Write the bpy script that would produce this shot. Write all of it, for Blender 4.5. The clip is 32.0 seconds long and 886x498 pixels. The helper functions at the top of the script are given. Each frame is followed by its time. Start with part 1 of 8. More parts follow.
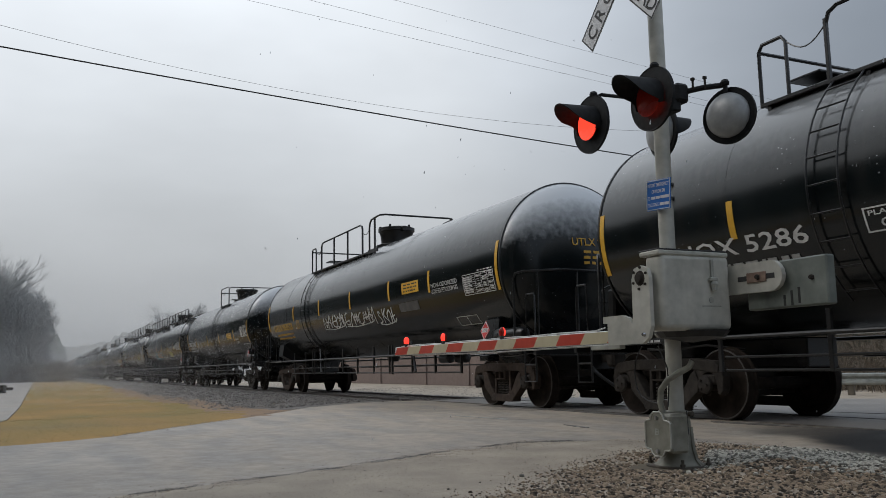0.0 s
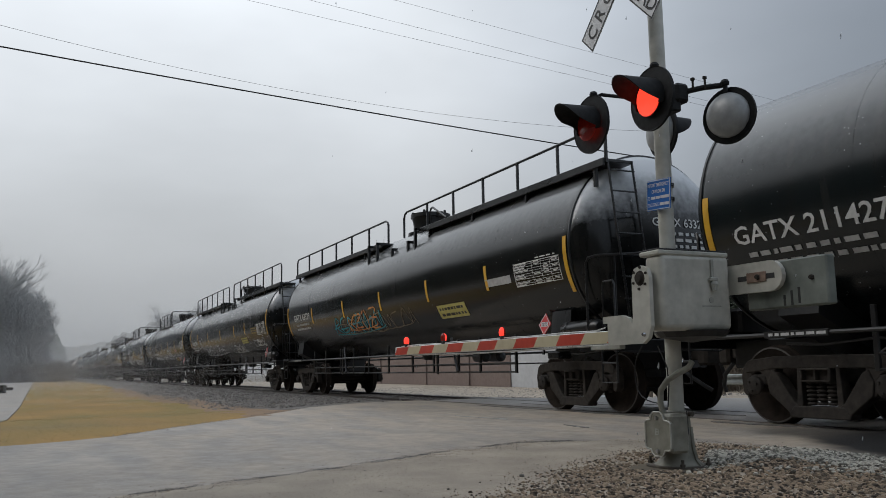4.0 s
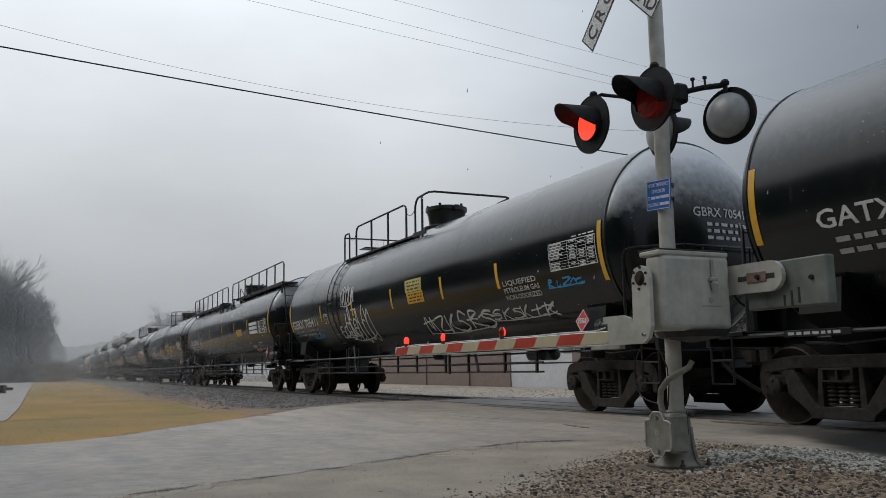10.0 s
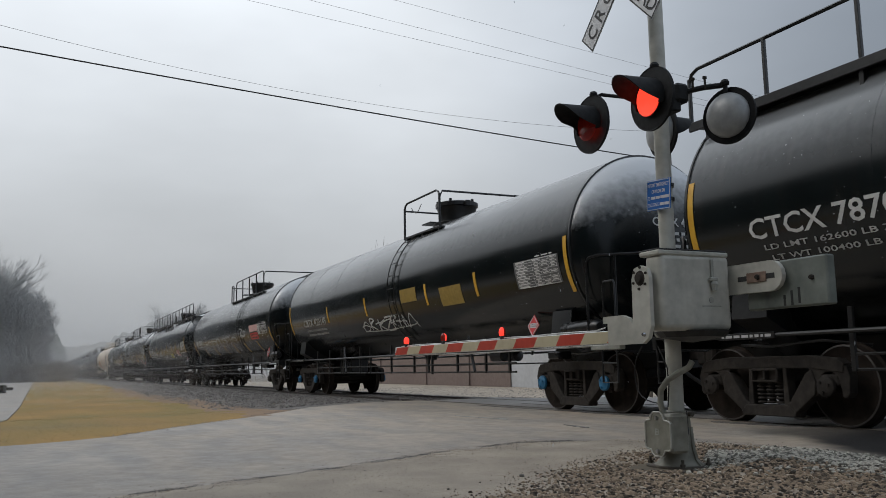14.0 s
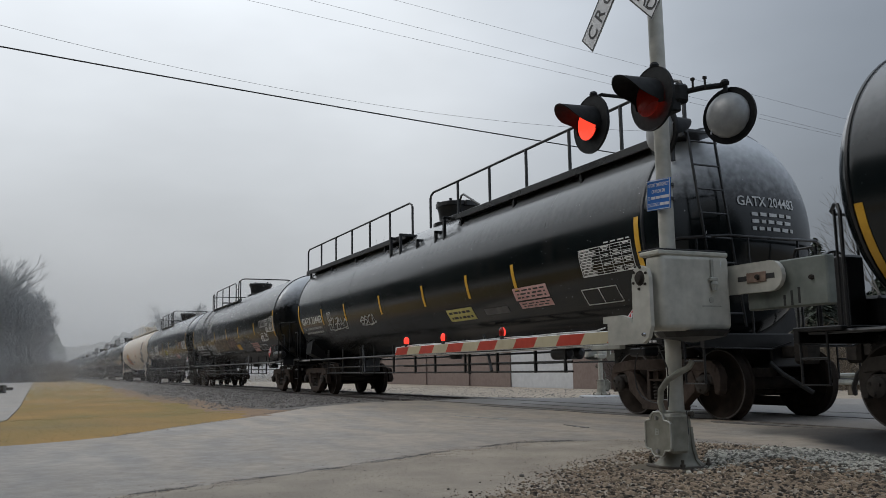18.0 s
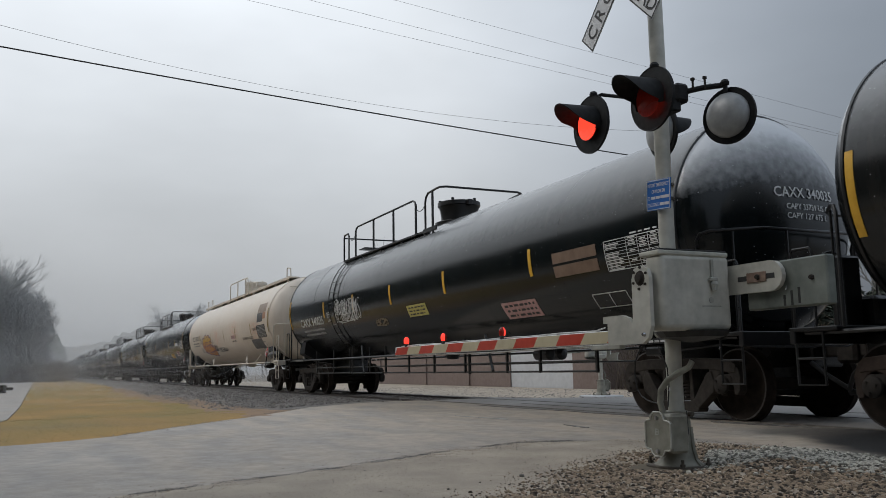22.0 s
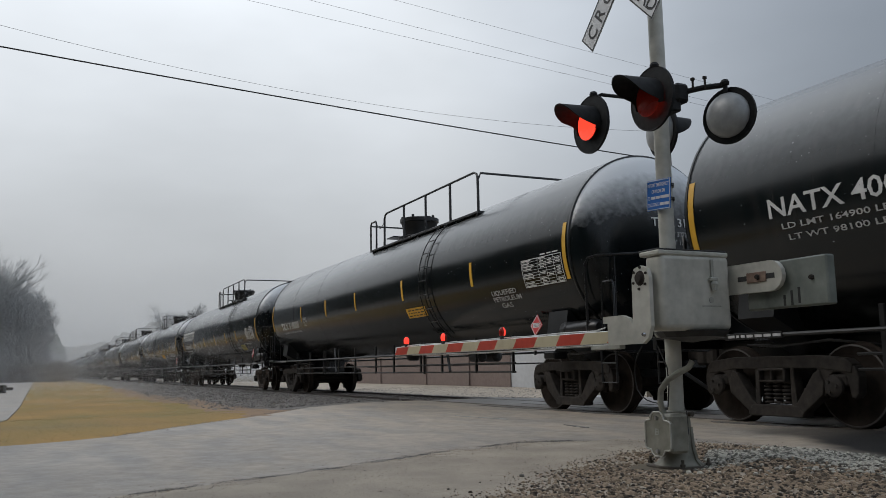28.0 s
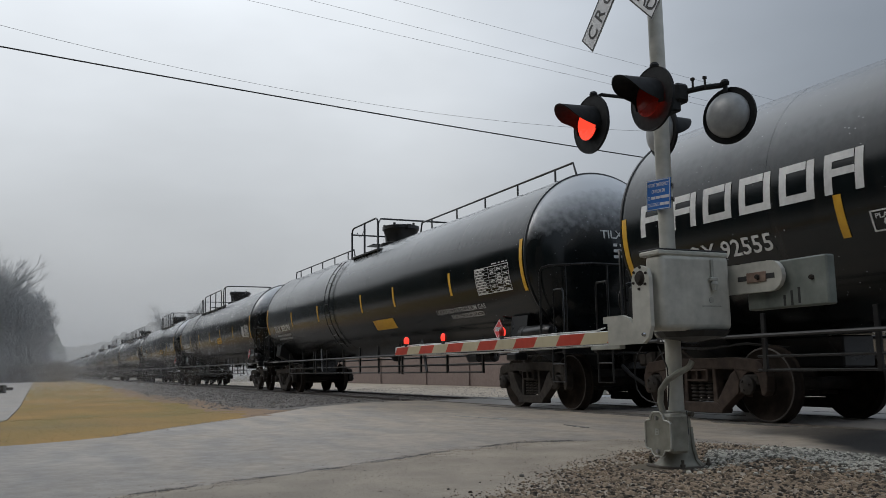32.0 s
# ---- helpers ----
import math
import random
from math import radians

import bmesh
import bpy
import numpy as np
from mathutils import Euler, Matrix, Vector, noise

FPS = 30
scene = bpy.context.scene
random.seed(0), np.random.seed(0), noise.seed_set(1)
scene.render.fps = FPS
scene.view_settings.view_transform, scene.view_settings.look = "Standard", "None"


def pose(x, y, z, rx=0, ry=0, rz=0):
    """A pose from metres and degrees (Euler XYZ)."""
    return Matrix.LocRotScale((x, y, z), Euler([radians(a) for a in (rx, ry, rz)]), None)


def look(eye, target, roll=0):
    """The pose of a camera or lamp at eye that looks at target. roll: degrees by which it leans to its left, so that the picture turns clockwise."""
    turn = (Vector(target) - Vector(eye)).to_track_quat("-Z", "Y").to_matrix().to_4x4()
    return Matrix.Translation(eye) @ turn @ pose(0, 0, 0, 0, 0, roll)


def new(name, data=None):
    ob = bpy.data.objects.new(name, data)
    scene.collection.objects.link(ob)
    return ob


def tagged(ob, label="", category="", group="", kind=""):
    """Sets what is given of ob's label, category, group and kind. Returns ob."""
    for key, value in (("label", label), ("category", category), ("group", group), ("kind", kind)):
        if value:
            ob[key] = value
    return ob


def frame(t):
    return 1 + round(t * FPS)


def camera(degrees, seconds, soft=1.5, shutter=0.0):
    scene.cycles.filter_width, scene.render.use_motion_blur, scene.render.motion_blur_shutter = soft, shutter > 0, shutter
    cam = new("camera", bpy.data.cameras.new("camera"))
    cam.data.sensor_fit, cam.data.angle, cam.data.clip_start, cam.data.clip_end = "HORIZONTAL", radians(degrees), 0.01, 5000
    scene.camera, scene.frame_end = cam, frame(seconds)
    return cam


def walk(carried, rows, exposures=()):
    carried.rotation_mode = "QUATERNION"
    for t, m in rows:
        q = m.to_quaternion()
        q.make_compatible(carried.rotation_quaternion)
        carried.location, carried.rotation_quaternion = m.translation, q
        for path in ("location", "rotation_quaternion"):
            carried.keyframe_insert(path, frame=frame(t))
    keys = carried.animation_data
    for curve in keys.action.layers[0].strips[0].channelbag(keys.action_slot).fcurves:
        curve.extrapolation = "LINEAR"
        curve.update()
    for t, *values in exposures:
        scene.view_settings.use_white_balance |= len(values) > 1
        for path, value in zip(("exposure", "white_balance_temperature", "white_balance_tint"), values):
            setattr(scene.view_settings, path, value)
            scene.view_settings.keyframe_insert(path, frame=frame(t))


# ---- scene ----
cam = camera(54.62, 32.0, soft=0.62, shutter=0.03)
EYE, AIM = (0.0, -8.923, 0.728), (-8.966, -4.714, 2.103)
walk(cam, [(0.0, look(EYE, AIM, -1.0)), (32.0, look(EYE, AIM, -1.0))], [(0.0, 0.04, 6440, 11), (22.5, 0.04, 6440, 11), (24.0, -0.07, 6500, 10), (25.2, -0.16, 6500, 10), (26.4, -0.10, 6500, 10), (27.6, 0.04, 6440, 11), (32.0, 0.0, 6440, 11)])

# ---- overcast sky and a weak, wide sun ----
world = bpy.data.worlds.new("overcast")
scene.world = world
world.use_nodes = True
wn, wl = world.node_tree.nodes, world.node_tree.links
wn.clear()
SUN_EL, SUN_AZ = radians(38), radians(200)
sky = wn.new("ShaderNodeTexSky")
sky.sky_type, sky.sun_disc = "NISHITA", False
sky.sun_elevation, sky.sun_rotation = SUN_EL, SUN_AZ
sky.air_density, sky.dust_density = 2.0, 6.0
scaled = wn.new("ShaderNodeMix")
scaled.data_type, scaled.blend_type = "RGBA", "MULTIPLY"
scaled.inputs[0].default_value = 1.0
scaled.inputs[7].default_value = (0.10, 0.10, 0.10, 1)
wl.new(sky.outputs[0], scaled.inputs[6])
wtc = wn.new("ShaderNodeTexCoord")
wsep = wn.new("ShaderNodeSeparateXYZ")
wl.new(wtc.outputs["Generated"], wsep.inputs[0])
# cloud deck: darker at the horizon, soft billows above
deck = wn.new("ShaderNodeValToRGB")
deck.color_ramp.elements[0].position, deck.color_ramp.elements[0].color = 0.0, (0.415, 0.44, 0.46, 1)
deck.color_ramp.elements[1].position, deck.color_ramp.elements[1].color = 1.0, (1.44, 1.54, 1.63, 1)
e = deck.color_ramp.elements.new(0.14)
e.color = (0.565, 0.595, 0.62, 1)
e = deck.color_ramp.elements.new(0.42)
e.color = (1.02, 1.08, 1.13, 1)
wl.new(wsep.outputs["Z"], deck.inputs[0])
wmap = wn.new("ShaderNodeMapping")
wmap.inputs["Scale"].default_value = (1.0, 1.0, 2.6)
wl.new(wtc.outputs["Generated"], wmap.inputs[0])
billow = wn.new("ShaderNodeTexNoise")
billow.inputs["Scale"].default_value, billow.inputs["Detail"].default_value = 1.7, 5.0
wl.new(wmap.outputs[0], billow.inputs["Vector"])
bmapr = wn.new("ShaderNodeMapRange")
bmapr.inputs["From Min"].default_value, bmapr.inputs["From Max"].default_value = 0.3, 0.7
bmapr.inputs["To Min"].default_value, bmapr.inputs["To Max"].default_value = 0.86, 1.14
wl.new(billow.outputs[0], bmapr.inputs[0])
# the deck is darkened towards the north-east to fit the view's darker right side
wdir = wn.new("ShaderNodeVectorMath")
wdir.operation = "DOT_PRODUCT"
wdir.inputs[1].default_value = (-0.80, -0.60, 0.0)
wl.new(wtc.outputs["Generated"], wdir.inputs[0])
wdarken = wn.new("ShaderNodeMapRange")
wdarken.inputs["From Min"].default_value, wdarken.inputs["From Max"].default_value = -0.05, 0.58
wdarken.interpolation_type = "SMOOTHSTEP"
wdarken.inputs["To Min"].default_value, wdarken.inputs["To Max"].default_value = 0.295, 0.90
wl.new(wdir.outputs["Value"], wdarken.inputs[0])
# brighter again to the east, out of view, to light the tank heads
weast = wn.new("ShaderNodeMapRange")
weast.inputs["From Min"].default_value, weast.inputs["From Max"].default_value = -0.2, -0.9
weast.inputs["To Min"].default_value, weast.inputs["To Max"].default_value = 0.295, 0.66
wl.new(wdir.outputs["Value"], weast.inputs[0])
wmost = wn.new("ShaderNodeMath")
wmost.operation = "MAXIMUM"
wl.new(wdarken.outputs[0], wmost.inputs[0])
wl.new(weast.outputs[0], wmost.inputs[1])
wmul = wn.new("ShaderNodeMath")
wmul.operation = "MULTIPLY"
wl.new(bmapr.outputs[0], wmul.inputs[0])
wl.new(wmost.outputs[0], wmul.inputs[1])
wdeck = wn.new("ShaderNodeVectorMath")
wdeck.operation = "SCALE"
wl.new(deck.outputs[0], wdeck.inputs[0])
wl.new(wmul.outputs[0], wdeck.inputs["Scale"])
wmix = wn.new("ShaderNodeMix")
wmix.data_type = "RGBA"
wmix.inputs[0].default_value = 0.93
wl.new(scaled.outputs[2], wmix.inputs[6])
# the darkened side of the deck is also tinted a colder grey
wcold = wn.new("ShaderNodeMapRange")
wcold.inputs["From Min"].default_value, wcold.inputs["From Max"].default_value = 0.45, -0.02
wl.new(wdir.outputs["Value"], wcold.inputs[0])
wtint = wn.new("ShaderNodeMix")
wtint.data_type, wtint.blend_type = "RGBA", "MULTIPLY"
wtint.inputs[7].default_value = (0.91, 0.98, 1.09, 1)
wl.new(wcold.outputs[0], wtint.inputs[0])
wl.new(wdeck.outputs[0], wtint.inputs[6])
wl.new(wtint.outputs[2], wmix.inputs[7])
wbg = wn.new("ShaderNodeBackground")
wbg.inputs["Strength"].default_value = 1.0
wl.new(wmix.outputs[2], wbg.inputs[0])
wout = wn.new("ShaderNodeOutputWorld")
wl.new(wbg.outputs[0], wout.inputs[0])

sun_data = bpy.data.lights.new("sun", "SUN")
sun_data.energy, sun_data.angle, sun_data.color = 0.6, radians(25), (1.0, 0.97, 0.93)
sun = new("sun", sun_data)
sun.matrix_world = look((-40 * math.cos(SUN_EL) * 0.5, -40, 40), (0, 0, 0))


# ---- materials ----
def material(name, low, high, rough=0.6, metal=0.0, grain=8.0, blotch=0.7, bump=0.15, stretch=(1, 1, 1), spread=0.12, coat=0.0, per_piece=0.0, shine=0.5):
    """Two colours mixed by noise at two scales, with varied gloss and fine relief."""
    m = bpy.data.materials.new(name)
    m.use_nodes = True
    nd, ln = m.node_tree.nodes, m.node_tree.links
    p = nd["Principled BSDF"]
    tc = nd.new("ShaderNodeTexCoord")
    mp = nd.new("ShaderNodeMapping")
    mp.inputs["Scale"].default_value = stretch
    ln.new(tc.outputs["Object"], mp.inputs[0])
    fine, wide = nd.new("ShaderNodeTexNoise"), nd.new("ShaderNodeTexNoise")
    for n, s, d in ((fine, grain, 6.0), (wide, blotch, 4.0)):
        n.inputs["Scale"].default_value, n.inputs["Detail"].default_value = s, d
        ln.new(mp.outputs[0], n.inputs["Vector"])
    add = nd.new("ShaderNodeMix")
    add.inputs[0].default_value = 0.5
    ln.new(fine.outputs[0], add.inputs[2])
    ln.new(wide.outputs[0], add.inputs[3])
    value = add.outputs[0]
    if per_piece:
        info, shift = nd.new("ShaderNodeObjectInfo"), nd.new("ShaderNodeMath")
        geo = nd.new("ShaderNodeNewGeometry")
        both = nd.new("ShaderNodeMath")
        both.operation = "ADD"
        ln.new(info.outputs["Random"], both.inputs[0])
        ln.new(geo.outputs["Random Per Island"], both.inputs[1])
        half = nd.new("ShaderNodeMath")
        half.operation = "SUBTRACT"
        half.inputs[1].default_value = 1.0
        ln.new(both.outputs[0], half.inputs[0])
        shift.operation = "MULTIPLY_ADD"
        shift.inputs[1].default_value = per_piece
        ln.new(half.outputs[0], shift.inputs[0])
        ln.new(value, shift.inputs[2])
        value = shift.outputs[0]
    ramp = nd.new("ShaderNodeMapRange")
    ramp.inputs["From Min"].default_value, ramp.inputs["From Max"].default_value = 0.33, 0.67
    ln.new(value, ramp.inputs[0])
    mix = nd.new("ShaderNodeMix")
    mix.data_type = "RGBA"
    mix.inputs[6].default_value, mix.inputs[7].default_value = (*low, 1), (*high, 1)
    ln.new(ramp.outputs[0], mix.inputs[0])
    ln.new(mix.outputs[2], p.inputs["Base Color"])
    gl = nd.new("ShaderNodeMapRange")
    gl.inputs["From Min"].default_value, gl.inputs["From Max"].default_value = 0.3, 0.7
    gl.inputs["To Min"].default_value, gl.inputs["To Max"].default_value = max(0.02, rough - spread), min(1.0, rough + spread)
    ln.new(wide.outputs[0], gl.inputs[0])
    ln.new(gl.outputs[0], p.inputs["Roughness"])
    p.inputs["Metallic"].default_value = metal
    p.inputs["Specular IOR Level"].default_value = shine
    p.inputs["Coat Weight"].default_value = coat
    p.inputs["Coat Roughness"].default_value = 0.15
    if bump:
        b = nd.new("ShaderNodeBump")
        b.inputs["Strength"].default_value, b.inputs["Distance"].default_value = bump, 0.02
        ln.new(fine.outputs[0], b.inputs["Height"])
        ln.new(b.outputs[0], p.inputs["Normal"])
    return m


def glowing(name, colour, strength):
    m = bpy.data.materials.new(name)
    m.use_nodes = True
    p = m.node_tree.nodes["Principled BSDF"]
    p.inputs["Base Color"].default_value = (*colour, 1)
    p.inputs["Emission Color"].default_value, p.inputs["Emission Strength"].default_value = (*colour, 1), strength
    return m


def tank_paint(name, low, high, rough, frost):
    """Wet gloss paint with rain streaks down the shell, sleet where it lies flat, and a lightened upper half."""
    m = material(name, low, high, rough, grain=5.0, blotch=0.35, bump=0.010, stretch=(1, 1, 0.3), spread=0.05, shine=0.42)
    nd, ln = m.node_tree.nodes, m.node_tree.links
    p = nd["Principled BSDF"]
    # no two cars are soiled alike
    info, apart = nd.new("ShaderNodeObjectInfo"), nd.new("ShaderNodeMath")
    apart.operation = "MULTIPLY"
    apart.inputs[1].default_value = 37.0
    ln.new(info.outputs["Random"], apart.inputs[0])
    ln.new(apart.outputs[0], nd["Mapping"].inputs["Location"])
    base = p.inputs["Base Color"].links[0].from_socket
    tc = nd.new("ShaderNodeTexCoord")
    mp = nd.new("ShaderNodeMapping")
    mp.inputs["Scale"].default_value = (3.0, 0.5, 0.5)
    ln.new(tc.outputs["Object"], mp.inputs[0])
    ln.new(apart.outputs[0], mp.inputs["Location"])
    streak = nd.new("ShaderNodeTexNoise")
    streak.inputs["Scale"].default_value, streak.inputs["Detail"].default_value = 2.2, 5.0
    ln.new(mp.outputs[0], streak.inputs["Vector"])
    run = nd.new("ShaderNodeMapRange")
    run.inputs["From Min"].default_value, run.inputs["From Max"].default_value = 0.50, 0.74
    run.inputs["To Max"].default_value = 0.42 if frost else 0.16
    ln.new(streak.outputs[0], run.inputs[0])
    m1 = nd.new("ShaderNodeMix")
    m1.data_type = "RGBA"
    m1.inputs[7].default_value = (0.034, 0.031, 0.028, 1) if frost else (0.55, 0.47, 0.37, 1)
    ln.new(run.outputs[0], m1.inputs[0])
    ln.new(base, m1.inputs[6])
    speck = nd.new("ShaderNodeTexNoise")
    speck.inputs["Scale"].default_value, speck.inputs["Detail"].default_value = 9.0, 6.0
    ln.new(tc.outputs["Object"], speck.inputs["Vector"])
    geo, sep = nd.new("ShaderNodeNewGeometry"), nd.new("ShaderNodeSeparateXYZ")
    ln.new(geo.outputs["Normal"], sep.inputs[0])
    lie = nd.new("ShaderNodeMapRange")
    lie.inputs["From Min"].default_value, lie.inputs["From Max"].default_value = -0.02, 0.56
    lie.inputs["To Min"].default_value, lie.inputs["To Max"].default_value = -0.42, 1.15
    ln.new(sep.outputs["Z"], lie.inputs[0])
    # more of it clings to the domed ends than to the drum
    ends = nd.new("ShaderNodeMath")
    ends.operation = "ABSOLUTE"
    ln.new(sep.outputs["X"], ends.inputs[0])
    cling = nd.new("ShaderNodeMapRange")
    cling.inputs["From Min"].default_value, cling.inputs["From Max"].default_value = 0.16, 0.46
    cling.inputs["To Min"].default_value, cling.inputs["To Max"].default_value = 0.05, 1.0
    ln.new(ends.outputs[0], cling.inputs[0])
    # and a pale film on the drum's upper half: part sleet, part painted-in sky sheen
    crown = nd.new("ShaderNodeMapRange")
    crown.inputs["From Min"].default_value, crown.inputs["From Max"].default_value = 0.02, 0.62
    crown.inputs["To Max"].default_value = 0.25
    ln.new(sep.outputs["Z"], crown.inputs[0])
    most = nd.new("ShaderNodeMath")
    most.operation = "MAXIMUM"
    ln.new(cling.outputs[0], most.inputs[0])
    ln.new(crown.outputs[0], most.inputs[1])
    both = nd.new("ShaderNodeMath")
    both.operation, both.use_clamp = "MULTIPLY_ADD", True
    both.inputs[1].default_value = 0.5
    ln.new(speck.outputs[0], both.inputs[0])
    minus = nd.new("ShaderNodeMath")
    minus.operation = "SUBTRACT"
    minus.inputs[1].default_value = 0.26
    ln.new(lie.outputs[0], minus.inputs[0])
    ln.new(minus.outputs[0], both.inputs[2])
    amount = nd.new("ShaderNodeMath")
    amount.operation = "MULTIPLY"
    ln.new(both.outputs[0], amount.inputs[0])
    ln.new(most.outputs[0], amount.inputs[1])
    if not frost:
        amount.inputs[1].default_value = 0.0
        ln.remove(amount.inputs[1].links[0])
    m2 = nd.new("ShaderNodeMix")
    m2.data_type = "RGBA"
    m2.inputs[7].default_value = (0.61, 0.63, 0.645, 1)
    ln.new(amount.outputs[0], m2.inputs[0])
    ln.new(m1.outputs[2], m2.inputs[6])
    # ice pellets stuck to the paint
    cell, some = nd.new("ShaderNodeTexVoronoi"), nd.new("ShaderNodeTexNoise")
    cell.inputs["Scale"].default_value, some.inputs["Scale"].default_value = 10.0, 1.7
    ln.new(tc.outputs["Object"], cell.inputs["Vector"])
    ln.new(tc.outputs["Object"], some.inputs["Vector"])
    dot, gate, both2 = nd.new("ShaderNodeMapRange"), nd.new("ShaderNodeMapRange"), nd.new("ShaderNodeMath")
    dot.inputs["From Min"].default_value, dot.inputs["From Max"].default_value = 0.085, 0.045
    gate.inputs["From Min"].default_value, gate.inputs["From Max"].default_value = 0.46, 0.60
    gate.inputs["To Max"].default_value = 0.55 if frost else 0.0
    ln.new(cell.outputs["Distance"], dot.inputs[0])
    ln.new(some.outputs[0], gate.inputs[0])
    both2.operation = "MULTIPLY"
    ln.new(dot.outputs[0], both2.inputs[0])
    ln.new(gate.outputs[0], both2.inputs[1])
    m3 = nd.new("ShaderNodeMix")
    m3.data_type = "RGBA"
    m3.inputs[7].default_value = (0.70, 0.73, 0.75, 1)
    ln.new(both2.outputs[0], m3.inputs[0])
    ln.new(m2.outputs[2], m3.inputs[6])
    ln.new(m3.outputs[2], p.inputs["Base Color"])
    return m


def dusty(name):
    """Wet asphalt with pale dirt tracked over it towards the crossing."""
    m = material(name, (0.145, 0.130, 0.114), (0.375, 0.345, 0.310), 0.58, grain=80, blotch=0.35, bump=0.2, spread=0.16)
    nd, ln = m.node_tree.nodes, m.node_tree.links
    p = nd["Principled BSDF"]
    base_colour = p.inputs["Base Color"].links[0].from_socket
    tc, sep, streak, mp = nd.new("ShaderNodeTexCoord"), nd.new("ShaderNodeSeparateXYZ"), nd.new("ShaderNodeTexNoise"), nd.new("ShaderNodeMapping")
    ln.new(tc.outputs["Object"], sep.inputs[0])
    mp.inputs["Scale"].default_value = (0.5, 1.6, 1)
    mp.inputs["Rotation"].default_value = (0, 0, radians(38))
    ln.new(tc.outputs["Object"], mp.inputs[0])
    streak.inputs["Scale"].default_value, streak.inputs["Detail"].default_value = 1.3, 5.0
    ln.new(mp.outputs[0], streak.inputs["Vector"])
    near = nd.new("ShaderNodeMapRange")
    near.inputs["From Min"].default_value, near.inputs["From Max"].default_value = -15.0, -5.0
    near.inputs["To Max"].default_value = 0.95
    ln.new(sep.outputs["Y"], near.inputs[0])
    uneven = nd.new("ShaderNodeMapRange")
    uneven.inputs["From Min"].default_value, uneven.inputs["From Max"].default_value = 0.36, 0.60
    uneven.inputs["To Min"].default_value = 0.25
    ln.new(streak.outputs[0], uneven.inputs[0])
    dust = nd.new("ShaderNodeMath")
    dust.operation = "MULTIPLY"
    ln.new(near.outputs[0], dust.inputs[0])
    ln.new(uneven.outputs[0], dust.inputs[1])
    mix = nd.new("ShaderNodeMix")
    mix.data_type = "RGBA"
    mix.inputs[7].default_value = (0.405, 0.338, 0.262, 1)
    fine, tone, shade = nd.new("ShaderNodeTexNoise"), nd.new("ShaderNodeMapRange"), nd.new("ShaderNodeVectorMath")
    fine.inputs["Scale"].default_value, fine.inputs["Detail"].default_value, fine.inputs["Roughness"].default_value = 5.0, 9.0, 0.72
    ln.new(tc.outputs["Object"], fine.inputs["Vector"])
    tone.inputs["From Min"].default_value, tone.inputs["From Max"].default_value = 0.33, 0.67
    tone.inputs["To Min"].default_value, tone.inputs["To Max"].default_value = 0.80, 1.20
    ln.new(fine.outputs[0], tone.inputs[0])
    shade.operation = "SCALE"
    ln.new(dust.outputs[0], mix.inputs[0])
    ln.new(base_colour, mix.inputs[6])
    ln.new(mix.outputs[2], shade.inputs[0])
    ln.new(tone.outputs[0], shade.inputs["Scale"])
    ln.new(shade.outputs[0], p.inputs["Base Color"])
    return m


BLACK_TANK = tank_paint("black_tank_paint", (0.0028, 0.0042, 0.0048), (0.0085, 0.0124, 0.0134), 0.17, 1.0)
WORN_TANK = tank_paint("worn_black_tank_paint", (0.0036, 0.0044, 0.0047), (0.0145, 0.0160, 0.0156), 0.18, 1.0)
CREAM_TANK = tank_paint("cream_tank_paint", (0.62, 0.54, 0.445), (0.75, 0.67, 0.57), 0.42, 0.0)
BLACK_STEEL = material("black_painted_steel", (0.004, 0.0043, 0.0048), (0.014, 0.0138, 0.0135), 0.34, grain=14, bump=0.1, shine=0.5)
CREAM_STEEL = material("cream_painted_steel", (0.50, 0.45, 0.37), (0.66, 0.60, 0.51), 0.5, grain=14, bump=0.1)
CAST = material("dusty_cast_steel", (0.013, 0.0114, 0.0100), (0.054, 0.046, 0.039), 0.8, grain=11, blotch=2.0, bump=0.35, shine=0.25)
RUST_CAST = material("rusty_cast_steel", (0.020, 0.0145, 0.0115), (0.074, 0.054, 0.043), 0.8, grain=11, blotch=2.0, bump=0.35, shine=0.25)
WHEEL = material("worn_wheel_steel", (0.0085, 0.0070, 0.0060), (0.036, 0.0275, 0.0220), 0.85, 0.0, grain=9, bump=0.25, shine=0.15)
BRIGHT = material("polished_tread_steel", (0.35, 0.35, 0.36), (0.55, 0.55, 0.56), 0.3, 1.0, grain=20, bump=0.05)
RAIL_TOP = material("running_rail_steel", (0.06, 0.050, 0.045), (0.17, 0.15, 0.14), 0.4, 0.6, grain=20, bump=0.1)
CROSSING_RAIL = material("dirt_caked_rail", (0.10, 0.086, 0.072), (0.21, 0.185, 0.160), 0.55, 0.2, grain=20, bump=0.1)
FOOT_PAINT = material("dirt_stained_grey_casting", (0.135, 0.130, 0.102), (0.345, 0.335, 0.280), 0.65, 0.1, grain=9, blotch=3.5, bump=0.2)
MUDDY_STEEL = material("mud_stained_steel", (0.050, 0.042, 0.033), (0.15, 0.130, 0.103), 0.8, 0.1, grain=16, blotch=4, bump=0.3)
YELLOW = material("reflective_yellow_tape", (0.55, 0.29, 0.02), (0.72, 0.42, 0.04), 0.45, grain=10, bump=0.0)
PALE_YELLOW = material("faded_yellow_paint", (0.42, 0.38, 0.10), (0.62, 0.56, 0.22), 0.6, grain=9, bump=0.0)
WHITE = material("white_stencil_paint", (0.48, 0.48, 0.47), (0.74, 0.74, 0.72), 0.55, grain=12, bump=0.0)
DIM_WHITE = material("weathered_white_paint", (0.30, 0.30, 0.295), (0.55, 0.55, 0.54), 0.6, grain=12, bump=0.0)
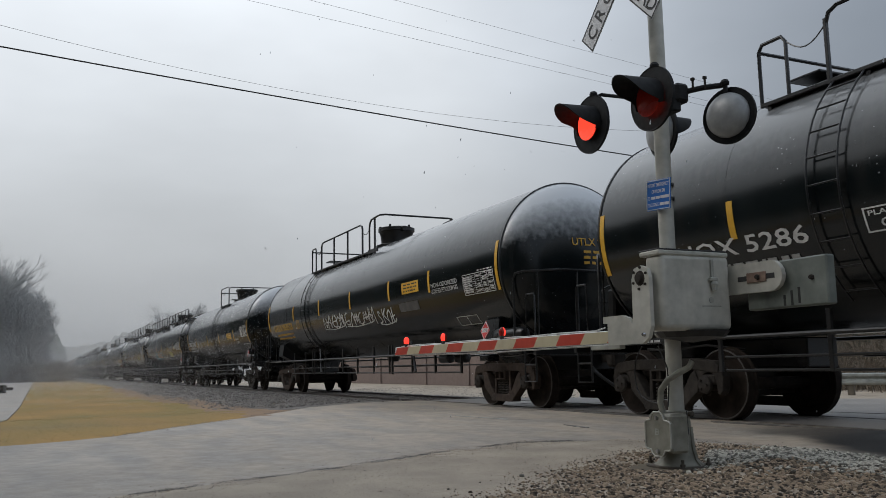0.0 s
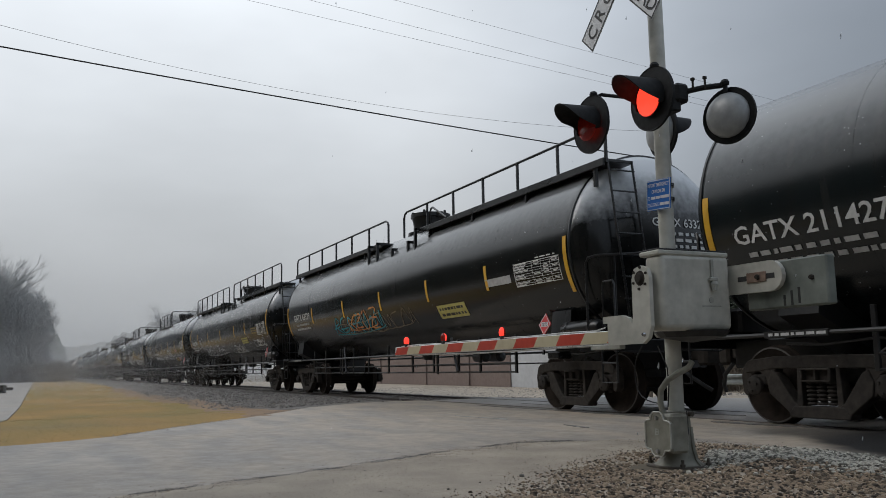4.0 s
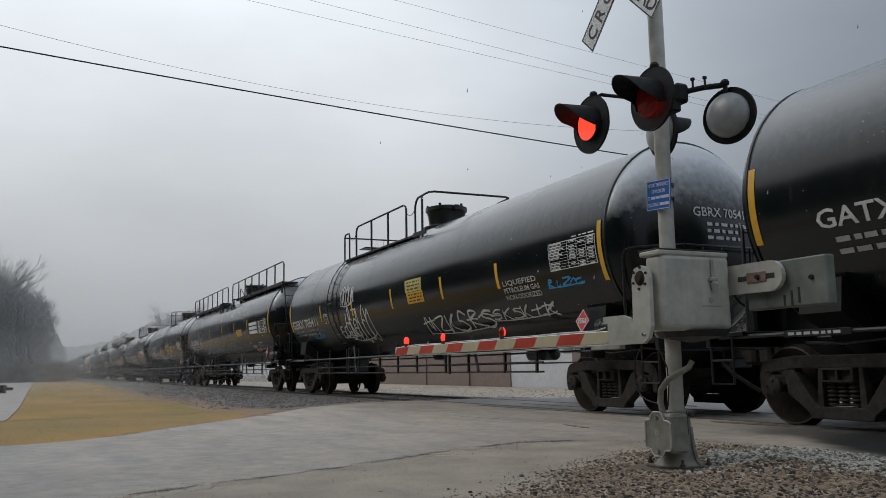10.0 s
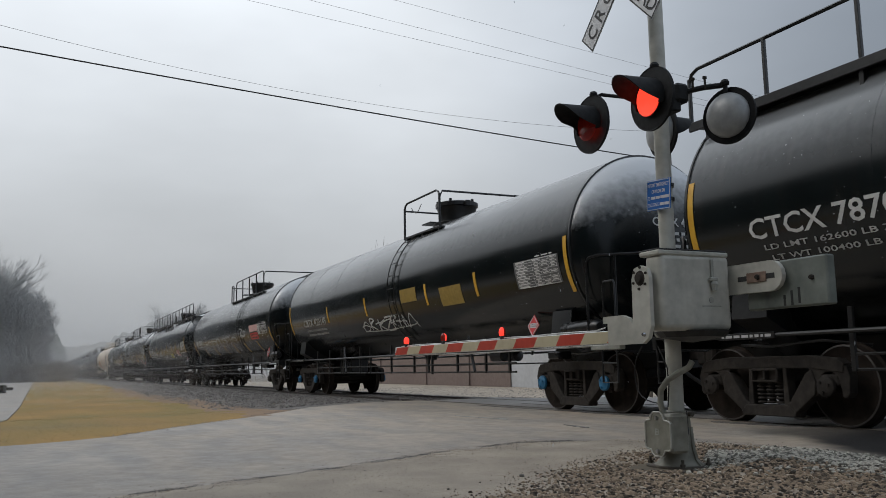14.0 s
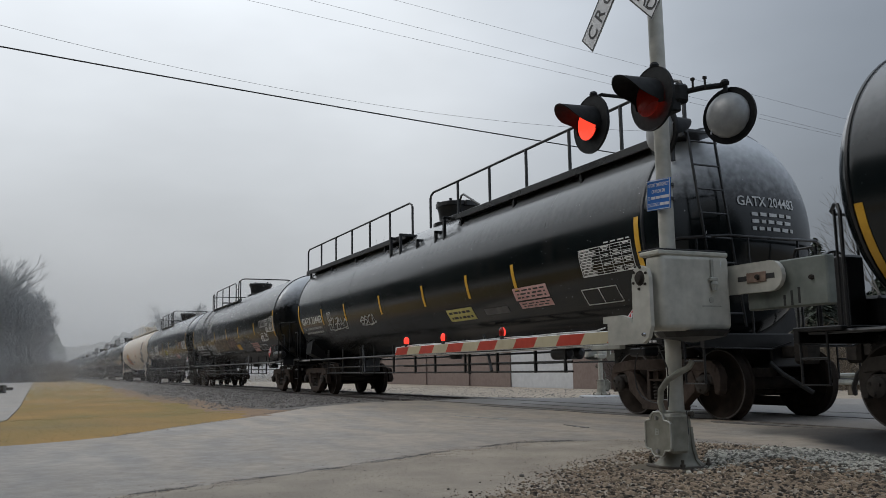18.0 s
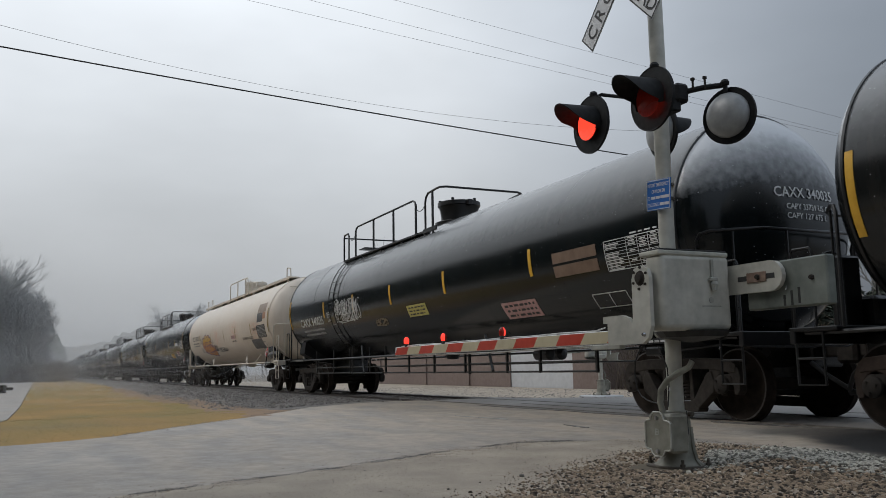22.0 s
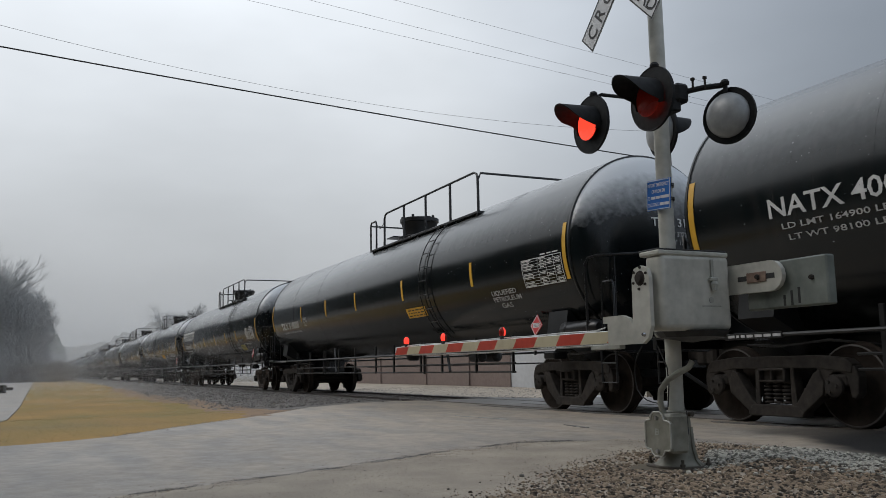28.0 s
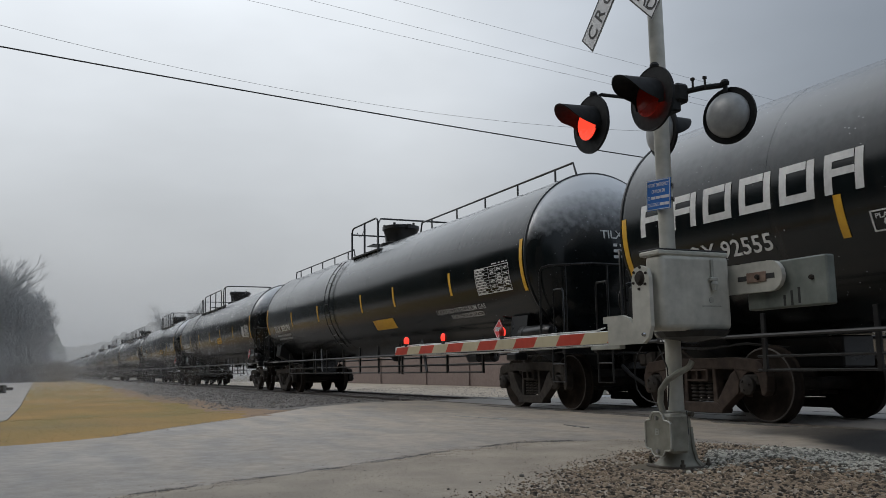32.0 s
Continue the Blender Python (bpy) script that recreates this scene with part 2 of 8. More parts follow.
DARK_INK = material("black_stencil_paint", (0.010, 0.010, 0.010), (0.030, 0.030, 0.030), 0.5, grain=12, bump=0.0)
PINK = material("faded_pink_label", (0.50, 0.27, 0.25), (0.68, 0.46, 0.43), 0.55, grain=12, bump=0.0)
GOLD = material("tarnished_gold_paint", (0.24, 0.16, 0.03), (0.42, 0.29, 0.07), 0.55, grain=12, bump=0.0)
BROWN_PANEL = material("brown_overpaint", (0.13, 0.08, 0.05), (0.25, 0.17, 0.12), 0.6, grain=5, bump=0.0)
TAUPE_PANEL = material("taupe_overpaint", (0.24, 0.185, 0.14), (0.42, 0.34, 0.27), 0.6, grain=3, bump=0.0)
CLAY_PANEL = material("terracotta_overpaint", (0.36, 0.18, 0.10), (0.50, 0.28, 0.18), 0.6, grain=3, bump=0.0)
GREY_PANEL = material("grey_overpaint", (0.06, 0.06, 0.06), (0.15, 0.15, 0.15), 0.6, grain=5, bump=0.0)
RED = material("red_placard", (0.50, 0.03, 0.03), (0.66, 0.06, 0.06), 0.45, grain=12, bump=0.0)
STREAK = material("icy_run_down_the_paint", (0.055, 0.060, 0.064), (0.16, 0.168, 0.176), 0.5, grain=9, bump=0.0, per_piece=0.3)
PINK_SPRAY = material("faded_pink_spray_paint", (0.30, 0.18, 0.15), (0.46, 0.32, 0.27), 0.6, grain=6, bump=0.0)
BROWN_SPRAY = material("dull_brown_spray_paint", (0.020, 0.015, 0.012), (0.055, 0.040, 0.032), 0.55, grain=4, bump=0.0)
TEAL = material("teal_spray_paint", (0.02, 0.22, 0.30), (0.05, 0.38, 0.46), 0.55, grain=8, bump=0.0)
BLUE_SPRAY = material("blue_spray_paint", (0.02, 0.18, 0.42), (0.04, 0.32, 0.60), 0.55, grain=8, bump=0.0)
WHITE_SPRAY = material("white_spray_paint", (0.42, 0.42, 0.42), (0.74, 0.74, 0.73), 0.6, grain=6, bump=0.0)
TAN_SPRAY = material("tan_spray_paint", (0.18, 0.14, 0.09), (0.34, 0.27, 0.18), 0.6, grain=6, bump=0.0)
ORANGE_SPRAY = material("orange_spray_paint", (0.62, 0.18, 0.07), (0.72, 0.40, 0.10), 0.6, grain=3, bump=0.0)
ORANGE_HAZE = material("light_orange_spray_paint", (0.66, 0.26, 0.15), (0.78, 0.42, 0.28), 0.6, grain=3, bump=0.0)
YELLOW_SPRAY = material("amber_spray_paint", (0.62, 0.36, 0.06), (0.72, 0.50, 0.12), 0.6, grain=3, bump=0.0)
PURPLE_SPRAY = material("purple_spray_paint", (0.10, 0.04, 0.12), (0.18, 0.08, 0.20), 0.6, grain=6, bump=0.0)
GREY_PAINT = material("weathered_aluminium_paint", (0.37, 0.365, 0.32), (0.56, 0.55, 0.49), 0.45, 0.1, grain=10, blotch=2.5, bump=0.12)
DIRTY_GREY = material("stained_grey_paint", (0.24, 0.24, 0.21), (0.45, 0.45, 0.40), 0.6, 0.1, grain=9, blotch=3, bump=0.2)
SIGNAL_BLACK = material("matt_black_signal_paint", (0.006, 0.0065, 0.007), (0.022, 0.023, 0.024), 0.6, grain=22, bump=0.1, shine=0.22)
HOUSING = material("grey_lamp_housing", (0.24, 0.25, 0.25), (0.40, 0.41, 0.41), 0.45, 0.2, grain=12, bump=0.1)
SIGN_BLUE = material("blue_sign_sheeting", (0.01, 0.11, 0.42), (0.02, 0.16, 0.52), 0.4, grain=8, bump=0.0)
SIGN_WHITE = material("white_sign_sheeting", (0.60, 0.61, 0.62), (0.74, 0.75, 0.76), 0.4, grain=8, bump=0.0)
ARM_RED = material("red_reflective_sheeting", (0.44, 0.045, 0.025), (0.58, 0.08, 0.05), 0.4, grain=10, bump=0.0)
ARM_CREAM = material("cream_reflective_sheeting", (0.48, 0.42, 0.27), (0.60, 0.54, 0.38), 0.4, grain=10, bump=0.0)
ARM_STEEL = material("white_arm_aluminium", (0.50, 0.50, 0.48), (0.66, 0.66, 0.64), 0.4, 0.2, grain=10, bump=0.05)
LIT = glowing("lit_red_signal", (1.0, 0.06, 0.03), 1.25)
LIT_SMALL = glowing("lit_red_arm_lamp", (1.0, 0.05, 0.03), 1.1)
UNLIT = material("dark_red_lens", (0.22, 0.010, 0.006), (0.40, 0.022, 0.012), 0.25, grain=40, bump=0.2)
ASPHALT = material("wet_asphalt", (0.155, 0.140, 0.125), (0.32, 0.295, 0.265), 0.5, grain=80, blotch=0.35, bump=0.25, spread=0.16)
DIRT = material("packed_gravel_and_dirt", (0.22, 0.178, 0.132), (0.53, 0.455, 0.360), 0.8, grain=95, blotch=1.6, bump=0.6)
DUSTY_ASPHALT = dusty("dusty_wet_asphalt")
BALLAST_STONE = material("weathered_ballast_stone", (0.110, 0.100, 0.092), (0.27, 0.250, 0.230), 0.88, grain=20, blotch=1.2, bump=0.2, per_piece=0.32)
BALLAST_BED = material("ballast_bed", (0.115, 0.103, 0.092), (0.24, 0.22, 0.20), 0.9, grain=24, blotch=0.8, bump=0.8)
CRUMB = material("broken_wet_asphalt", (0.030, 0.027, 0.024), (0.15, 0.137, 0.122), 0.8, grain=20, blotch=2, bump=0.2, per_piece=0.5)
VERGE = material("brown_verge_dirt", (0.19, 0.120, 0.070), (0.36, 0.245, 0.155), 0.9, grain=30, blotch=1.1, bump=0.6)
STONE = material("crushed_stone", (0.100, 0.094, 0.078), (0.52, 0.495, 0.425), 0.85, grain=20, blotch=3, bump=0.2, per_piece=0.60)
BROWN_STONE = material("brown_crushed_stone", (0.034, 0.025, 0.017), (0.34, 0.255, 0.175), 0.85, grain=20, blotch=3, bump=0.2, per_piece=0.55)
GRASS = material("dormant_lawn", (0.195, 0.132, 0.040), (0.45, 0.265, 0.082), 0.9, grain=22, blotch=0.30, bump=0.6)


def wet_shade_stain(m):
    """A dark stain from the rail over the ground beside the crossing: wetness, with the shade at the view's right
    painted in.
    """
    nd, ln = m.node_tree.nodes, m.node_tree.links
    p = nd["Principled BSDF"]
    before = p.inputs["Base Color"].links[0].from_socket
    tc, rough = nd.new("ShaderNodeTexCoord"), nd.new("ShaderNodeTexNoise")
    rough.inputs["Scale"].default_value, rough.inputs["Detail"].default_value = 1.6, 6.0
    ln.new(tc.outputs["Object"], rough.inputs["Vector"])
    value = None
    for way, offset, low, high in (((0.47, 1.0, 0), 5.20, -0.12, 0.40), ((1.0, 0.3, 0), 9.0, -0.2, 2.6), ((0, -1.0, 0), -0.74, 0.0, 0.10), ((0, 1.0, 0), 3.2, 0.0, 0.6), ((-1.0, 0, 0), 3.0, -0.4, 1.6)):
        dot, add, clip = nd.new("ShaderNodeVectorMath"), nd.new("ShaderNodeMath"), nd.new("ShaderNodeMapRange")
        dot.operation = "DOT_PRODUCT"
        dot.inputs[1].default_value = way
        ln.new(tc.outputs["Object"], dot.inputs[0])
        add.operation = "MULTIPLY_ADD"
        add.inputs[1].default_value = 0.8 if way[0] else 0.0
        ln.new(rough.outputs[0], add.inputs[0])
        shift = nd.new("ShaderNodeMath")
        shift.operation = "ADD"
        shift.inputs[1].default_value = offset - (0.4 if way[0] else 0.0)
        ln.new(dot.outputs["Value"], shift.inputs[0])
        ln.new(shift.outputs[0], add.inputs[2])
        clip.inputs["From Min"].default_value, clip.inputs["From Max"].default_value = low, high
        clip.interpolation_type = "SMOOTHSTEP"
        ln.new(add.outputs[0], clip.inputs[0])
        if value is None:
            value = clip.outputs[0]
        else:
            times = nd.new("ShaderNodeMath")
            times.operation = "MULTIPLY"
            ln.new(value, times.inputs[0])
            ln.new(clip.outputs[0], times.inputs[1])
            value = times.outputs[0]
    mix = nd.new("ShaderNodeMix")
    mix.data_type = "RGBA"
    mix.inputs[7].default_value = (0.016, 0.0155, 0.015, 1)
    ln.new(value, mix.inputs[0])
    ln.new(before, mix.inputs[6])
    ln.new(mix.outputs[2], p.inputs["Base Color"])


def greener(m, colour):
    """Olive patches where the turf has kept some green."""
    nd, ln = m.node_tree.nodes, m.node_tree.links
    p = nd["Principled BSDF"]
    dry = p.inputs["Base Color"].links[0].from_socket
    tc, patch, mp, mix = nd.new("ShaderNodeTexCoord"), nd.new("ShaderNodeTexNoise"), nd.new("ShaderNodeMapRange"), nd.new("ShaderNodeMix")
    patch.inputs["Scale"].default_value, patch.inputs["Detail"].default_value = 0.55, 6.0
    long = nd.new("ShaderNodeMapping")
    long.inputs["Scale"].default_value = (0.22, 0.9, 1)
    ln.new(tc.outputs["Object"], long.inputs[0])
    ln.new(long.outputs[0], patch.inputs["Vector"])
    mp.inputs["From Min"].default_value, mp.inputs["From Max"].default_value = 0.44, 0.62
    mp.inputs["To Max"].default_value = 0.5
    ln.new(patch.outputs[0], mp.inputs[0])
    mix.data_type = "RGBA"
    mix.inputs[7].default_value = (*colour, 1)
    ln.new(mp.outputs[0], mix.inputs[0])
    ln.new(dry, mix.inputs[6])
    ln.new(mix.outputs[2], p.inputs["Base Color"])


greener(GRASS, (0.185, 0.165, 0.048))
wet_shade_stain(DUSTY_ASPHALT)
wet_shade_stain(DIRT)
BLADE = material("dormant_grass_blades", (0.24, 0.175, 0.055), (0.44, 0.29, 0.10), 0.8, grain=1.2, blotch=0.16, bump=0.0, per_piece=0.2)
EARTH = material("winter_ground_cover", (0.095, 0.078, 0.054), (0.215, 0.175, 0.125), 0.95, grain=3, blotch=0.12, bump=0.4)
TIE = material("creosoted_tie_wood", (0.028, 0.022, 0.018), (0.075, 0.060, 0.048), 0.85, grain=9, bump=0.5, stretch=(5, 0.5, 5))
# bark and twigs of far trees, with haze painted in as paler grey
HAZED_BARK = material("haze_paled_bark", (0.20, 0.205, 0.205), (0.32, 0.325, 0.325), 0.9, grain=18, bump=0.3)
HAZED_TWIG = material("haze_paled_twigs", (0.25, 0.255, 0.25), (0.35, 0.355, 0.35), 0.9, grain=6, blotch=0.15, bump=0.0, per_piece=0.2)
BARK = material("grey_bark", (0.14, 0.135, 0.128), (0.25, 0.24, 0.225), 0.9, grain=18, bump=0.5)
TWIG = material("winter_twigs", (0.15, 0.145, 0.135), (0.27, 0.26, 0.245), 0.9, grain=6, blotch=0.15, bump=0.0, per_piece=0.2)
NEEDLE = material("evergreen_foliage", (0.045, 0.056, 0.040), (0.105, 0.122, 0.090), 0.85, grain=5, blotch=0.3, bump=0.0, per_piece=0.3)
BRUSH = material("dry_brush", (0.085, 0.068, 0.050), (0.185, 0.152, 0.115), 0.9, grain=5, blotch=0.3, bump=0.0, per_piece=0.3)
GALV = material("weathered_galvanised_steel", (0.17, 0.18, 0.17), (0.37, 0.385, 0.365), 0.5, 0.5, grain=8, blotch=1.2, bump=0.08)
POST_WOOD = material("weathered_post_wood", (0.10, 0.085, 0.065), (0.20, 0.17, 0.13), 0.9, grain=14, bump=0.4, stretch=(4, 4, 0.5))
POLE_WOOD = material("utility_pole_wood", (0.13, 0.12, 0.11), (0.24, 0.22, 0.20), 0.85, grain=12, bump=0.3, stretch=(5, 5, 0.4))
BROWN_WALL = material("brown_block_wall", (0.155, 0.115, 0.100), (0.22, 0.17, 0.148), 0.85, grain=6, blotch=0.8, bump=0.2)
GREY_WALL = material("pale_grey_wall_panel", (0.42, 0.43, 0.44), (0.54, 0.55, 0.56), 0.6, grain=4, bump=0.05)
ROOF = material("dull_roof_sheet", (0.10, 0.10, 0.10), (0.18, 0.17, 0.165), 0.7, grain=4, bump=0.1)
RUBBER = material("black_rubber", (0.012, 0.012, 0.012), (0.03, 0.03, 0.03), 0.6, grain=15, bump=0.1)
WORN_RIM = material("worn_wheel_rim", (0.035, 0.032, 0.030), (0.11, 0.10, 0.095), 0.5, 0.5, grain=14, bump=0.1)
PATCH = material("dark_asphalt_patch", (0.085, 0.079, 0.072), (0.19, 0.177, 0.163), 0.5, grain=30, blotch=0.8, bump=0.3)
FADED_LINE = material("worn_white_road_paint", (0.30, 0.30, 0.29), (0.55, 0.55, 0.53), 0.7, grain=14, bump=0.1)
WEIGHT_GREY = material("weathered_counterweight_paint", (0.085, 0.10, 0.088), (0.23, 0.25, 0.225), 0.6, 0.1, grain=7, blotch=2.2, bump=0.2)
RUSTY_PLATE = material("rusted_plate", (0.13, 0.085, 0.062), (0.27, 0.19, 0.145), 0.85, grain=20, blotch=5, bump=0.3)
GREEN_BOLT = material("blue_bearing_cap_paint", (0.01, 0.09, 0.20), (0.02, 0.16, 0.30), 0.5, grain=14, bump=0.05)


# ---- mesh building ----
class Shape:
    """Collects vertices and faces for one mesh."""

    def __init__(self):
        self.v, self.f, self.m = [], [], []

    def add(self, verts, faces, slot=0):
        o = len(self.v)
        self.v.extend(tuple(p) for p in verts)
        self.f.extend(tuple(i + o for i in q) for q in faces)
        self.m.extend([slot] * len(faces))
        return self

    def box(self, x0, x1, y0, y1, z0, z1, m=None, slot=0):
        vs = [Vector((x, y, z)) for x in (x0, x1) for y in (y0, y1) for z in (z0, z1)]
        if m is not None:
            vs = [m @ p for p in vs]
        return self.add(vs, [(0, 1, 3, 2), (4, 6, 7, 5), (0, 4, 5, 1), (2, 3, 7, 6), (0, 2, 6, 4), (1, 5, 7, 3)], slot)

    def soft_box(self, x0, x1, y0, y1, z0, z1, c=0.01, m=None, slot=0):
        """A box with chamfered edges."""
        vs, idx = [], {}
        for a, x in enumerate((x0, x1)):
            for b, y in enumerate((y0, y1)):
                for d, z in enumerate((z0, z1)):
                    sx, sy, sz = (c if a == 0 else -c), (c if b == 0 else -c), (c if d == 0 else -c)
                    for k, p in enumerate(((x, y + sy, z + sz), (x + sx, y, z + sz), (x + sx, y + sy, z))):
                        idx[(a, b, d, k)] = len(vs)
                        vs.append(Vector(p))
        fs = []
        for a in (0, 1):
            fs.append(tuple(idx[(a, b, d, 0)] for b, d in ((0, 0), (0, 1), (1, 1), (1, 0))))
            fs.append(tuple(idx[(b, a, d, 1)] for b, d in ((0, 0), (0, 1), (1, 1), (1, 0))))
            fs.append(tuple(idx[(b, d, a, 2)] for b, d in ((0, 0), (0, 1), (1, 1), (1, 0))))
        for b in (0, 1):
            for d in (0, 1):
                fs.append((idx[(0, b, d, 1)], idx[(1, b, d, 1)], idx[(1, b, d, 2)], idx[(0, b, d, 2)]))
                fs.append((idx[(b, 0, d, 0)], idx[(b, 1, d, 0)], idx[(b, 1, d, 2)], idx[(b, 0, d, 2)]))
                fs.append((idx[(b, d, 0, 0)], idx[(b, d, 1, 0)], idx[(b, d, 1, 1)], idx[(b, d, 0, 1)]))
                for a in (0, 1):
                    fs.append((idx[(a, b, d, 0)], idx[(a, b, d, 1)], idx[(a, b, d, 2)]))
        if m is not None:
            vs = [m @ p for p in vs]
        return self.add(vs, fs, slot)

    def tube(self, pts, r, n=6, cap=True, r1=None, slot=0):
        """A round bar along the points; r1 is its radius at the far end."""
        pts = [Vector(p) for p in pts]
        rings, ref = [], None
        for i, p in enumerate(pts):
            t = (pts[min(i + 1, len(pts) - 1)] - pts[max(i - 1, 0)]).normalized()
            if ref is None:
                ref = t.orthogonal().normalized()
            ref = (ref - t * ref.dot(t))
            ref = ref.normalized() if ref.length > 1e-6 else t.orthogonal().normalized()
            s = t.cross(ref)
            rad = r if r1 is None else r + (r1 - r) * i / max(1, len(pts) - 1)
            rings.append([p + (ref * math.cos(2 * math.pi * k / n) + s * math.sin(2 * math.pi * k / n)) * rad for k in range(n)])
        vs = [p for g in rings for p in g]
        fs = [(i * n + k, i * n + (k + 1) % n, (i + 1) * n + (k + 1) % n, (i + 1) * n + k) for i in range(len(pts) - 1) for k in range(n)]
        if cap:
            fs += [tuple(range(n - 1, -1, -1)), tuple((len(pts) - 1) * n + k for k in range(n))]
        return self.add(vs, fs, slot)

    def lathe(self, profile, axis="x", at=(0, 0, 0), n=32, slot=0):
        """Revolves (along, radius) pairs round an axis through at."""
        vs, fs = [], []
        for a, r in profile:
            for k in range(n):
                c, s = r * math.cos(2 * math.pi * k / n), r * math.sin(2 * math.pi * k / n)
                q = {"x": (a, c, s), "y": (s, a, c), "z": (c, s, a)}[axis]
                vs.append((q[0] + at[0], q[1] + at[1], q[2] + at[2]))
        for i in range(len(profile) - 1):
            for k in range(n):
                fs.append((i * n + k, i * n + (k + 1) % n, (i + 1) * n + (k + 1) % n, (i + 1) * n + k))
        fs += [tuple(range(n - 1, -1, -1)), tuple((len(profile) - 1) * n + k for k in range(n))]
        return self.add(vs, fs, slot)

    def slab(self, outline, y0, y1, slot=0):
        """A plate: an (x, z) outline given thickness along y."""
        n = len(outline)
        vs = [(x, y0, z) for x, z in outline] + [(x, y1, z) for x, z in outline]
        fs = [tuple(range(n)), tuple(range(2 * n - 1, n - 1, -1))] + [(i, n + i, n + (i + 1) % n, (i + 1) % n) for i in range(n)]
        return self.add(vs, fs, slot)

    def mesh(self, name, mats, smooth=False):
        me = bpy.data.meshes.new(name)
        me.from_pydata(self.v, [], self.f)
        for m in (mats if isinstance(mats, (list, tuple)) else [mats]):
            me.materials.append(m)
        if any(self.m):
            me.polygons.foreach_set("material_index", self.m)
        me.update()
        bm = bmesh.new()
        bm.from_mesh(me)
        bmesh.ops.recalc_face_normals(bm, faces=bm.faces)
        if smooth:
            for q in bm.faces:
                q.smooth = True
            for ed in bm.edges:
                if len(ed.link_faces) == 2 and ed.calc_face_angle(0) > 0.6:
                    ed.smooth = False
        bm.to_mesh(me)
        bm.free()
        return me


def placed(name, me, parent=None, m=None, label=""):
    ob = new(name, me)
    if parent is not None:
        ob.parent = parent
    if m is not None:
        ob.matrix_basis = m
    if label:
        ob["label"] = label
    return ob


def part(name, shape, mat, parent, label="", smooth=False, m=None):
    return placed(name, shape.mesh(name, mat, smooth), parent, m, label)


def base(name, label, category, at=(0, 0, 0), group="", turn=0):
    ob = new(name)
    ob.matrix_basis = pose(*at, 0, 0, turn)
    ob.empty_display_size = 0.2
    return tagged(ob, label, category, group)


LETTERS = {}


def lettering(words, size):
    """The outline vertices and faces of words in the built-in font, from the origin to the right, in metres of capital height."""
    if words not in LETTERS:
        cu = bpy.data.curves.new("words", "FONT")
        cu.body, cu.size, cu.resolution_u = words, 1.0, 2
        cu.offset = 0.013
        ob = bpy.data.objects.new("words", cu)
        scene.collection.objects.link(ob)
        bpy.context.view_layer.update()
        me = bpy.data.meshes.new_from_object(ob)
        LETTERS[words] = ([tuple(p.co[:2]) for p in me.vertices], [tuple(q.vertices) for q in me.polygons])
        bpy.data.objects.remove(ob)
        bpy.data.curves.remove(cu)
        bpy.data.meshes.remove(me)
    vs, fs = LETTERS[words]
    k = size / 0.69
    return [(x * k, y * k) for x, y in vs], fs


# ---- ground, roads and track ----
def smooth01(t):
    t = max(0.0, min(1.0, t))
    return t * t * (3 - 2 * t)


def level(x, y):
    """Height of the ground."""
    z = -0.07 - 0.07 * smooth01((abs(y) - 2.2) / 5.0)
    z -= 0.17 * smooth01((-x - 17.5) / 6.0) * smooth01((abs(y) - 1.0) / 3.0)
    z -= 0.25 * smooth01((math.hypot(x, y) - 120) / 200)
    return z


def lines(*bands):
    """Grid stations from (start, end, step) bands."""
    out = []
    for a, b, s in bands:
        n = max(1, round((b - a) / s))
        out += [a + (b - a) * i / n for i in range(n)]
    return out + [bands[-1][1]]


def sheet(xs, ys, rise, rough=0.0):
    s = Shape()
    vs = [(x, y, rise(x, y) + (noise.noise(Vector((x * 1.7, y * 1.7, 0))) * rough if rough else 0)) for x in xs for y in ys]
    n = len(ys)
    s.add(vs, [(i * n + j, (i + 1) * n + j, (i + 1) * n + j + 1, i * n + j + 1) for i in range(len(xs) - 1) for j in range(n - 1)])
    return s


def paving(outline, rise, longest, skirt=0.0):
    """A polygon on the ground, cut fine enough to follow it."""
    bm = bmesh.new()
    whole = bm.faces.new([bm.verts.new((x, y, 0)) for x, y in outline])
    whole.normal_update()
    if whole.normal.z < 0:
        whole.normal_flip()
    bmesh.ops.triangulate(bm, faces=bm.faces[:])
    for _ in range(7):
        far = [ed for ed in bm.edges if ed.calc_length() > longest * (1 + 0.03 * abs(ed.verts[0].co.x + 10))]
        if not far:
            break
        bmesh.ops.subdivide_edges(bm, edges=far, cuts=1)
        bmesh.ops.triangulate(bm, faces=[q for q in bm.faces if len(q.verts) > 3])
    s = Shape()
    bm.verts.index_update()
    s.add([(p.co.x, p.co.y, rise(p.co.x, p.co.y)) for p in bm.verts], [tuple(p.index for p in q.verts) for q in bm.faces])
    if skirt:
        for ed in bm.edges:
            if len(ed.link_faces) == 1:
                (a, b) = [p.co for p in ed.verts]
                za, zb = rise(a.x, a.y), rise(b.x, b.y)
                s.add([(a.x, a.y, za), (b.x, b.y, zb), (b.x, b.y, zb - skirt), (a.x, a.y, za - skirt)], [(0, 1, 2, 3)])
    bm.free()
    return s


gx = lines((-2500, -400, 300), (-400, -80, 20), (-80, -24, 2), (-24, 4, 0.5), (4, 60, 4), (60, 400, 40), (400, 2500, 300))
gy = lines((-2500, -300, 300), (-300, -40, 20), (-40, -12, 2), (-12, 12, 0.5), (12, 60, 4), (60, 400, 40), (400, 2500, 300))
ground = part("ground", sheet(gx, gy, level), EARTH, None, smooth=True)
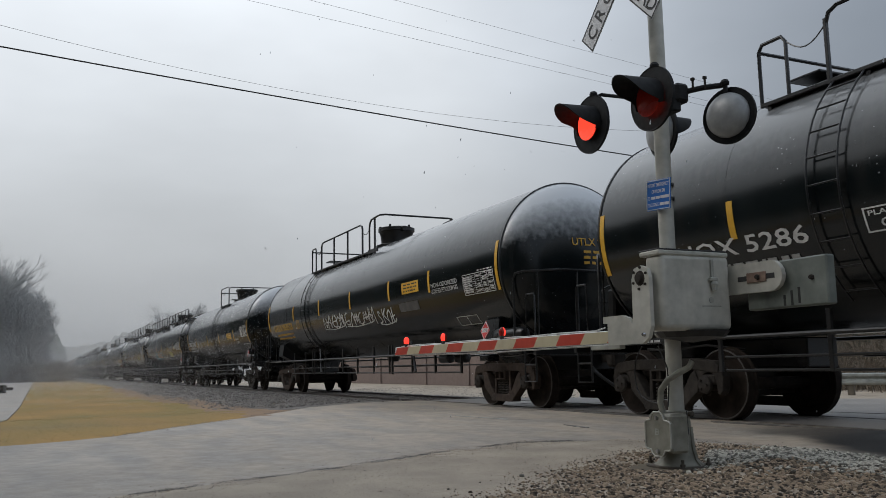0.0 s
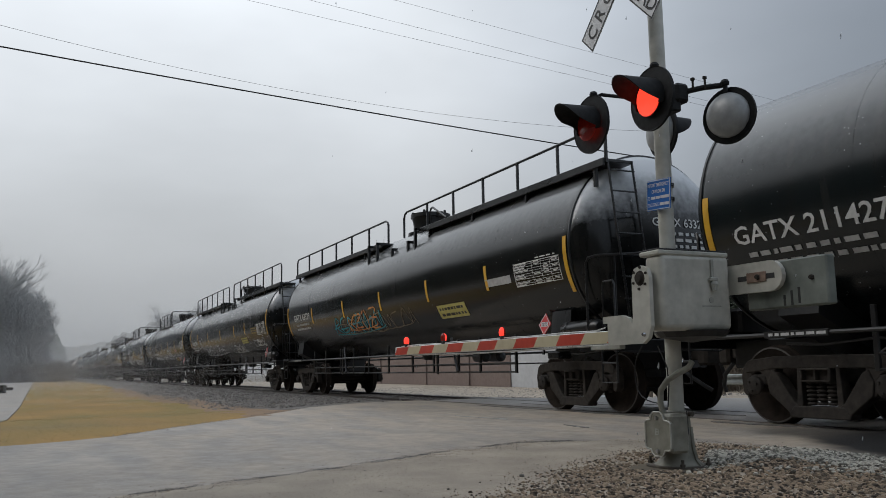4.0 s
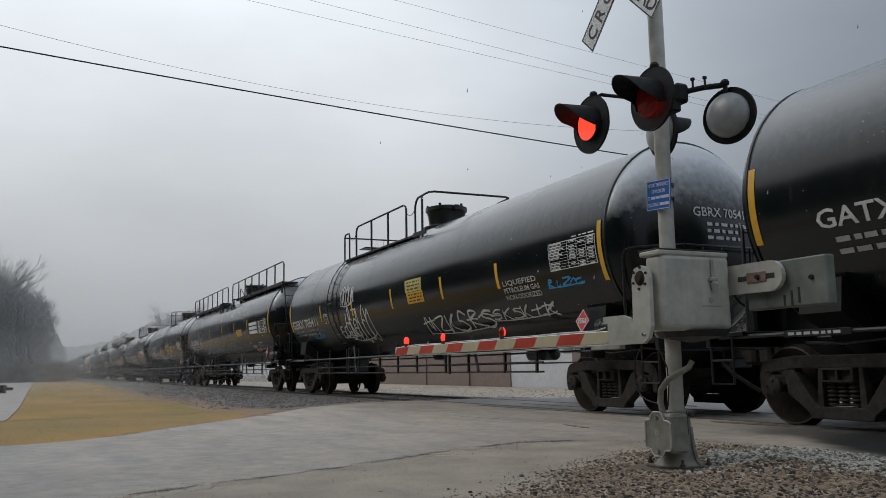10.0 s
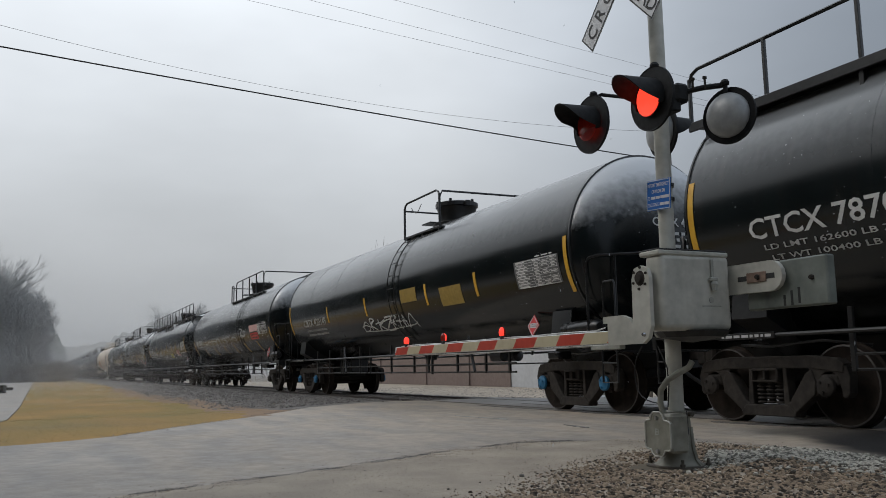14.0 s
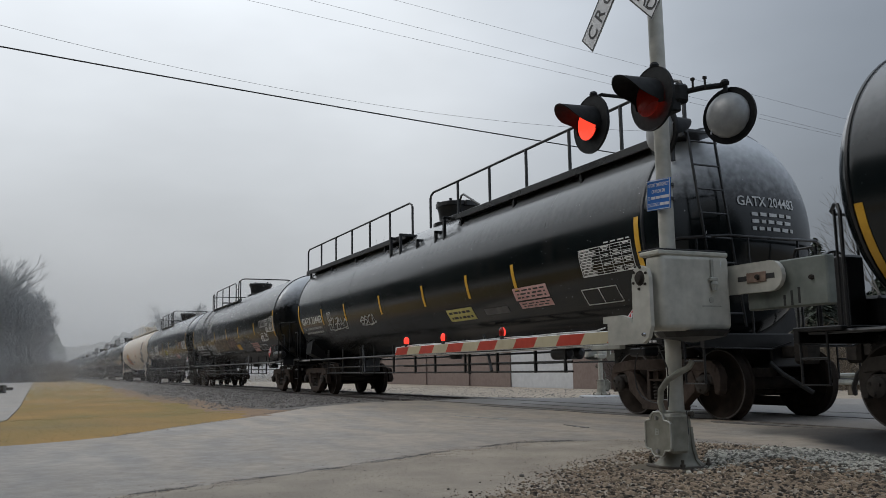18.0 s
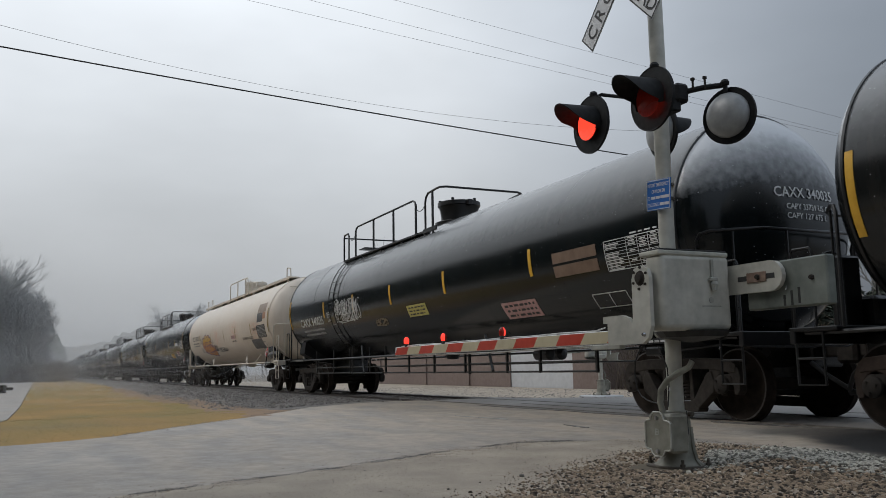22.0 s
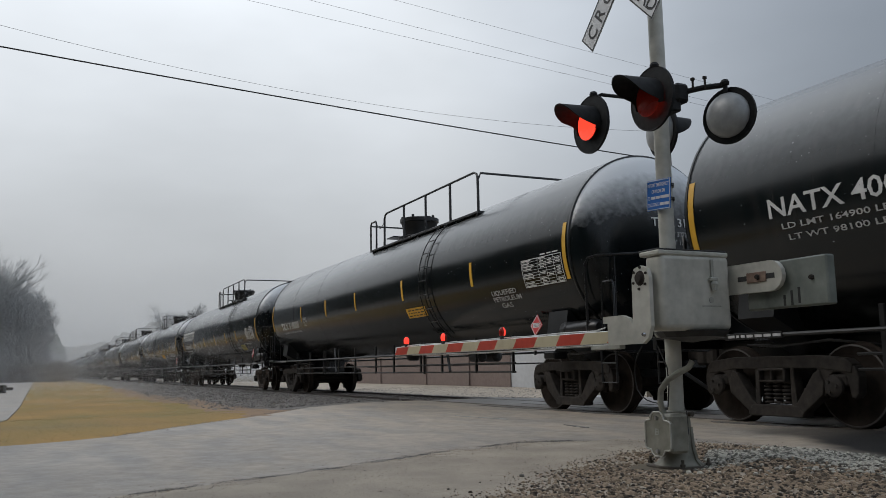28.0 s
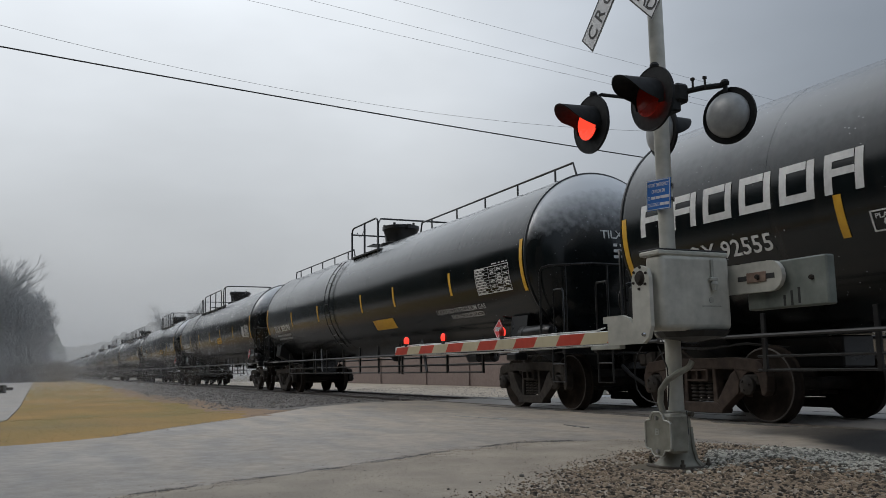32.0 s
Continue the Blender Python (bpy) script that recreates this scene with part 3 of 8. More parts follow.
tagged(ground, "dull brown winter ground reaching to the hazy horizon", "ground", kind="structure")

lawn_edge = [(-11.75, -10.6), (-11.9, -9.3), (-12.25, -8.5), (-12.75, -7.9), (-14.0, -7.0), (-15.4, -5.9), (-16.6, -5.0), (-18.6, -4.85), (-21, -4.6), (-25, -4.35), (-29, -4.7), (-33, -5.3), (-43, -5.0), (-60, -4.3), (-80, -3.7), (-150, -4.2), (-400, -5.0), (-400, -9.50), (-60, -9.45),
             (-44, -9.44), (-31.2, -9.42), (-26.3, -9.48), (-21.95, -9.53), (-17.4, -9.54), (-15.6, -9.78), (-13.9, -10.6), (-12.9, -11.4)]
rough_edge, re = [], random.Random(8)
for (xa, ya), (xb, yb) in zip(lawn_edge, lawn_edge[1:] + lawn_edge[:1]):
    n = max(1, int(min(60, math.hypot(xb - xa, yb - ya) / 0.45))) if max(xa, xb) > -60 and min(ya, yb) > -9.38 else 1
    for i in range(n):
        j = 0.10 if i else 0.0
        rough_edge.append((xa + (xb - xa) * i / n + re.gauss(0, j), ya + (yb - ya) * i / n + re.gauss(0, j)))
lawn = part("lawn", paving(rough_edge, lambda x, y: level(x, y) + 0.012, 0.6), GRASS, None, smooth=True)
tagged(lawn, "mown dormant grass verge, tan and olive, beside the railway", "lawn", kind="structure")

# where the asphalt gives out under dirt, and the rim of the stony mound round the mast
SEAM = [(-5.0, -16), (-5.9, -9.6), (-6.6, -8.2), (-7.05, -7.2), (-7.6, -5.9), (-7.95, -5.2), (-8.1, -4.3), (-7.7, -3.3), (-6.8, -2.95), (-5.9, -2.75), (9, -2.6)]
RIM = [(-3.4, -9.6), (-4.84, -6.99), (-5.2, -6.5), (-5.8, -5.55), (-6.35, -4.83), (-6.75, -3.95), (-7.0, -3.05), (-6.5, -2.75), (-5.5, -2.65), (9, -2.6)]


def beyond(line, x, y):
    """Signed distance past a line, positive to the right of its run."""
    best = (1e9, 0.0)
    for (xa, ya), (xb, yb) in zip(line, line[1:]):
        ux, uy = xb - xa, yb - ya
        k = max(0.0, min(1.0, ((x - xa) * ux + (y - ya) * uy) / (ux * ux + uy * uy)))
        d = math.hypot(x - xa - k * ux, y - ya - k * uy)
        if d < best[0]:
            best = (d, -1.0 if ux * (y - ya) - uy * (x - xa) > 0 else 1.0)
    return best[0] * best[1]


def shoulder_top(x, y):
    z = level(x, y) + 0.026 + max(-0.022, min(0.010, 0.035 * beyond(SEAM, x, y)))
    return z + 0.006 * noise.noise(Vector((x * 1.6, y * 1.6, 3))) + 0.004 * noise.noise(Vector((x * 6, y * 6, 3))) + 0.014 * smooth01((beyond(RIM, x, y) - 0.1) / 0.9) - 0.065 * smooth01((0.62 - math.hypot(x + 5.62, y + 4.3)) / 0.40)


verge_line = [(-16.0, -5.25), (-17.6, -5.1), (-21.1, -4.75), (-26.6, -4.45), (-36.2, -4.6), (-43, -5.0), (-62, -4.5)]


def verge_top(x, y):
    mid_y = next((ya + (yb - ya) * (x - xa) / (xb - xa) for (xa, ya), (xb, yb) in zip(verge_line, verge_line[1:]) if xb <= x <= xa), -5.0) + 0.15
    return level(x, y) + 0.017 - 0.016 * ((y - mid_y) / 0.75) ** 2 + 0.014 * noise.noise(Vector((x * 0.55, y * 1.5, 8))) + 0.006 * noise.noise(Vector((x * 3, y * 4, 8)))


verge = part("verge_dirt", paving([(x, y - 0.8) for x, y in verge_line] + [(x, y + 1.2) for x, y in verge_line[::-1]], verge_top, 0.22), VERGE, None, smooth=True)
tagged(verge, "bare reddish brown dirt between the grass and the ballast", "ground", kind="structure")

shoulder_edge = [(9, -16), (9, -1.9), (-6.0, -1.9), (-9, -1.9), (-9.4, -6), (-8.2, -9.5), (-7.5, -16)]
shoulder = part("gravel_shoulder", paving(shoulder_edge, shoulder_top, 0.16), DIRT, None, smooth=True)
tagged(shoulder, "brown packed gravel and dirt road shoulder", "gravel", kind="structure")

yard_edge = [(-24, 2.6), (-23, 3.4), (-19.4, 4.0), (-17.0, 5.8), (-13.4, 8.4), (-9, 10.6), (-9, 13.1), (-31, 13.1), (-80, 13.1), (-120, 2.6)]
yard = part("gravel_yard", paving(yard_edge, lambda x, y: level(x, y) + 0.012, 1.5), DIRT, None, smooth=True)
tagged(yard, "bare gravel yard before a low building across the railway", "gravel", kind="structure")

ROAD_TOP = lambda x, y: min(level(x, y) + 0.026 + 0.036 * smooth01((2.3 - abs(y)) / 1.4), -0.008) + 0.002 * noise.noise(Vector((x * 0.5, y * 0.5, 7)))
road_edge = [(-4.3, -16), (-5.2, -9.6), (-5.9, -8.2), (-6.35, -7.2), (-6.9, -5.9), (-7.25, -5.2), (-7.4, -4.3), (-7.2, -3.8), (-6.6, -3.4), (-5.8, -3.2), (9, -3.0), (9, -0.797),
             (-18.7, -0.797), (-19.4, -2.0), (-18.9, -3.25), (-17.0, -4.5), (-15.8, -5.45), (-15.4, -5.93), (-14.0, -7.06), (-12.7, -7.95), (-12.2, -8.55), (-11.95, -9.0), (-11.85, -9.4), (-11.75, -10.6), (-12.9, -11.4), (-13.9, -10.62), (-15.6, -9.80), (-17.4, -9.56), (-21.95, -9.55), (-26.3, -9.50), (-31.2, -9.44), (-44, -9.46), (-60, -9.47), (-400, -9.52), (-400, -16)]
road = part("road", paving(road_edge, ROAD_TOP, 0.8, 0.06), DUSTY_ASPHALT, None, smooth=True)
tagged(road, "wet grey asphalt road leading onto the level crossing", "road", kind="structure")
far_edge = [(-18.5, 0.797), (9, 0.797), (9, 12), (-4, 12), (-9, 10.4), (-13.4, 8.2), (-16.9, 5.5), (-19.3, 3.7), (-19.6, 1.6)]
far_road = part("far_road", paving(far_edge, ROAD_TOP, 0.8, 0.06), ASPHALT, None, smooth=True)
tagged(far_road, "wet pale grey asphalt road beyond the tracks", "road", kind="structure")
mid = Shape()
mid.box(-18.6, 9, -0.703, 0.703, -0.12, -0.006)
crossing = part("crossing_panel", mid, ASPHALT, None)
tagged(crossing, "asphalt crossing surface between the running rails", "crossing", kind="structure")

track = base("railway_track", "single line of worn steel rails on dark wooden ties", "track")
tagged(track, kind="structure")
rail_outline = [(-0.0375, 0), (0.0375, 0), (0.0375, -0.035), (0.010, -0.05), (0.010, -0.15), (0.07, -0.165), (0.07, -0.18), (-0.07, -0.18), (-0.07, -0.165), (-0.010, -0.15), (-0.010, -0.05), (-0.0375, -0.035)]
n = len(rail_outline)
for ends, skin in (((-900.0, -18.6), RAIL_TOP), ((-18.6, 60.0), CROSSING_RAIL)):
    # bright along the line, caked with road dirt across the crossing
    rs = Shape()
    rs.add([(x, y, z) for x in ends for y, z in rail_outline], [(i, (i + 1) % n, n + (i + 1) % n, n + i) for i in range(n)] + [tuple(range(n)), tuple(range(2 * n - 1, n - 1, -1))])
    rail_mesh = rs.mesh("rail", skin)
    for y in (-0.755, 0.755):
        placed("rail", rail_mesh, track, pose(0, y, 0))
tie_mesh = Shape().soft_box(-0.115, 0.115, -1.3, 1.3, -0.36, -0.185, 0.012).mesh("tie", TIE)
for i in range(115):
    placed("tie", tie_mesh, track, pose(-19.1 - 0.54 * i, 0, 0, 0, 0, random.uniform(-0.6, 0.6)))


def ballast_height(x, y):
    a = abs(y)
    top = -0.225 if a < 1.5 else -0.225 - (a - 1.5) * 0.10 if a < 2.6 else -0.335
    return max(top, level(x, y) + 0.004)


bx = lines((-900, -80, 20), (-80, -18.7, 0.4))
by = lines((-4.6, -3.0, 0.2), (-3.0, 3.0, 0.2), (3.0, 4.2, 0.3))
bed = part("ballast_bed", sheet(bx, by, ballast_height, 0.02), BALLAST_BED, None, smooth=True)
tagged(bed, "grey crushed-stone bed under the railway ties", "ballast", kind="structure")


def pebble(s, x, y, z, r, rng):
    """One crushed stone of twenty faces."""
    g = (1 + 5 ** 0.5) / 2
    pts = [Vector(p).normalized() for p in ((-1, g, 0), (1, g, 0), (-1, -g, 0), (1, -g, 0), (0, -1, g), (0, 1, g), (0, -1, -g), (0, 1, -g), (g, 0, -1), (g, 0, 1), (-g, 0, -1), (-g, 0, 1))]
    e = Euler((rng.uniform(0, 6), rng.uniform(0, 6), rng.uniform(0, 6))).to_matrix()
    sx, sy, sz = rng.uniform(0.7, 1.3), rng.uniform(0.6, 1.1), rng.uniform(0.5, 0.85)
    vs = []
    for p in pts:
        q = e @ p
        k = r * rng.uniform(0.75, 1.15)
        vs.append((x + q.x * sx * k, y + q.y * sy * k, z + q.z * sz * k))
    s.add(vs, [(0, 11, 5), (0, 5, 1), (0, 1, 7), (0, 7, 10), (0, 10, 11), (1, 5, 9), (5, 11, 4), (11, 10, 2), (10, 7, 6), (7, 1, 8), (3, 9, 4), (3, 4, 2), (3, 2, 6), (3, 6, 8), (3, 8, 9), (4, 9, 5), (2, 4, 11), (6, 2, 10), (8, 6, 7), (9, 8, 1)])


def quick(name, s, mat, smooth=False):
    """A large joined mesh without the clean-up passes."""
    me = bpy.data.meshes.new(name)
    me.from_pydata(s.v, [], s.f)
    me.materials.append(mat)
    me.update()
    if smooth:
        me.polygons.foreach_set("use_smooth", [True] * len(me.polygons))
    return new(name, me)


rng = random.Random(11)
brown, white, bal, crumbs = Shape(), Shape(), Shape(), Shape()
made = 0
while made < 27000:
    # loose brown stone round the mast, thinning towards the asphalt
    x, y = rng.uniform(-7.6, -2.4), rng.uniform(-8.4, -1.9)
    deep = beyond(RIM, x, y) + 0.16 * noise.noise(Vector((x * 1.3, y * 1.3, 5))) + 0.07 * noise.noise(Vector((x * 5, y * 5, 5)))
    if rng.random() > smooth01((deep + 0.12) / 0.75) + 0.012 * math.exp(min(0, deep) / 0.35) or math.hypot(x + 5.7, y + 4.15) < 0.24 or math.hypot(x + 4.5, y + 4.7) > 2.75 + 0.5 * noise.noise(Vector((x, y, 3))) + rng.gauss(0, 0.15):
        continue
    pebble(brown, x, y, shoulder_top(x, y) + 0.002, min(0.028, (0.0050 + abs(rng.gauss(0, 0.0070))) * (0.55 + 0.65 * smooth01(deep / 0.8))), rng)
    made += 1
made = 0
while made < 7800:
    # pale stone dumped between the mast and the dark stain
    k, side = rng.uniform(-0.1, 1.5), rng.gauss(0, 1)
    x, y = -5.70 + 1.25 * k + side * 0.25, -3.66 + 0.80 * k - side * 0.31
    if rng.random() > 0.45 + 1.1 * noise.noise(Vector((x * 1.7, y * 1.7, 9))) or beyond(RIM, x, y) < 0.05 or math.hypot(x + 5.7, y + 4.15) < 0.26:
        continue
    pebble(white, x, y, shoulder_top(x, y) + 0.010, min(0.030, abs(rng.gauss(0.003, 0.007)) + 0.008), rng)
    made += 1
made = 7000
while made < 17900:
    x = -18.8 - abs(rng.gauss(0, 1)) * 19
    y = rng.uniform(-4.7, 2.6)
    if (abs(abs(y) - 0.755) < 0.09) or (y < -3.2 and rng.random() > 0.45) or (y < -3.6 and x > -23) or (y < -1.2 and x > -20.8):
        continue
    pebble(bal, x, y, ballast_height(x, y) + 0.008, abs(rng.gauss(0.022, 0.009)) + 0.010, rng)
    made += 1
for i in range(420):
    # crumbled edge of the asphalt towards the lawn
    k = rng.random()
    x, y = -12.6 - 8.4 * k + rng.gauss(0, 0.12), -8.1 + 6.6 * k + rng.gauss(0, 0.10)
    pebble(bal, x, y, ROAD_TOP(x, y) + 0.002, abs(rng.gauss(0.003, 0.003)) + 0.004, rng)
for i in range(3000):
    x, y = rng.uniform(-45, -17), rng.uniform(2.4, 12.5)
    pebble(bal, x, y, level(x, y) + 0.012, abs(rng.gauss(0.016, 0.010)) + 0.010, rng)
for i in range(5200):
    # grit along the seam of the asphalt, in drifts
    k = 1 + rng.random() * 7.999
    (xa, ya), (xb, yb) = SEAM[int(k)], SEAM[int(k) + 1]
    off = rng.gauss(0.1, 0.22)
    x, y = xa + (xb - xa) * (k % 1) + off, ya + (yb - ya) * (k % 1) + rng.gauss(0, 0.14)
    if noise.noise(Vector((x * 1.9, y * 1.9, 2))) + 0.6 * noise.noise(Vector((x * 7, y * 7, 2))) < rng.gauss(0.12, 0.12):
        continue
    pebble(crumbs if i % 3 == 0 else brown, x, y, max(shoulder_top(x, y), ROAD_TOP(x, y)) + 0.001, abs(rng.gauss(0, 0.0026)) + 0.0018, rng)
for i in range(3600):
    # broken dark edge of the old asphalt
    k = 1 + rng.random() * 5.6
    (xa, ya), (xb, yb) = SEAM[int(k)], SEAM[int(k) + 1]
    x, y = xa + (xb - xa) * (k % 1) + rng.gauss(0.02, 0.045) + 0.05 * noise.noise(Vector((k * 9, 0, 1))), ya + (yb - ya) * (k % 1) + rng.gauss(0, 0.04)
    if noise.noise(Vector((x * 2.3, y * 2.3, 6))) + 0.5 * noise.noise(Vector((x * 9, y * 9, 6))) < rng.gauss(0.05, 0.12):
        continue
    pebble(crumbs, x, y, max(shoulder_top(x, y), ROAD_TOP(x, y)) + 0.001, abs(rng.gauss(0, 0.0034)) + 0.0022, rng)
for i in range(7000):
    # fine grit strewn over the packed dirt
    x, y = rng.uniform(-8.0, -4.6), rng.uniform(-8.2, -2.9)
    if beyond(SEAM, x, y) < -0.05 or beyond(RIM, x, y) > 0.05 or noise.noise(Vector((x * 1.4, y * 1.4, 4))) < rng.gauss(0, 0.2):
        continue
    pebble(brown if i % 3 else crumbs, x, y, shoulder_top(x, y) + 0.0005, abs(rng.gauss(0, 0.0018)) + 0.0014, rng)
pebble(crumbs, -5.72, -5.62, shoulder_top(-5.72, -5.62) + 0.014, 0.030, rng)
tagged(quick("brown_gravel", brown, BROWN_STONE), "loose brown crushed stone round the signal mast", "gravel", kind="stuff")
tagged(quick("asphalt_crumbs", crumbs, CRUMB), "dark crumbs broken off the asphalt edge", "gravel", kind="stuff")
tagged(quick("pale_gravel", white, STONE), "heap of pale grey crushed stone beside the mast", "gravel", kind="stuff")
tagged(quick("ballast_stones", bal, BALLAST_STONE), "grey crushed ballast stones along the track and road edge", "gravel", kind="stuff")

tufts = Shape()
for i in range(7000):
    x = -12.5 - abs(rng.gauss(0, 1)) * 22
    y = rng.uniform(-9.6, -4.4)
    if x > -18.6 and y > -9.30 + (-11.95 - x) * 0.98:
        continue
    z, a, h = level(x, y) + 0.01, rng.uniform(0, 6.28), rng.uniform(0.004, 0.014) * (1 + 0.004 * -x)
    w = 0.008 * (1 + 0.02 * -x)
    dx, dy, l = math.cos(a) * w, math.sin(a) * w, rng.uniform(-0.03, 0.03)
    tufts.add([(x - dx, y - dy, z), (x + dx, y + dy, z), (x + l, y + l, z + h)], [(0, 1, 2)])
tagged(quick("grass_tufts", tufts, BLADE), "short tan and olive winter grass blades", "grass", kind="stuff")

# marks in the asphalt
marks = ((-13.6, -0.98, 3.6, 0.20, 1), (-11.0, -0.96, 3.4, 0.22, 0), (-9.5, -2.62, 0.7, 0.07, -8), (-7.9, -1.05, 1.7, 0.13, 4), (-12.0, 0.0, 6.0, 0.34, 1), (-9.0, 2.2, 1.8, 0.10, 12), (-13.5, 1.6, 2.4, 0.07, 8))
for x, y, l, w, a in marks:
    s, m = Shape(), pose(x, y, ROAD_TOP(x, y) + 0.008, 0, 0, a)
    ring = [m @ Vector((l * 0.5 * math.cos(t) * rng.uniform(0.8, 1.1), w * 0.5 * math.sin(t) * rng.uniform(0.7, 1.2), 0)) for t in [i * math.pi / 9 for i in range(18)]]
    s.add(ring + [p - Vector((0, 0, 0.02)) for p in ring], [tuple(range(18))] + [(i, (i + 1) % 18, 18 + (i + 1) % 18, 18 + i) for i in range(18)])
    tagged(part("asphalt_patch", s, PATCH, None), "dark tarry patch worn into the asphalt road", "road patch", kind="structure")
for x, y, l, w, a in ((-11.75, -2.62, 0.36, 0.020, 9), (-12.5, -2.70, 0.30, 0.016, 7), (-9.3, -2.64, 0.11, 0.030, 2)):
    tagged(part("road_mark", Shape().box(-l, l, -w, w, -0.02, 0.0, pose(x, y, ROAD_TOP(x, y) + 0.008, 0, 0, a)), FADED_LINE, None), "worn scrap of white road paint", "road marking", kind="structure")


# ---- the crossing signal ----
def lamp(parent, x, z, face, lit, yaw=0):
    """One flashing lamp on the cross arm: background disc, housing, visor and the turning red disc. face is -1 towards the road user on the near side."""
    y = face * 0.42
    rim = 0.260 if face < 0 else 0.243
    u = placed("flasher", Shape().lathe([(0, 0.02), (0, rim - 0.008), (face * 0.006, rim), (face * -0.018, rim), (face * -0.018, 0.02)], "y", (x, y, z), 36).mesh("flasher", SIGNAL_BLACK, True), parent, Matrix.Translation((x, y, z)) @ pose(0, 0, 0, 0, 0, yaw) @ Matrix.Translation((-x, -y, -z)), "round black background disc of a flashing lamp")
    part("housing", Shape().lathe([(-face * 0.018, 0.192), (-face * 0.05, 0.190), (-face * 0.085, 0.170), (-face * 0.115, 0.12), (-face * 0.13, 0.06), (-face * 0.135, 0.012)], "y", (x, y, z), 28), HOUSING if face > 0 else SIGNAL_BLACK, u, "rounded lamp housing", True)
    v, k = Shape(), 22
    pts = []
    for i in range(k + 1):
        t = radians(-24 + 228 * i / k)
        reach = 0.05 + (0.30 if face < 0 else 0.20) * max(0, math.sin(t + 0.12)) ** 0.38
        pts.append((t, reach))
    for rr in (0.163, 0.155):
        for t, reach in pts:
            v.v.append((x + rr * math.cos(t), y + face * 0.004, z + rr * math.sin(t)))
            v.v.append((x + rr * math.cos(t) * 0.96, y + face * reach, z + rr * math.sin(t) * 0.98 - 0.012))
    o = 2 * (k + 1)
    for i in range(k):
        v.f += [(2 * i, 2 * i + 2, 2 * i + 3, 2 * i + 1), (o + 2 * i, o + 2 * i + 1, o + 2 * i + 3, o + 2 * i + 2), (2 * i + 1, 2 * i + 3, o + 2 * i + 3, o + 2 * i + 1)]
    v.m = [0] * len(v.f)
    part("visor", v, SIGNAL_BLACK, u, "dark hood over the lamp", True)
    part("drop_bracket", Shape().tube([(x, y - face * 0.04, z + 0.20), (x, y - face * 0.045, z + 0.275)], 0.020, 8).lathe([(z + 0.25, 0.012), (z + 0.262, 0.034), (z + 0.285, 0.038), (z + 0.305, 0.026), (z + 0.312, 0.004)], "z", (x, y - face * 0.045, 0), 10), SIGNAL_BLACK, u)
    if not lit:
        part("lens", Shape().lathe([(face * 0.002, 0.150), (face * 0.02, 0.14), (face * 0.034, 0.08), (face * 0.038, 0.01)], "y", (x, y, z), 28), UNLIT, u, "dark red lens", True)
        return None
    d = Shape()
    for side, slot in ((face, 0), (-face, 1)):
        d.lathe([(side * 0.001, 0.144 if slot == 0 else 0.150), (side * 0.006, 0.138), (side * 0.010, 0.01)], "y", (0, 0, 0), 28, slot)
    disc = placed("signal_disc", d.mesh("signal_disc", [LIT, UNLIT], True), parent, pose(x, y + face * 0.17, z), "red signal disc, glowing face and dark face")
    disc["spot"] = (x, y + face * 0.035, z)
    return disc


def stripes(parent, x0, xs, x1, z0, rise, y, n):
    """The gate arm: an aluminium beam with slanting red and cream sheeting."""
    arm = part("gate_arm", Shape().soft_box(x0, x1, y - 0.012, y + 0.03, z0, z0 + 0.112, 0.006), ARM_STEEL, parent, "thin gate arm with red and cream stripes", m=Matrix.Translation((0, 0, 0)))
    step = (xs - x0) / n
    lean = 0.085
    for i in range(n + 1):
        a = x0 + step * i
        for first, mat in ((0, ARM_RED), (1, ARM_CREAM)):
            l, r = a + first * step / 2, min(x1, a + (first + 1) * step / 2)
            if l > x1 - 0.02:
                continue
            out = [(max(x0, l), z0 + 0.006), (max(x0, r), z0 + 0.006), (min(x1, r + lean), z0 + 0.104), (min(x1, l + lean), z0 + 0.104)]
            part("stripe", Shape().slab(out, y - 0.0155, y - 0.012), mat, arm)
    return arm


def rounded_box(name, x0, x1, y0, y1, z0, z1, r, mat):
    """A case with well rounded edges."""
    me = Shape().box(x0, x1, y0, y1, z0, z1).mesh(name, mat)
    bm = bmesh.new()
    bm.from_mesh(me)
    bmesh.ops.bevel(bm, geom=bm.edges[:], offset=r, segments=4, profile=0.5, affect="EDGES", clamp_overlap=True)
    for q in bm.faces:
        q.smooth = q.calc_area() < 0.03
    bm.to_mesh(me)
    bm.free()
    return me


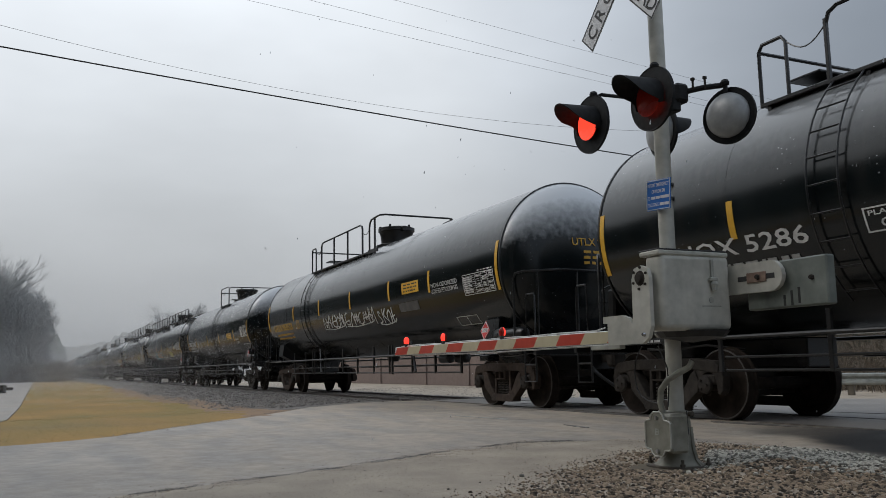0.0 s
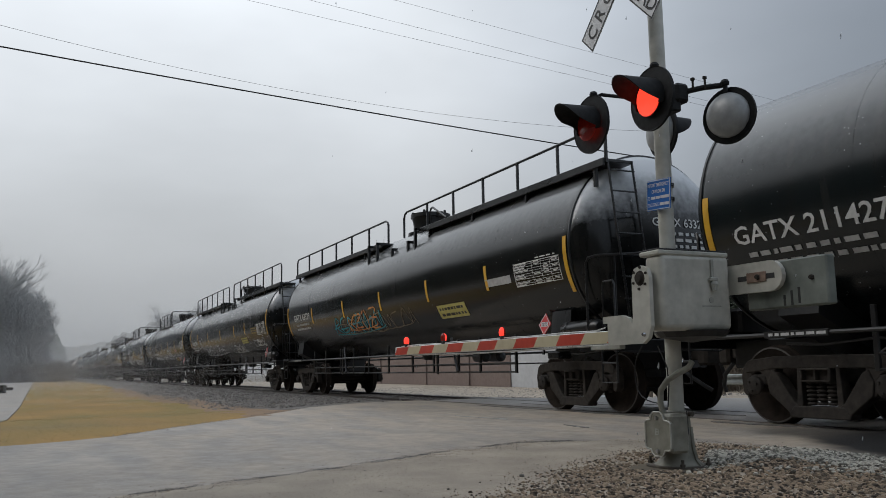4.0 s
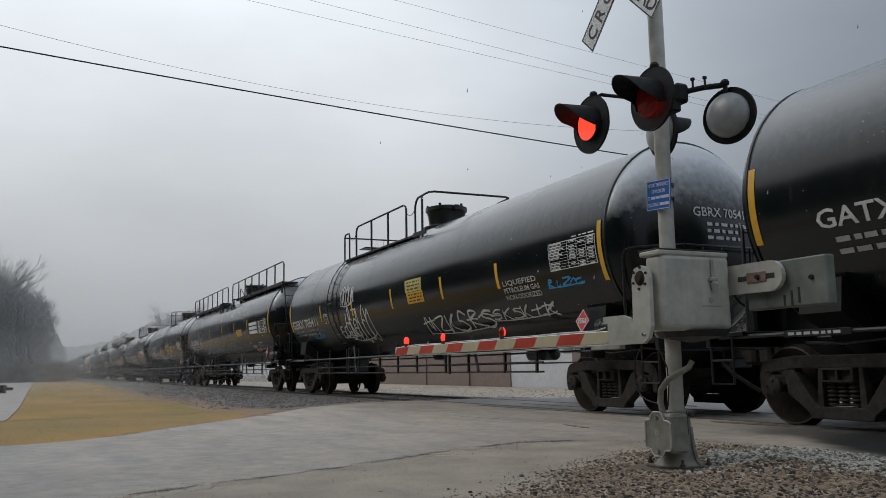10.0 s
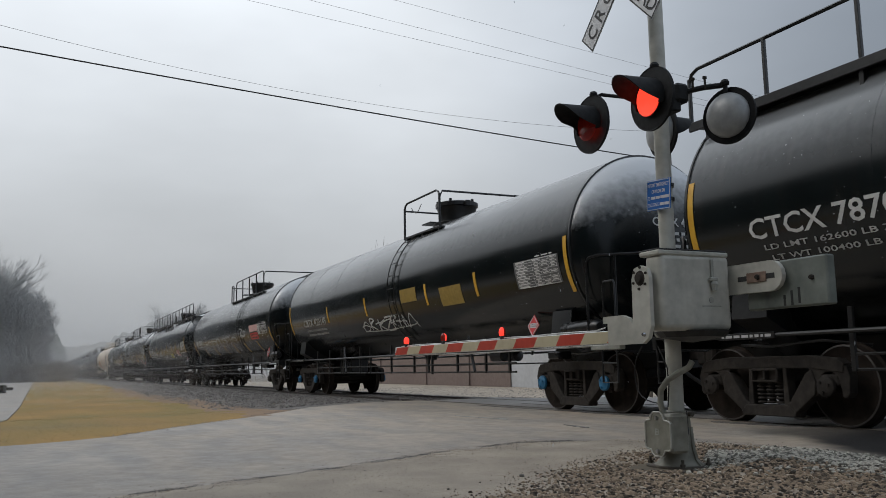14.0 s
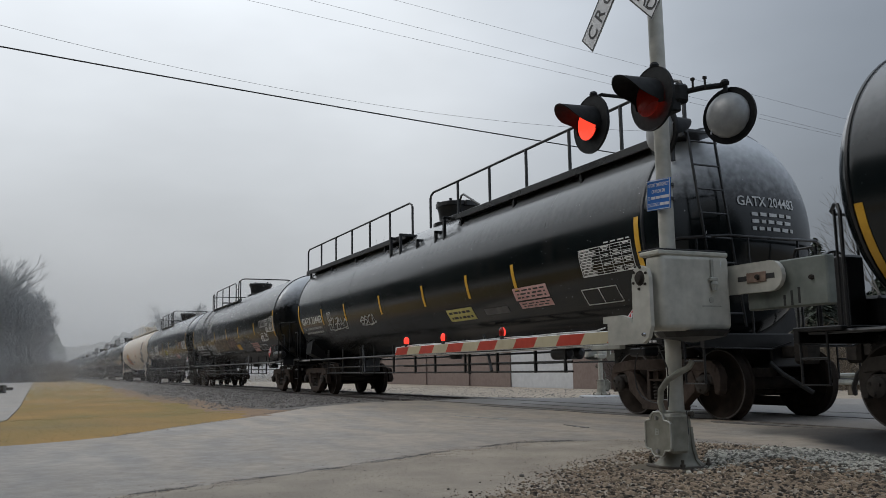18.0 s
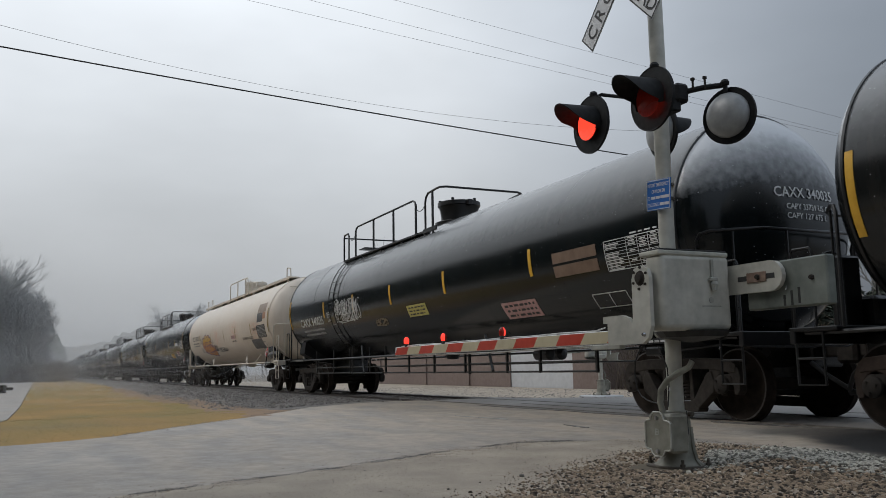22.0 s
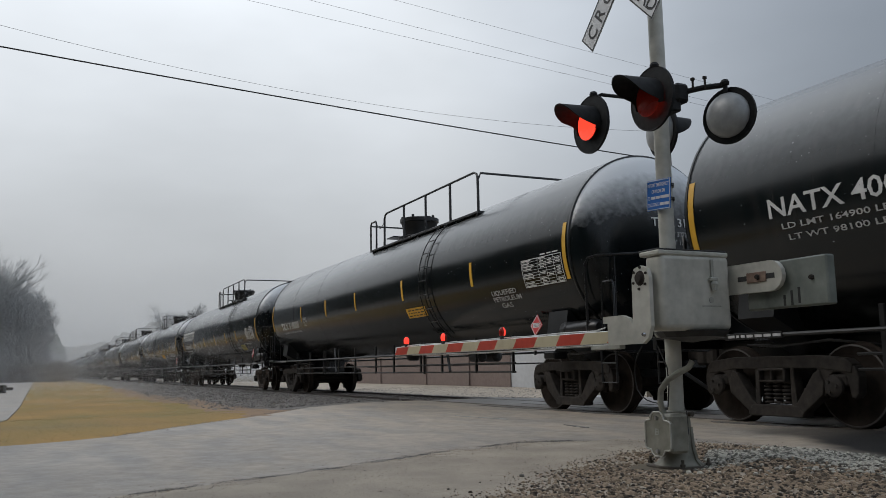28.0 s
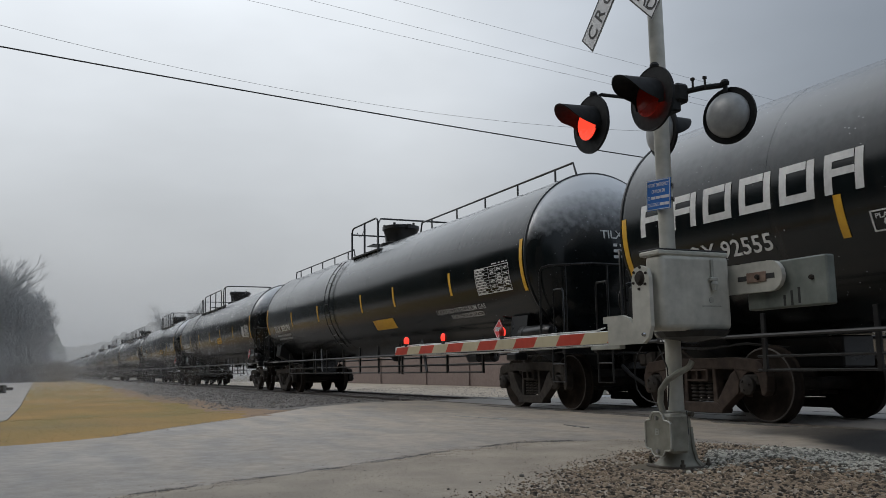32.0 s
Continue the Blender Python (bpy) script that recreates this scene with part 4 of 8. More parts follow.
def crossing_signal(at, turn, reach, lit, group):
    """Mast, crossbuck, lamps, gate mechanism, counterweights and arm; local x along the track, the near road user on the -y side."""
    sig = base("crossing_signal", "grey railway crossing signal mast with lowered red and cream striped gate", "crossing signal", at, group, turn)
    part("mast", Shape().lathe([(0.0, 0.066), (4.38, 0.066), (4.40, 0.05), (4.42, 0.01)], "z", (0, 0, 0), 24), GREY_PAINT, sig, "round grey steel mast", True)
    foot = part("mast_base", Shape().lathe([(0.012, 0.215), (0.03, 0.185), (0.06, 0.155), (0.13, 0.125), (0.30, 0.112), (0.44, 0.105), (0.45, 0.08)], "z", (0, 0, 0), 20), FOOT_PAINT, sig, "flared cast mast base with anchor bolts", True)
    plate = [(0.24 * math.copysign(abs(math.cos(t)) ** 0.75, math.cos(t)), 0.24 * math.copysign(abs(math.sin(t)) ** 0.75, math.sin(t))) for t in [i * math.pi / 14 for i in range(28)]]
    n = len(plate)
    part("flange", Shape().add([(x * k, y * k, z) for z, k in ((-0.022, 0.97), (-0.016, 1.0), (0.014, 1.0), (0.020, 0.97)) for x, y in plate], [tuple(range(n))[::-1], tuple(range(3 * n, 4 * n))] + [(r * n + i, r * n + (i + 1) % n, r * n + n + (i + 1) % n, r * n + n + i) for r in range(3) for i in range(n)]), MUDDY_STEEL, foot, "thick dirty base flange")
    part("grout_ring", Shape().lathe([(-0.10, 0.185), (-0.05, 0.185), (-0.045, 0.16), (-0.018, 0.15)], "z", (0.02, -0.03, 0), 20), RUBBER, foot)
    part("seam", Shape().tube([(0.113, 0.02, 0.10), (0.107, 0.02, 0.30), (0.101, 0.02, 0.45)], 0.005, 5), RUBBER, foot)
    part("web", Shape().slab([(0.09, 0.02), (0.215, 0.02), (0.16, 0.07), (0.13, 0.16), (0.112, 0.32), (0.09, 0.32)], 0.04, 0.065), FOOT_PAINT, foot)
    part("lug", Shape().lathe([(0.09, 0.022), (0.135, 0.022), (0.14, 0.012)], "x", (0, 0.05, 0.425), 8), MUDDY_STEEL, foot)
    for sx, sy in ((-0.20, -0.13), (0.20, -0.13), (-0.20, 0.13), (0.20, 0.13)):
        part("anchor_bolt", Shape().lathe([(0.0, 0.022), (0.04, 0.022), (0.04, 0.012), (0.075, 0.012), (0.075, 0.002)], "z", (sx, sy, 0), 6), MUDDY_STEEL, foot)
    jb = part("junction_box", Shape().soft_box(-0.05, 0.235, -0.26, -0.075, 0.13, 0.435, 0.02), FOOT_PAINT, sig, "small cast junction box at the mast foot")
    lid = [(x + 0.20, z + 0.02) for x, z in ((-0.25, 0.155), (-0.235, 0.14), (-0.185, 0.135), (-0.17, 0.105), (-0.145, 0.085), (-0.055, 0.085), (-0.03, 0.105), (-0.015, 0.135), (0.045, 0.14), (0.06, 0.155), (0.06, 0.345), (0.045, 0.36), (-0.015, 0.37), (-0.035, 0.41), (-0.06, 0.43), (-0.14, 0.43), (-0.165, 0.41), (-0.18, 0.37), (-0.235, 0.36), (-0.25, 0.345))]
    part("lid", Shape().slab(lid, -0.285, -0.26), FOOT_PAINT, jb, "scalloped box lid")
    n = len(lid)
    part("lid_rim", Shape().tube([(x, -0.286, z) for x, z in lid + lid[:1]], 0.007, 5), GREY_PAINT, jb)
    part("cast_letter", Shape().soft_box(0.075, 0.085, -0.289, -0.284, 0.27, 0.32, 0.001).soft_box(0.085, 0.112, -0.289, -0.284, 0.31, 0.32, 0.001).soft_box(0.085, 0.112, -0.289, -0.284, 0.29, 0.30, 0.001).soft_box(0.085, 0.112, -0.289, -0.284, 0.27, 0.28, 0.001).soft_box(0.112, 0.122, -0.289, -0.284, 0.275, 0.315, 0.001), DIRTY_GREY, jb)
    for z in (0.125, 0.385):
        part("lid_bolt", Shape().lathe([(-0.305, 0.016), (-0.285, 0.018)], "y", (0.105, 0, z + 0.02), 6), BRIGHT, jb)
    # flexible conduit and thin cable up to the mechanism
    cable = [(0.02, -0.15, 0.42), (0.0, -0.16, 0.52), (0.015, -0.16, 0.62), (0.07, -0.13, 0.70), (0.13, -0.08, 0.75), (0.18, 0.0, 0.80), (0.19, 0.03, 0.85)]
    part("conduit", Shape().tube(cable, 0.025, 10), FOOT_PAINT, sig, "grey flexible conduit", True)
    part("cable", Shape().tube([(-0.24, -0.13, 0.98), (-0.30, -0.13, 0.92), (-0.34, -0.13, 0.85), (-0.355, -0.13, 0.77), (-0.35, -0.13, 0.69), (-0.33, -0.13, 0.62), (-0.28, -0.13, 0.565), (-0.20, -0.13, 0.53), (-0.12, -0.13, 0.515), (-0.02, -0.14, 0.51)], 0.006, 6), RUBBER, sig)
    part("cable", Shape().tube([(0.02, -0.10, 0.48), (0.07, -0.12, 0.66), (0.07, -0.13, 0.80), (-0.02, -0.14, 0.98)], 0.006, 5), RUBBER, sig)
    box = placed("gate_mechanism", rounded_box("gate_mechanism", 0.245, 0.45, -0.455, 0.25, 1.085, 1.69, 0.05, GREY_PAINT), sig, None, "grey steel gate mechanism case with rounded edges")
    part("cover_rim", Shape().soft_box(0.215, 0.452, -0.475, 0.235, 1.672, 1.712, 0.01), GREY_PAINT, box)
    part("gasket", Shape().soft_box(0.20, 0.447, -0.468, 0.215, 1.712, 1.724, 0.003), RUBBER, box, "dark gasket on the case cover")
    part("case_floor", Shape().lathe([(0, 0.30), (-0.05, 0.26), (-0.09, 0.02)], "z", (0.22, 0.02, 1.09), 16), RUBBER, box)
    part("hasp", Shape().soft_box(0.45, 0.466, 0.035, 0.065, 1.50, 1.65, 0.004).soft_box(0.45, 0.48, 0.01, 0.09, 1.475, 1.505, 0.006).lathe([(1.40, 0.022), (1.45, 0.03), (1.475, 0.018)], "z", (0.475, 0.05, 0), 10), DIRTY_GREY, box, "latch and padlock")
    part("cast_plate", Shape().soft_box(0.448, 0.4535, -0.06, 0.13, 1.272, 1.284, 0.001).lathe([(0.448, 0.026), (0.454, 0.024)], "x", (0, 0.035, 1.325), 12), DIRTY_GREY, box, "raised maker's mark")
    part("clamp", Shape().soft_box(-0.12, 0.12, -0.13, 0.13, 1.48, 1.68, 0.02), DIRTY_GREY, sig)
    part("clamp", Shape().soft_box(-0.10, 0.14, -0.12, 0.12, 1.05, 1.18, 0.02), DIRTY_GREY, sig)
    # arm bracket: a cranked plate from the shaft down to the arm
    bracket = [(-0.02, 1.58), (0.06, 1.60), (0.14, 1.57), (0.16, 1.50), (0.16, 1.12), (0.12, 1.03), (0.05, 0.99), (-0.40, 0.99), (-0.40, 1.17), (-0.46, 1.17), (-0.46, 1.225), (-0.20, 1.225), (-0.12, 1.20), (-0.07, 1.14), (-0.06, 1.06 + 0.14), (-0.055, 1.50)]
    bracket = [(x + 0.175, z) for x, z in bracket]
    br = part("arm_bracket", Shape().slab([(x + 0.06, z) for x, z in bracket], -0.53, -0.495), GREY_PAINT, sig, "cranked grey arm bracket")
    part("hub", Shape().lathe([(-0.555, 0.035), (-0.535, 0.04), (-0.53, 0.06), (-0.47, 0.06)], "y", (0.285, 0, 1.50), 18), CAST, br, smooth=True)
    for i in range(6):
        t = i * math.pi / 3 + 0.4
        part("hub_bolt", Shape().lathe([(-0.543, 0.010), (-0.53, 0.012)], "y", (0.285 + 0.085 * math.cos(t), 0, 1.50 + 0.085 * math.sin(t)), 6), CAST, br)
    part("pin", Shape().lathe([(-0.55, 0.012), (-0.53, 0.02)], "y", (0.31, 0, 1.06), 8), BRIGHT, br)
    # counterweight arms with slots, and the plates bolted to them
    slot_bar = [(0.20, 1.375)] + [(0.855 + 0.118 * math.sin(t), 1.485 - 0.118 * math.cos(t)) for t in [i * math.pi / 8 for i in range(9)]] + [(0.20, 1.605)]
    cw = part("counterweight_arm", Shape().slab(slot_bar, 0.255, 0.295), GREY_PAINT, sig, "slotted grey counterweight arm")
    part("slot", Shape().soft_box(0.52, 0.90, 0.252, 0.257, 1.465, 1.505, 0.001), RUBBER, cw)
    part("slot_plate", Shape().soft_box(0.62, 0.82, 0.244, 0.255, 1.445, 1.525, 0.004), RUSTY_PLATE, cw, "rusted slot plate")
    part("slot_bolt", Shape().lathe([(0.225, 0.018), (0.25, 0.022)], "y", (0.74, 0, 1.485), 6), CAST, cw)
    wt = part("counterweight", Shape().soft_box(0.55, 1.335, 0.31, 0.40, 1.235, 1.597, 0.012), WEIGHT_GREY, sig, "heavy grey counterweight plate with stains")
    part("weight_bolt", Shape().lathe([(0.285, 0.016), (0.31, 0.02)], "y", (1.20, 0, 1.44), 6), CAST, wt)
    for x, z0, z1 in ((0.99, 1.25, 1.36), (1.06, 1.26, 1.38), (0.92, 1.25, 1.33)):
        part("drip_stain", Shape().soft_box(x, x + 0.022, 0.3075, 0.311, z0, z1, 0.001), RUBBER, wt)
    # the arm with its three lamps
    part("arm_channel", Shape().soft_box(-0.62, -0.20, -0.39, -0.33, 0.96, 1.00, 0.005), DIRTY_GREY, sig)
    spots = []
    if reach:
        tip = -0.40 - reach
        arm = stripes(sig, tip, -0.40, -0.24, 1.008, 0.0, -0.36, max(4, round(reach / 0.813)))
        part("truss_wire", Shape().tube([(-0.42, -0.33, 1.0), (-0.42 - reach * 0.5, -0.33, 0.985), (tip + 0.5, -0.33, 1.005)], 0.008, 5), ARM_STEEL, arm)
        part("arm_cable", Shape().tube([(-0.45, -0.35, 1.15)] + [(-0.6 - reach * 0.92 * i / 8, -0.35, 1.126 + 0.006 * (i % 2)) for i in range(9)], 0.007, 5), ARM_STEEL, arm)
        for k, frac in enumerate((0.925, 0.685, 0.385)):
            x = -0.40 - reach * frac
            lm = part("arm_lamp", Shape().soft_box(x - 0.03, x + 0.03, -0.375, -0.335, 1.118, 1.15, 0.005).lathe([(1.15, 0.012), (1.17, 0.03)], "z", (x, -0.355, 0), 8), RUBBER, arm, "small lamp on the gate arm")
            glow = LIT_SMALL if k == 0 and lit else UNLIT if not lit else None
            if glow:
                part("red_lens", Shape().lathe([(1.155, 0.030), (1.185, 0.038), (1.22, 0.034), (1.245, 0.014)], "z", (x, -0.355, 0), 14), glow, lm, "glowing red lens", True)
            else:
                d = Shape()
                for i, slot in ((0, 0), (1, 1)):
                    ring = [(0.030, -0.045), (0.038, -0.012), (0.034, 0.022), (0.014, 0.045)]
                    vs, fs = [], []
                    for r, z in ring:
                        for j in range(8):
                            t = math.pi * (j / 7) + math.pi * i
                            vs.append((r * math.cos(t), -r * math.sin(t), z))
                    fs = [(a * 8 + j, a * 8 + j + 1, a * 8 + 8 + j + 1, a * 8 + 8 + j) for a in range(3) for j in range(7)]
                    d.add(vs, fs, slot)
                spot = (x, -0.355, 1.20)
                ob = placed("arm_lens", d.mesh("arm_lens", [LIT_SMALL, UNLIT], True), sig, pose(*spot), "small red arm lens, glowing half and dark half")
                ob["spot"] = spot
                spots.append(ob)
    # cross arm and flashing lamps
    part("cross_arm", Shape().soft_box(-0.11, 0.13, -0.11, 0.13, 2.97, 3.13, 0.015).soft_box(0.0, 0.16, 0.06, 0.2, 3.05, 3.22, 0.025), SIGNAL_BLACK, sig, "dark lamp cross arm and clamp")
    for q in (0.20, 0.27):
        part("clamp_bolt", Shape().lathe([(3.15, 0.010), (3.235, 0.010), (3.235, 0.019), (3.255, 0.019)], "z", (q, q, 0), 6), CAST, sig)
    part("lamp_strut", Shape().tube([(-0.455, -0.36, 3.20), (-0.40, -0.32, 3.225), (-0.1, -0.1, 3.12), (0.2, -0.2, 3.19), (0.35, -0.34, 3.19)], 0.017, 8).tube([(0.08, 0.12, 3.13), (0.16, 0.20, 3.155), (0.24, 0.27, 3.165), (0.375, 0.40, 3.165)], 0.024, 8).tube([(-0.49, 0.38, 3.23), (-0.3, 0.2, 3.19), (0.0, 0.08, 3.12)], 0.017, 8), SIGNAL_BLACK, sig)
    discs = [lamp(sig, -0.44, 2.950, -1, lit), lamp(sig, 0.405, 2.935, -1, lit)]
    lamp(sig, -0.47, 2.97, 1, False, -8)
    lamp(sig, 0.378, 2.895, 1, False, 17)
    # crossbuck: two blades that cross at right angles
    for words, a, dy in (("C R O S S I N G", 45, -0.012), ("RAIL ROAD", -45, 0.012)):
        m = Matrix.Translation((-0.012, -0.37 + dy, 4.178)) @ pose(0, 0, 0, 0, -a, 0)
        bl = part("crossbuck_blade", Shape().soft_box(-0.68, 0.68, -0.004, 0.004, -0.114, 0.114, 0.003, m), SIGN_WHITE, sig, "white crossbuck blade with black border and letters")
        rim = Shape()
        for q in ((-0.675, 0.675, -0.109, -0.099), (-0.675, 0.675, 0.099, 0.109), (-0.675, -0.665, -0.099, 0.099), (0.665, 0.675, -0.099, 0.099)):
            rim.box(q[0], q[1], -0.0065, -0.004, q[2], q[3], m)
        part("blade_border", rim, DARK_INK, bl)
        vs, fs = lettering(words, 0.135)
        wide = max(x for x, _ in vs)
        k = 1.22 / wide
        first = -0.61 if a > 0 else -0.29
        k = k if a > 0 else 0.945 / wide
        part("blade_letters", Shape().add([m @ Vector((first + x * k, -0.0065, z - 0.0675)) for x, z in vs], fs), DARK_INK, bl)
    part("crossbuck_bracket", Shape().soft_box(-0.09, 0.03, -0.36, 0.0, 4.12, 4.24, 0.01), DIRTY_GREY, sig)
    # blue notice: its wording stands as plain bars
    nt = part("notice", Shape().soft_box(-0.165, 0.145, -0.094, -0.086, 2.115, 2.375, 0.004, pose(0, 0, 0, 0, 4, 0) @ Matrix.Translation((-0.115, 0, 0))), SIGN_BLUE, sig, "small blue notice with white lettering")
    bars = Shape()
    tilt = pose(0, 0, 0, 0, 4, 0) @ Matrix.Translation((-0.115, 0, 0))
    for q in ((-0.160, 0.140, 2.120, 2.125), (-0.160, 0.140, 2.365, 2.370), (-0.160, -0.155, 2.120, 2.370), (0.135, 0.140, 2.120, 2.370)):
        bars.box(q[0], q[1], -0.0975, -0.094, q[2], q[3], tilt)
    for z, words, a, b in ((2.330, "REPORT EMERGENCY", -0.148, 0.128), (2.276, "OR PROBLEM", -0.095, 0.075), (2.222, "TO", -0.145, -0.112), (2.163, "CROSSING", -0.145, -0.005)):
        vs, fs = lettering(words, 0.030)
        k = (b - a) / max(x for x, _ in vs)
        bars.add([tilt @ Vector((a + x * k, -0.0975, z - 0.015 + v)) for x, v in vs], fs)
    for z, runs in ((2.222, ((-0.10, -0.05), (-0.04, 0.01), (0.02, 0.125))), (2.163, ((0.01, 0.06), (0.07, 0.125)))):
        for a, b in runs:
            bars.box(a, b, -0.0975, -0.094, z - 0.012, z + 0.012, tilt)
    part("notice_print", bars, SIGN_WHITE, nt)
    for z in (2.2, 2.32):
        part("notice_band", Shape().lathe([(z, 0.081), (z + 0.03, 0.081)], "z", (0, 0, 0), 20), BRIGHT, sig)
    return sig, discs, spots


signal, signal_discs, arm_lenses = crossing_signal((-5.70, -4.15, -0.10), 0, 4.87, True, "crossing signals")
crossing_signal((-21.0, 5.95, -0.13), 180, 0, False, "crossing signals")

# concrete pad of the far mast
tagged(part("mast_footing", Shape().soft_box(-21.5, -20.5, 5.5, 6.4, -0.45, -0.128, 0.03), GREY_WALL, None), "square concrete footing under the far signal mast", "footing")


# ---- guard rail ----
guard = base("guard_rail", "long weathered galvanised guard rail on short wooden posts", "guard rail")
gr = [(-20.6, 6.9), (-18.8, 7.95), (-16.9, 9.0), (-14.9, 10.0), (-12.6, 10.9), (-10, 11.5), (-6, 11.9), (0, 12.1)]
wave = [(0.0, 0.70), (0.05, 0.67), (0.05, 0.62), (0.0, 0.585), (-0.02, 0.555), (0.0, 0.525), (0.05, 0.49), (0.05, 0.44), (0.0, 0.40)]
for i in range(len(gr) - 1):
    (xa, ya), (xb, yb) = gr[i], gr[i + 1]
    L, ang = math.hypot(xb - xa, yb - ya), math.atan2(yb - ya, xb - xa)
    s = Shape()
    for t in (0, L + 0.12):
        s.v += [(t, -o - (0.004 if i % 2 else 0), z) for o, z in wave]
        s.v += [(t, -o + 0.006 - (0.004 if i % 2 else 0), z) for o, z in wave]
    k = len(wave)
    s.f = [(j, j + 1, 2 * k + j + 1, 2 * k + j) for j in range(k - 1)] + [(k + j, 3 * k + j, 3 * k + j + 1, k + j + 1) for j in range(k - 1)] + [(0, 2 * k, 3 * k, k), (k - 1, 2 * k - 1, 4 * k - 1, 3 * k - 1)]
    s.m = [0] * len(s.f)
    part("beam", s, GALV, guard, m=Matrix.Translation((xa, ya, -0.27)) @ Matrix.Rotation(ang, 4, "Z"))
    for q in range(max(2, round(L / 1.6))):
        t = (q + 0.35) / max(2, round(L / 1.6))
        px, py = xa + (xb - xa) * t, ya + (yb - ya) * t
        part("post", Shape().soft_box(-0.075, 0.075, 0.03, 0.18, -0.3, 0.72, 0.012), POST_WOOD, guard, m=Matrix.Translation((px, py, -0.27)) @ Matrix.Rotation(ang, 4, "Z"))
for x, y in ((-16.6, 9.05), (-13.2, 10.55)):
    part("reflector", Shape().soft_box(-0.05, 0.05, -0.02, 0.02, 0.58, 0.70, 0.004), SIGN_WHITE, guard, m=Matrix.Translation((x, y, -0.13)))

# ---- low building across the yard ----
shed = base("low_building", "long low brown block building with a pale grey wall panel", "building")
sw = part("wall", Shape().box(-78, -39.2, 13.2, 13.45, -0.5, 2.9), BROWN_WALL, shed)
part("wall", Shape().box(-33.4, -31.4, 13.2, 13.45, -0.5, 2.9), BROWN_WALL, shed)
part("panel", Shape().box(-39.2, -33.4, 13.26, 13.45, -0.5, 2.9), GREY_WALL, shed, "pale grey sheet panel")
part("wall", Shape().box(-31.65, -31.4, 13.45, 20, -0.5, 2.9), BROWN_WALL, shed)
part("wall", Shape().box(-78, -77.7, 13.45, 20, -0.5, 2.9), BROWN_WALL, shed)
part("wall", Shape().box(-78, -31.4, 20, 20.25, -0.5, 2.9), BROWN_WALL, shed)
part("roof", Shape().slab([(12.8, 2.9), (20.6, 2.9), (16.7, 3.7)], -78.3, -31.1), ROOF, shed, m=Matrix(((0, 1, 0, 0), (1, 0, 0, 0), (0, 0, 1, 0), (0, 0, 0, 1))))
for x in (-74, -66, -58, -50, -44):
    part("pilaster", Shape().box(x - 0.2, x + 0.2, 13.12, 13.2, -0.5, 2.85), BROWN_WALL, shed)


# ---- utility pole and overhead wires ----
pole = base("utility_pole", "grey weathered wooden utility pole with cross arm and wires", "utility pole", (-25.4, 12.6, -0.35))
part("pole", Shape().tube([(0, 0, -0.8), (0, 0, 10.2)], 0.17, 12, r1=0.12), POLE_WOOD, pole, smooth=True)
for z in (8.85, 10.0):
    part("wire_clamp", Shape().soft_box(-0.16, 0.0, -0.05, 0.05, z - 0.08, z + 0.02, 0.01), HOUSING, pole)


def wire(name, a, b, sag, r, mat, label):
    pts = []
    for i in range(29):
        t = i / 28
        p = Vector(a).lerp(Vector(b), t)
        pts.append((p.x, p.y, p.z - sag * 4 * t * (1 - t)))
    tagged(part(name, Shape().tube(pts, r, 5), mat, None), label, "wire")


for z0, fall in ((14.22, 0.0850), (13.45, 0.0850), (12.80, 0.0690)):
    wire("power_wire", (-25.6, 34, z0 - fall * 45.3), (-25.6, -11.3, z0), 0.06, 0.0045, RUBBER, "thin overhead power wire under a grey sky")
wire("telephone_wire", (-25.6, 12.6, 9.66), (-25.6, -11.3, 10.47), 0.72, 0.005, RUBBER, "thin overhead telephone wire")
wire("telephone_cable", (-25.6, 12.6, 8.50), (-25.6, -11.3, 9.78), 0.09, 0.022, RUBBER, "thick black overhead cable")


# ---- trees and brush ----
def bare_tree_meshes(seed, height, spread=0.5, depth=5, bark=None, twig=None):
    """Trunk and twig crown of a leafless tree."""
    r = random.Random(seed)
    trunk, crown = Shape(), Shape()

    def grow(p, d, length, rad, k):
        s = trunk if k < 2 else crown
        n = 6 if k == 0 else 4 if k < 3 else 3
        mid_p = p + d * length * 0.5 + Vector((r.gauss(0, 1), r.gauss(0, 1), r.gauss(0, 0.6))) * length * 0.05
        end = p + d * length
        s.tube([p, mid_p, end], rad, n, False, r1=rad * 0.62)
        if k >= depth:
            return
        m = 3 if k < 2 else r.choice((3, 4))
        for i in range(m):
            a, tilt = r.uniform(0, 6.28), r.uniform(0.25, 0.85) * spread * 1.6
            side = d.orthogonal().normalized()
            side.rotate(Matrix.Rotation(a, 3, d))
            nd = (d * math.cos(tilt) + side * math.sin(tilt) + Vector((0, 0, 0.12))).normalized()
            start = p.lerp(end, r.uniform(0.55, 1.0)) if i else end
            grow(start, nd, length * r.uniform(0.6, 0.82), max(rad * r.uniform(0.45, 0.62), 0.012), k + 1)

    grow(Vector((0, 0, -0.3)), Vector((r.gauss(0, 0.04), r.gauss(0, 0.04), 1)).normalized(), height * 0.30, height * 0.014, 0)
    return trunk.mesh("trunk", bark or BARK), crown.mesh("crown", twig or TWIG)


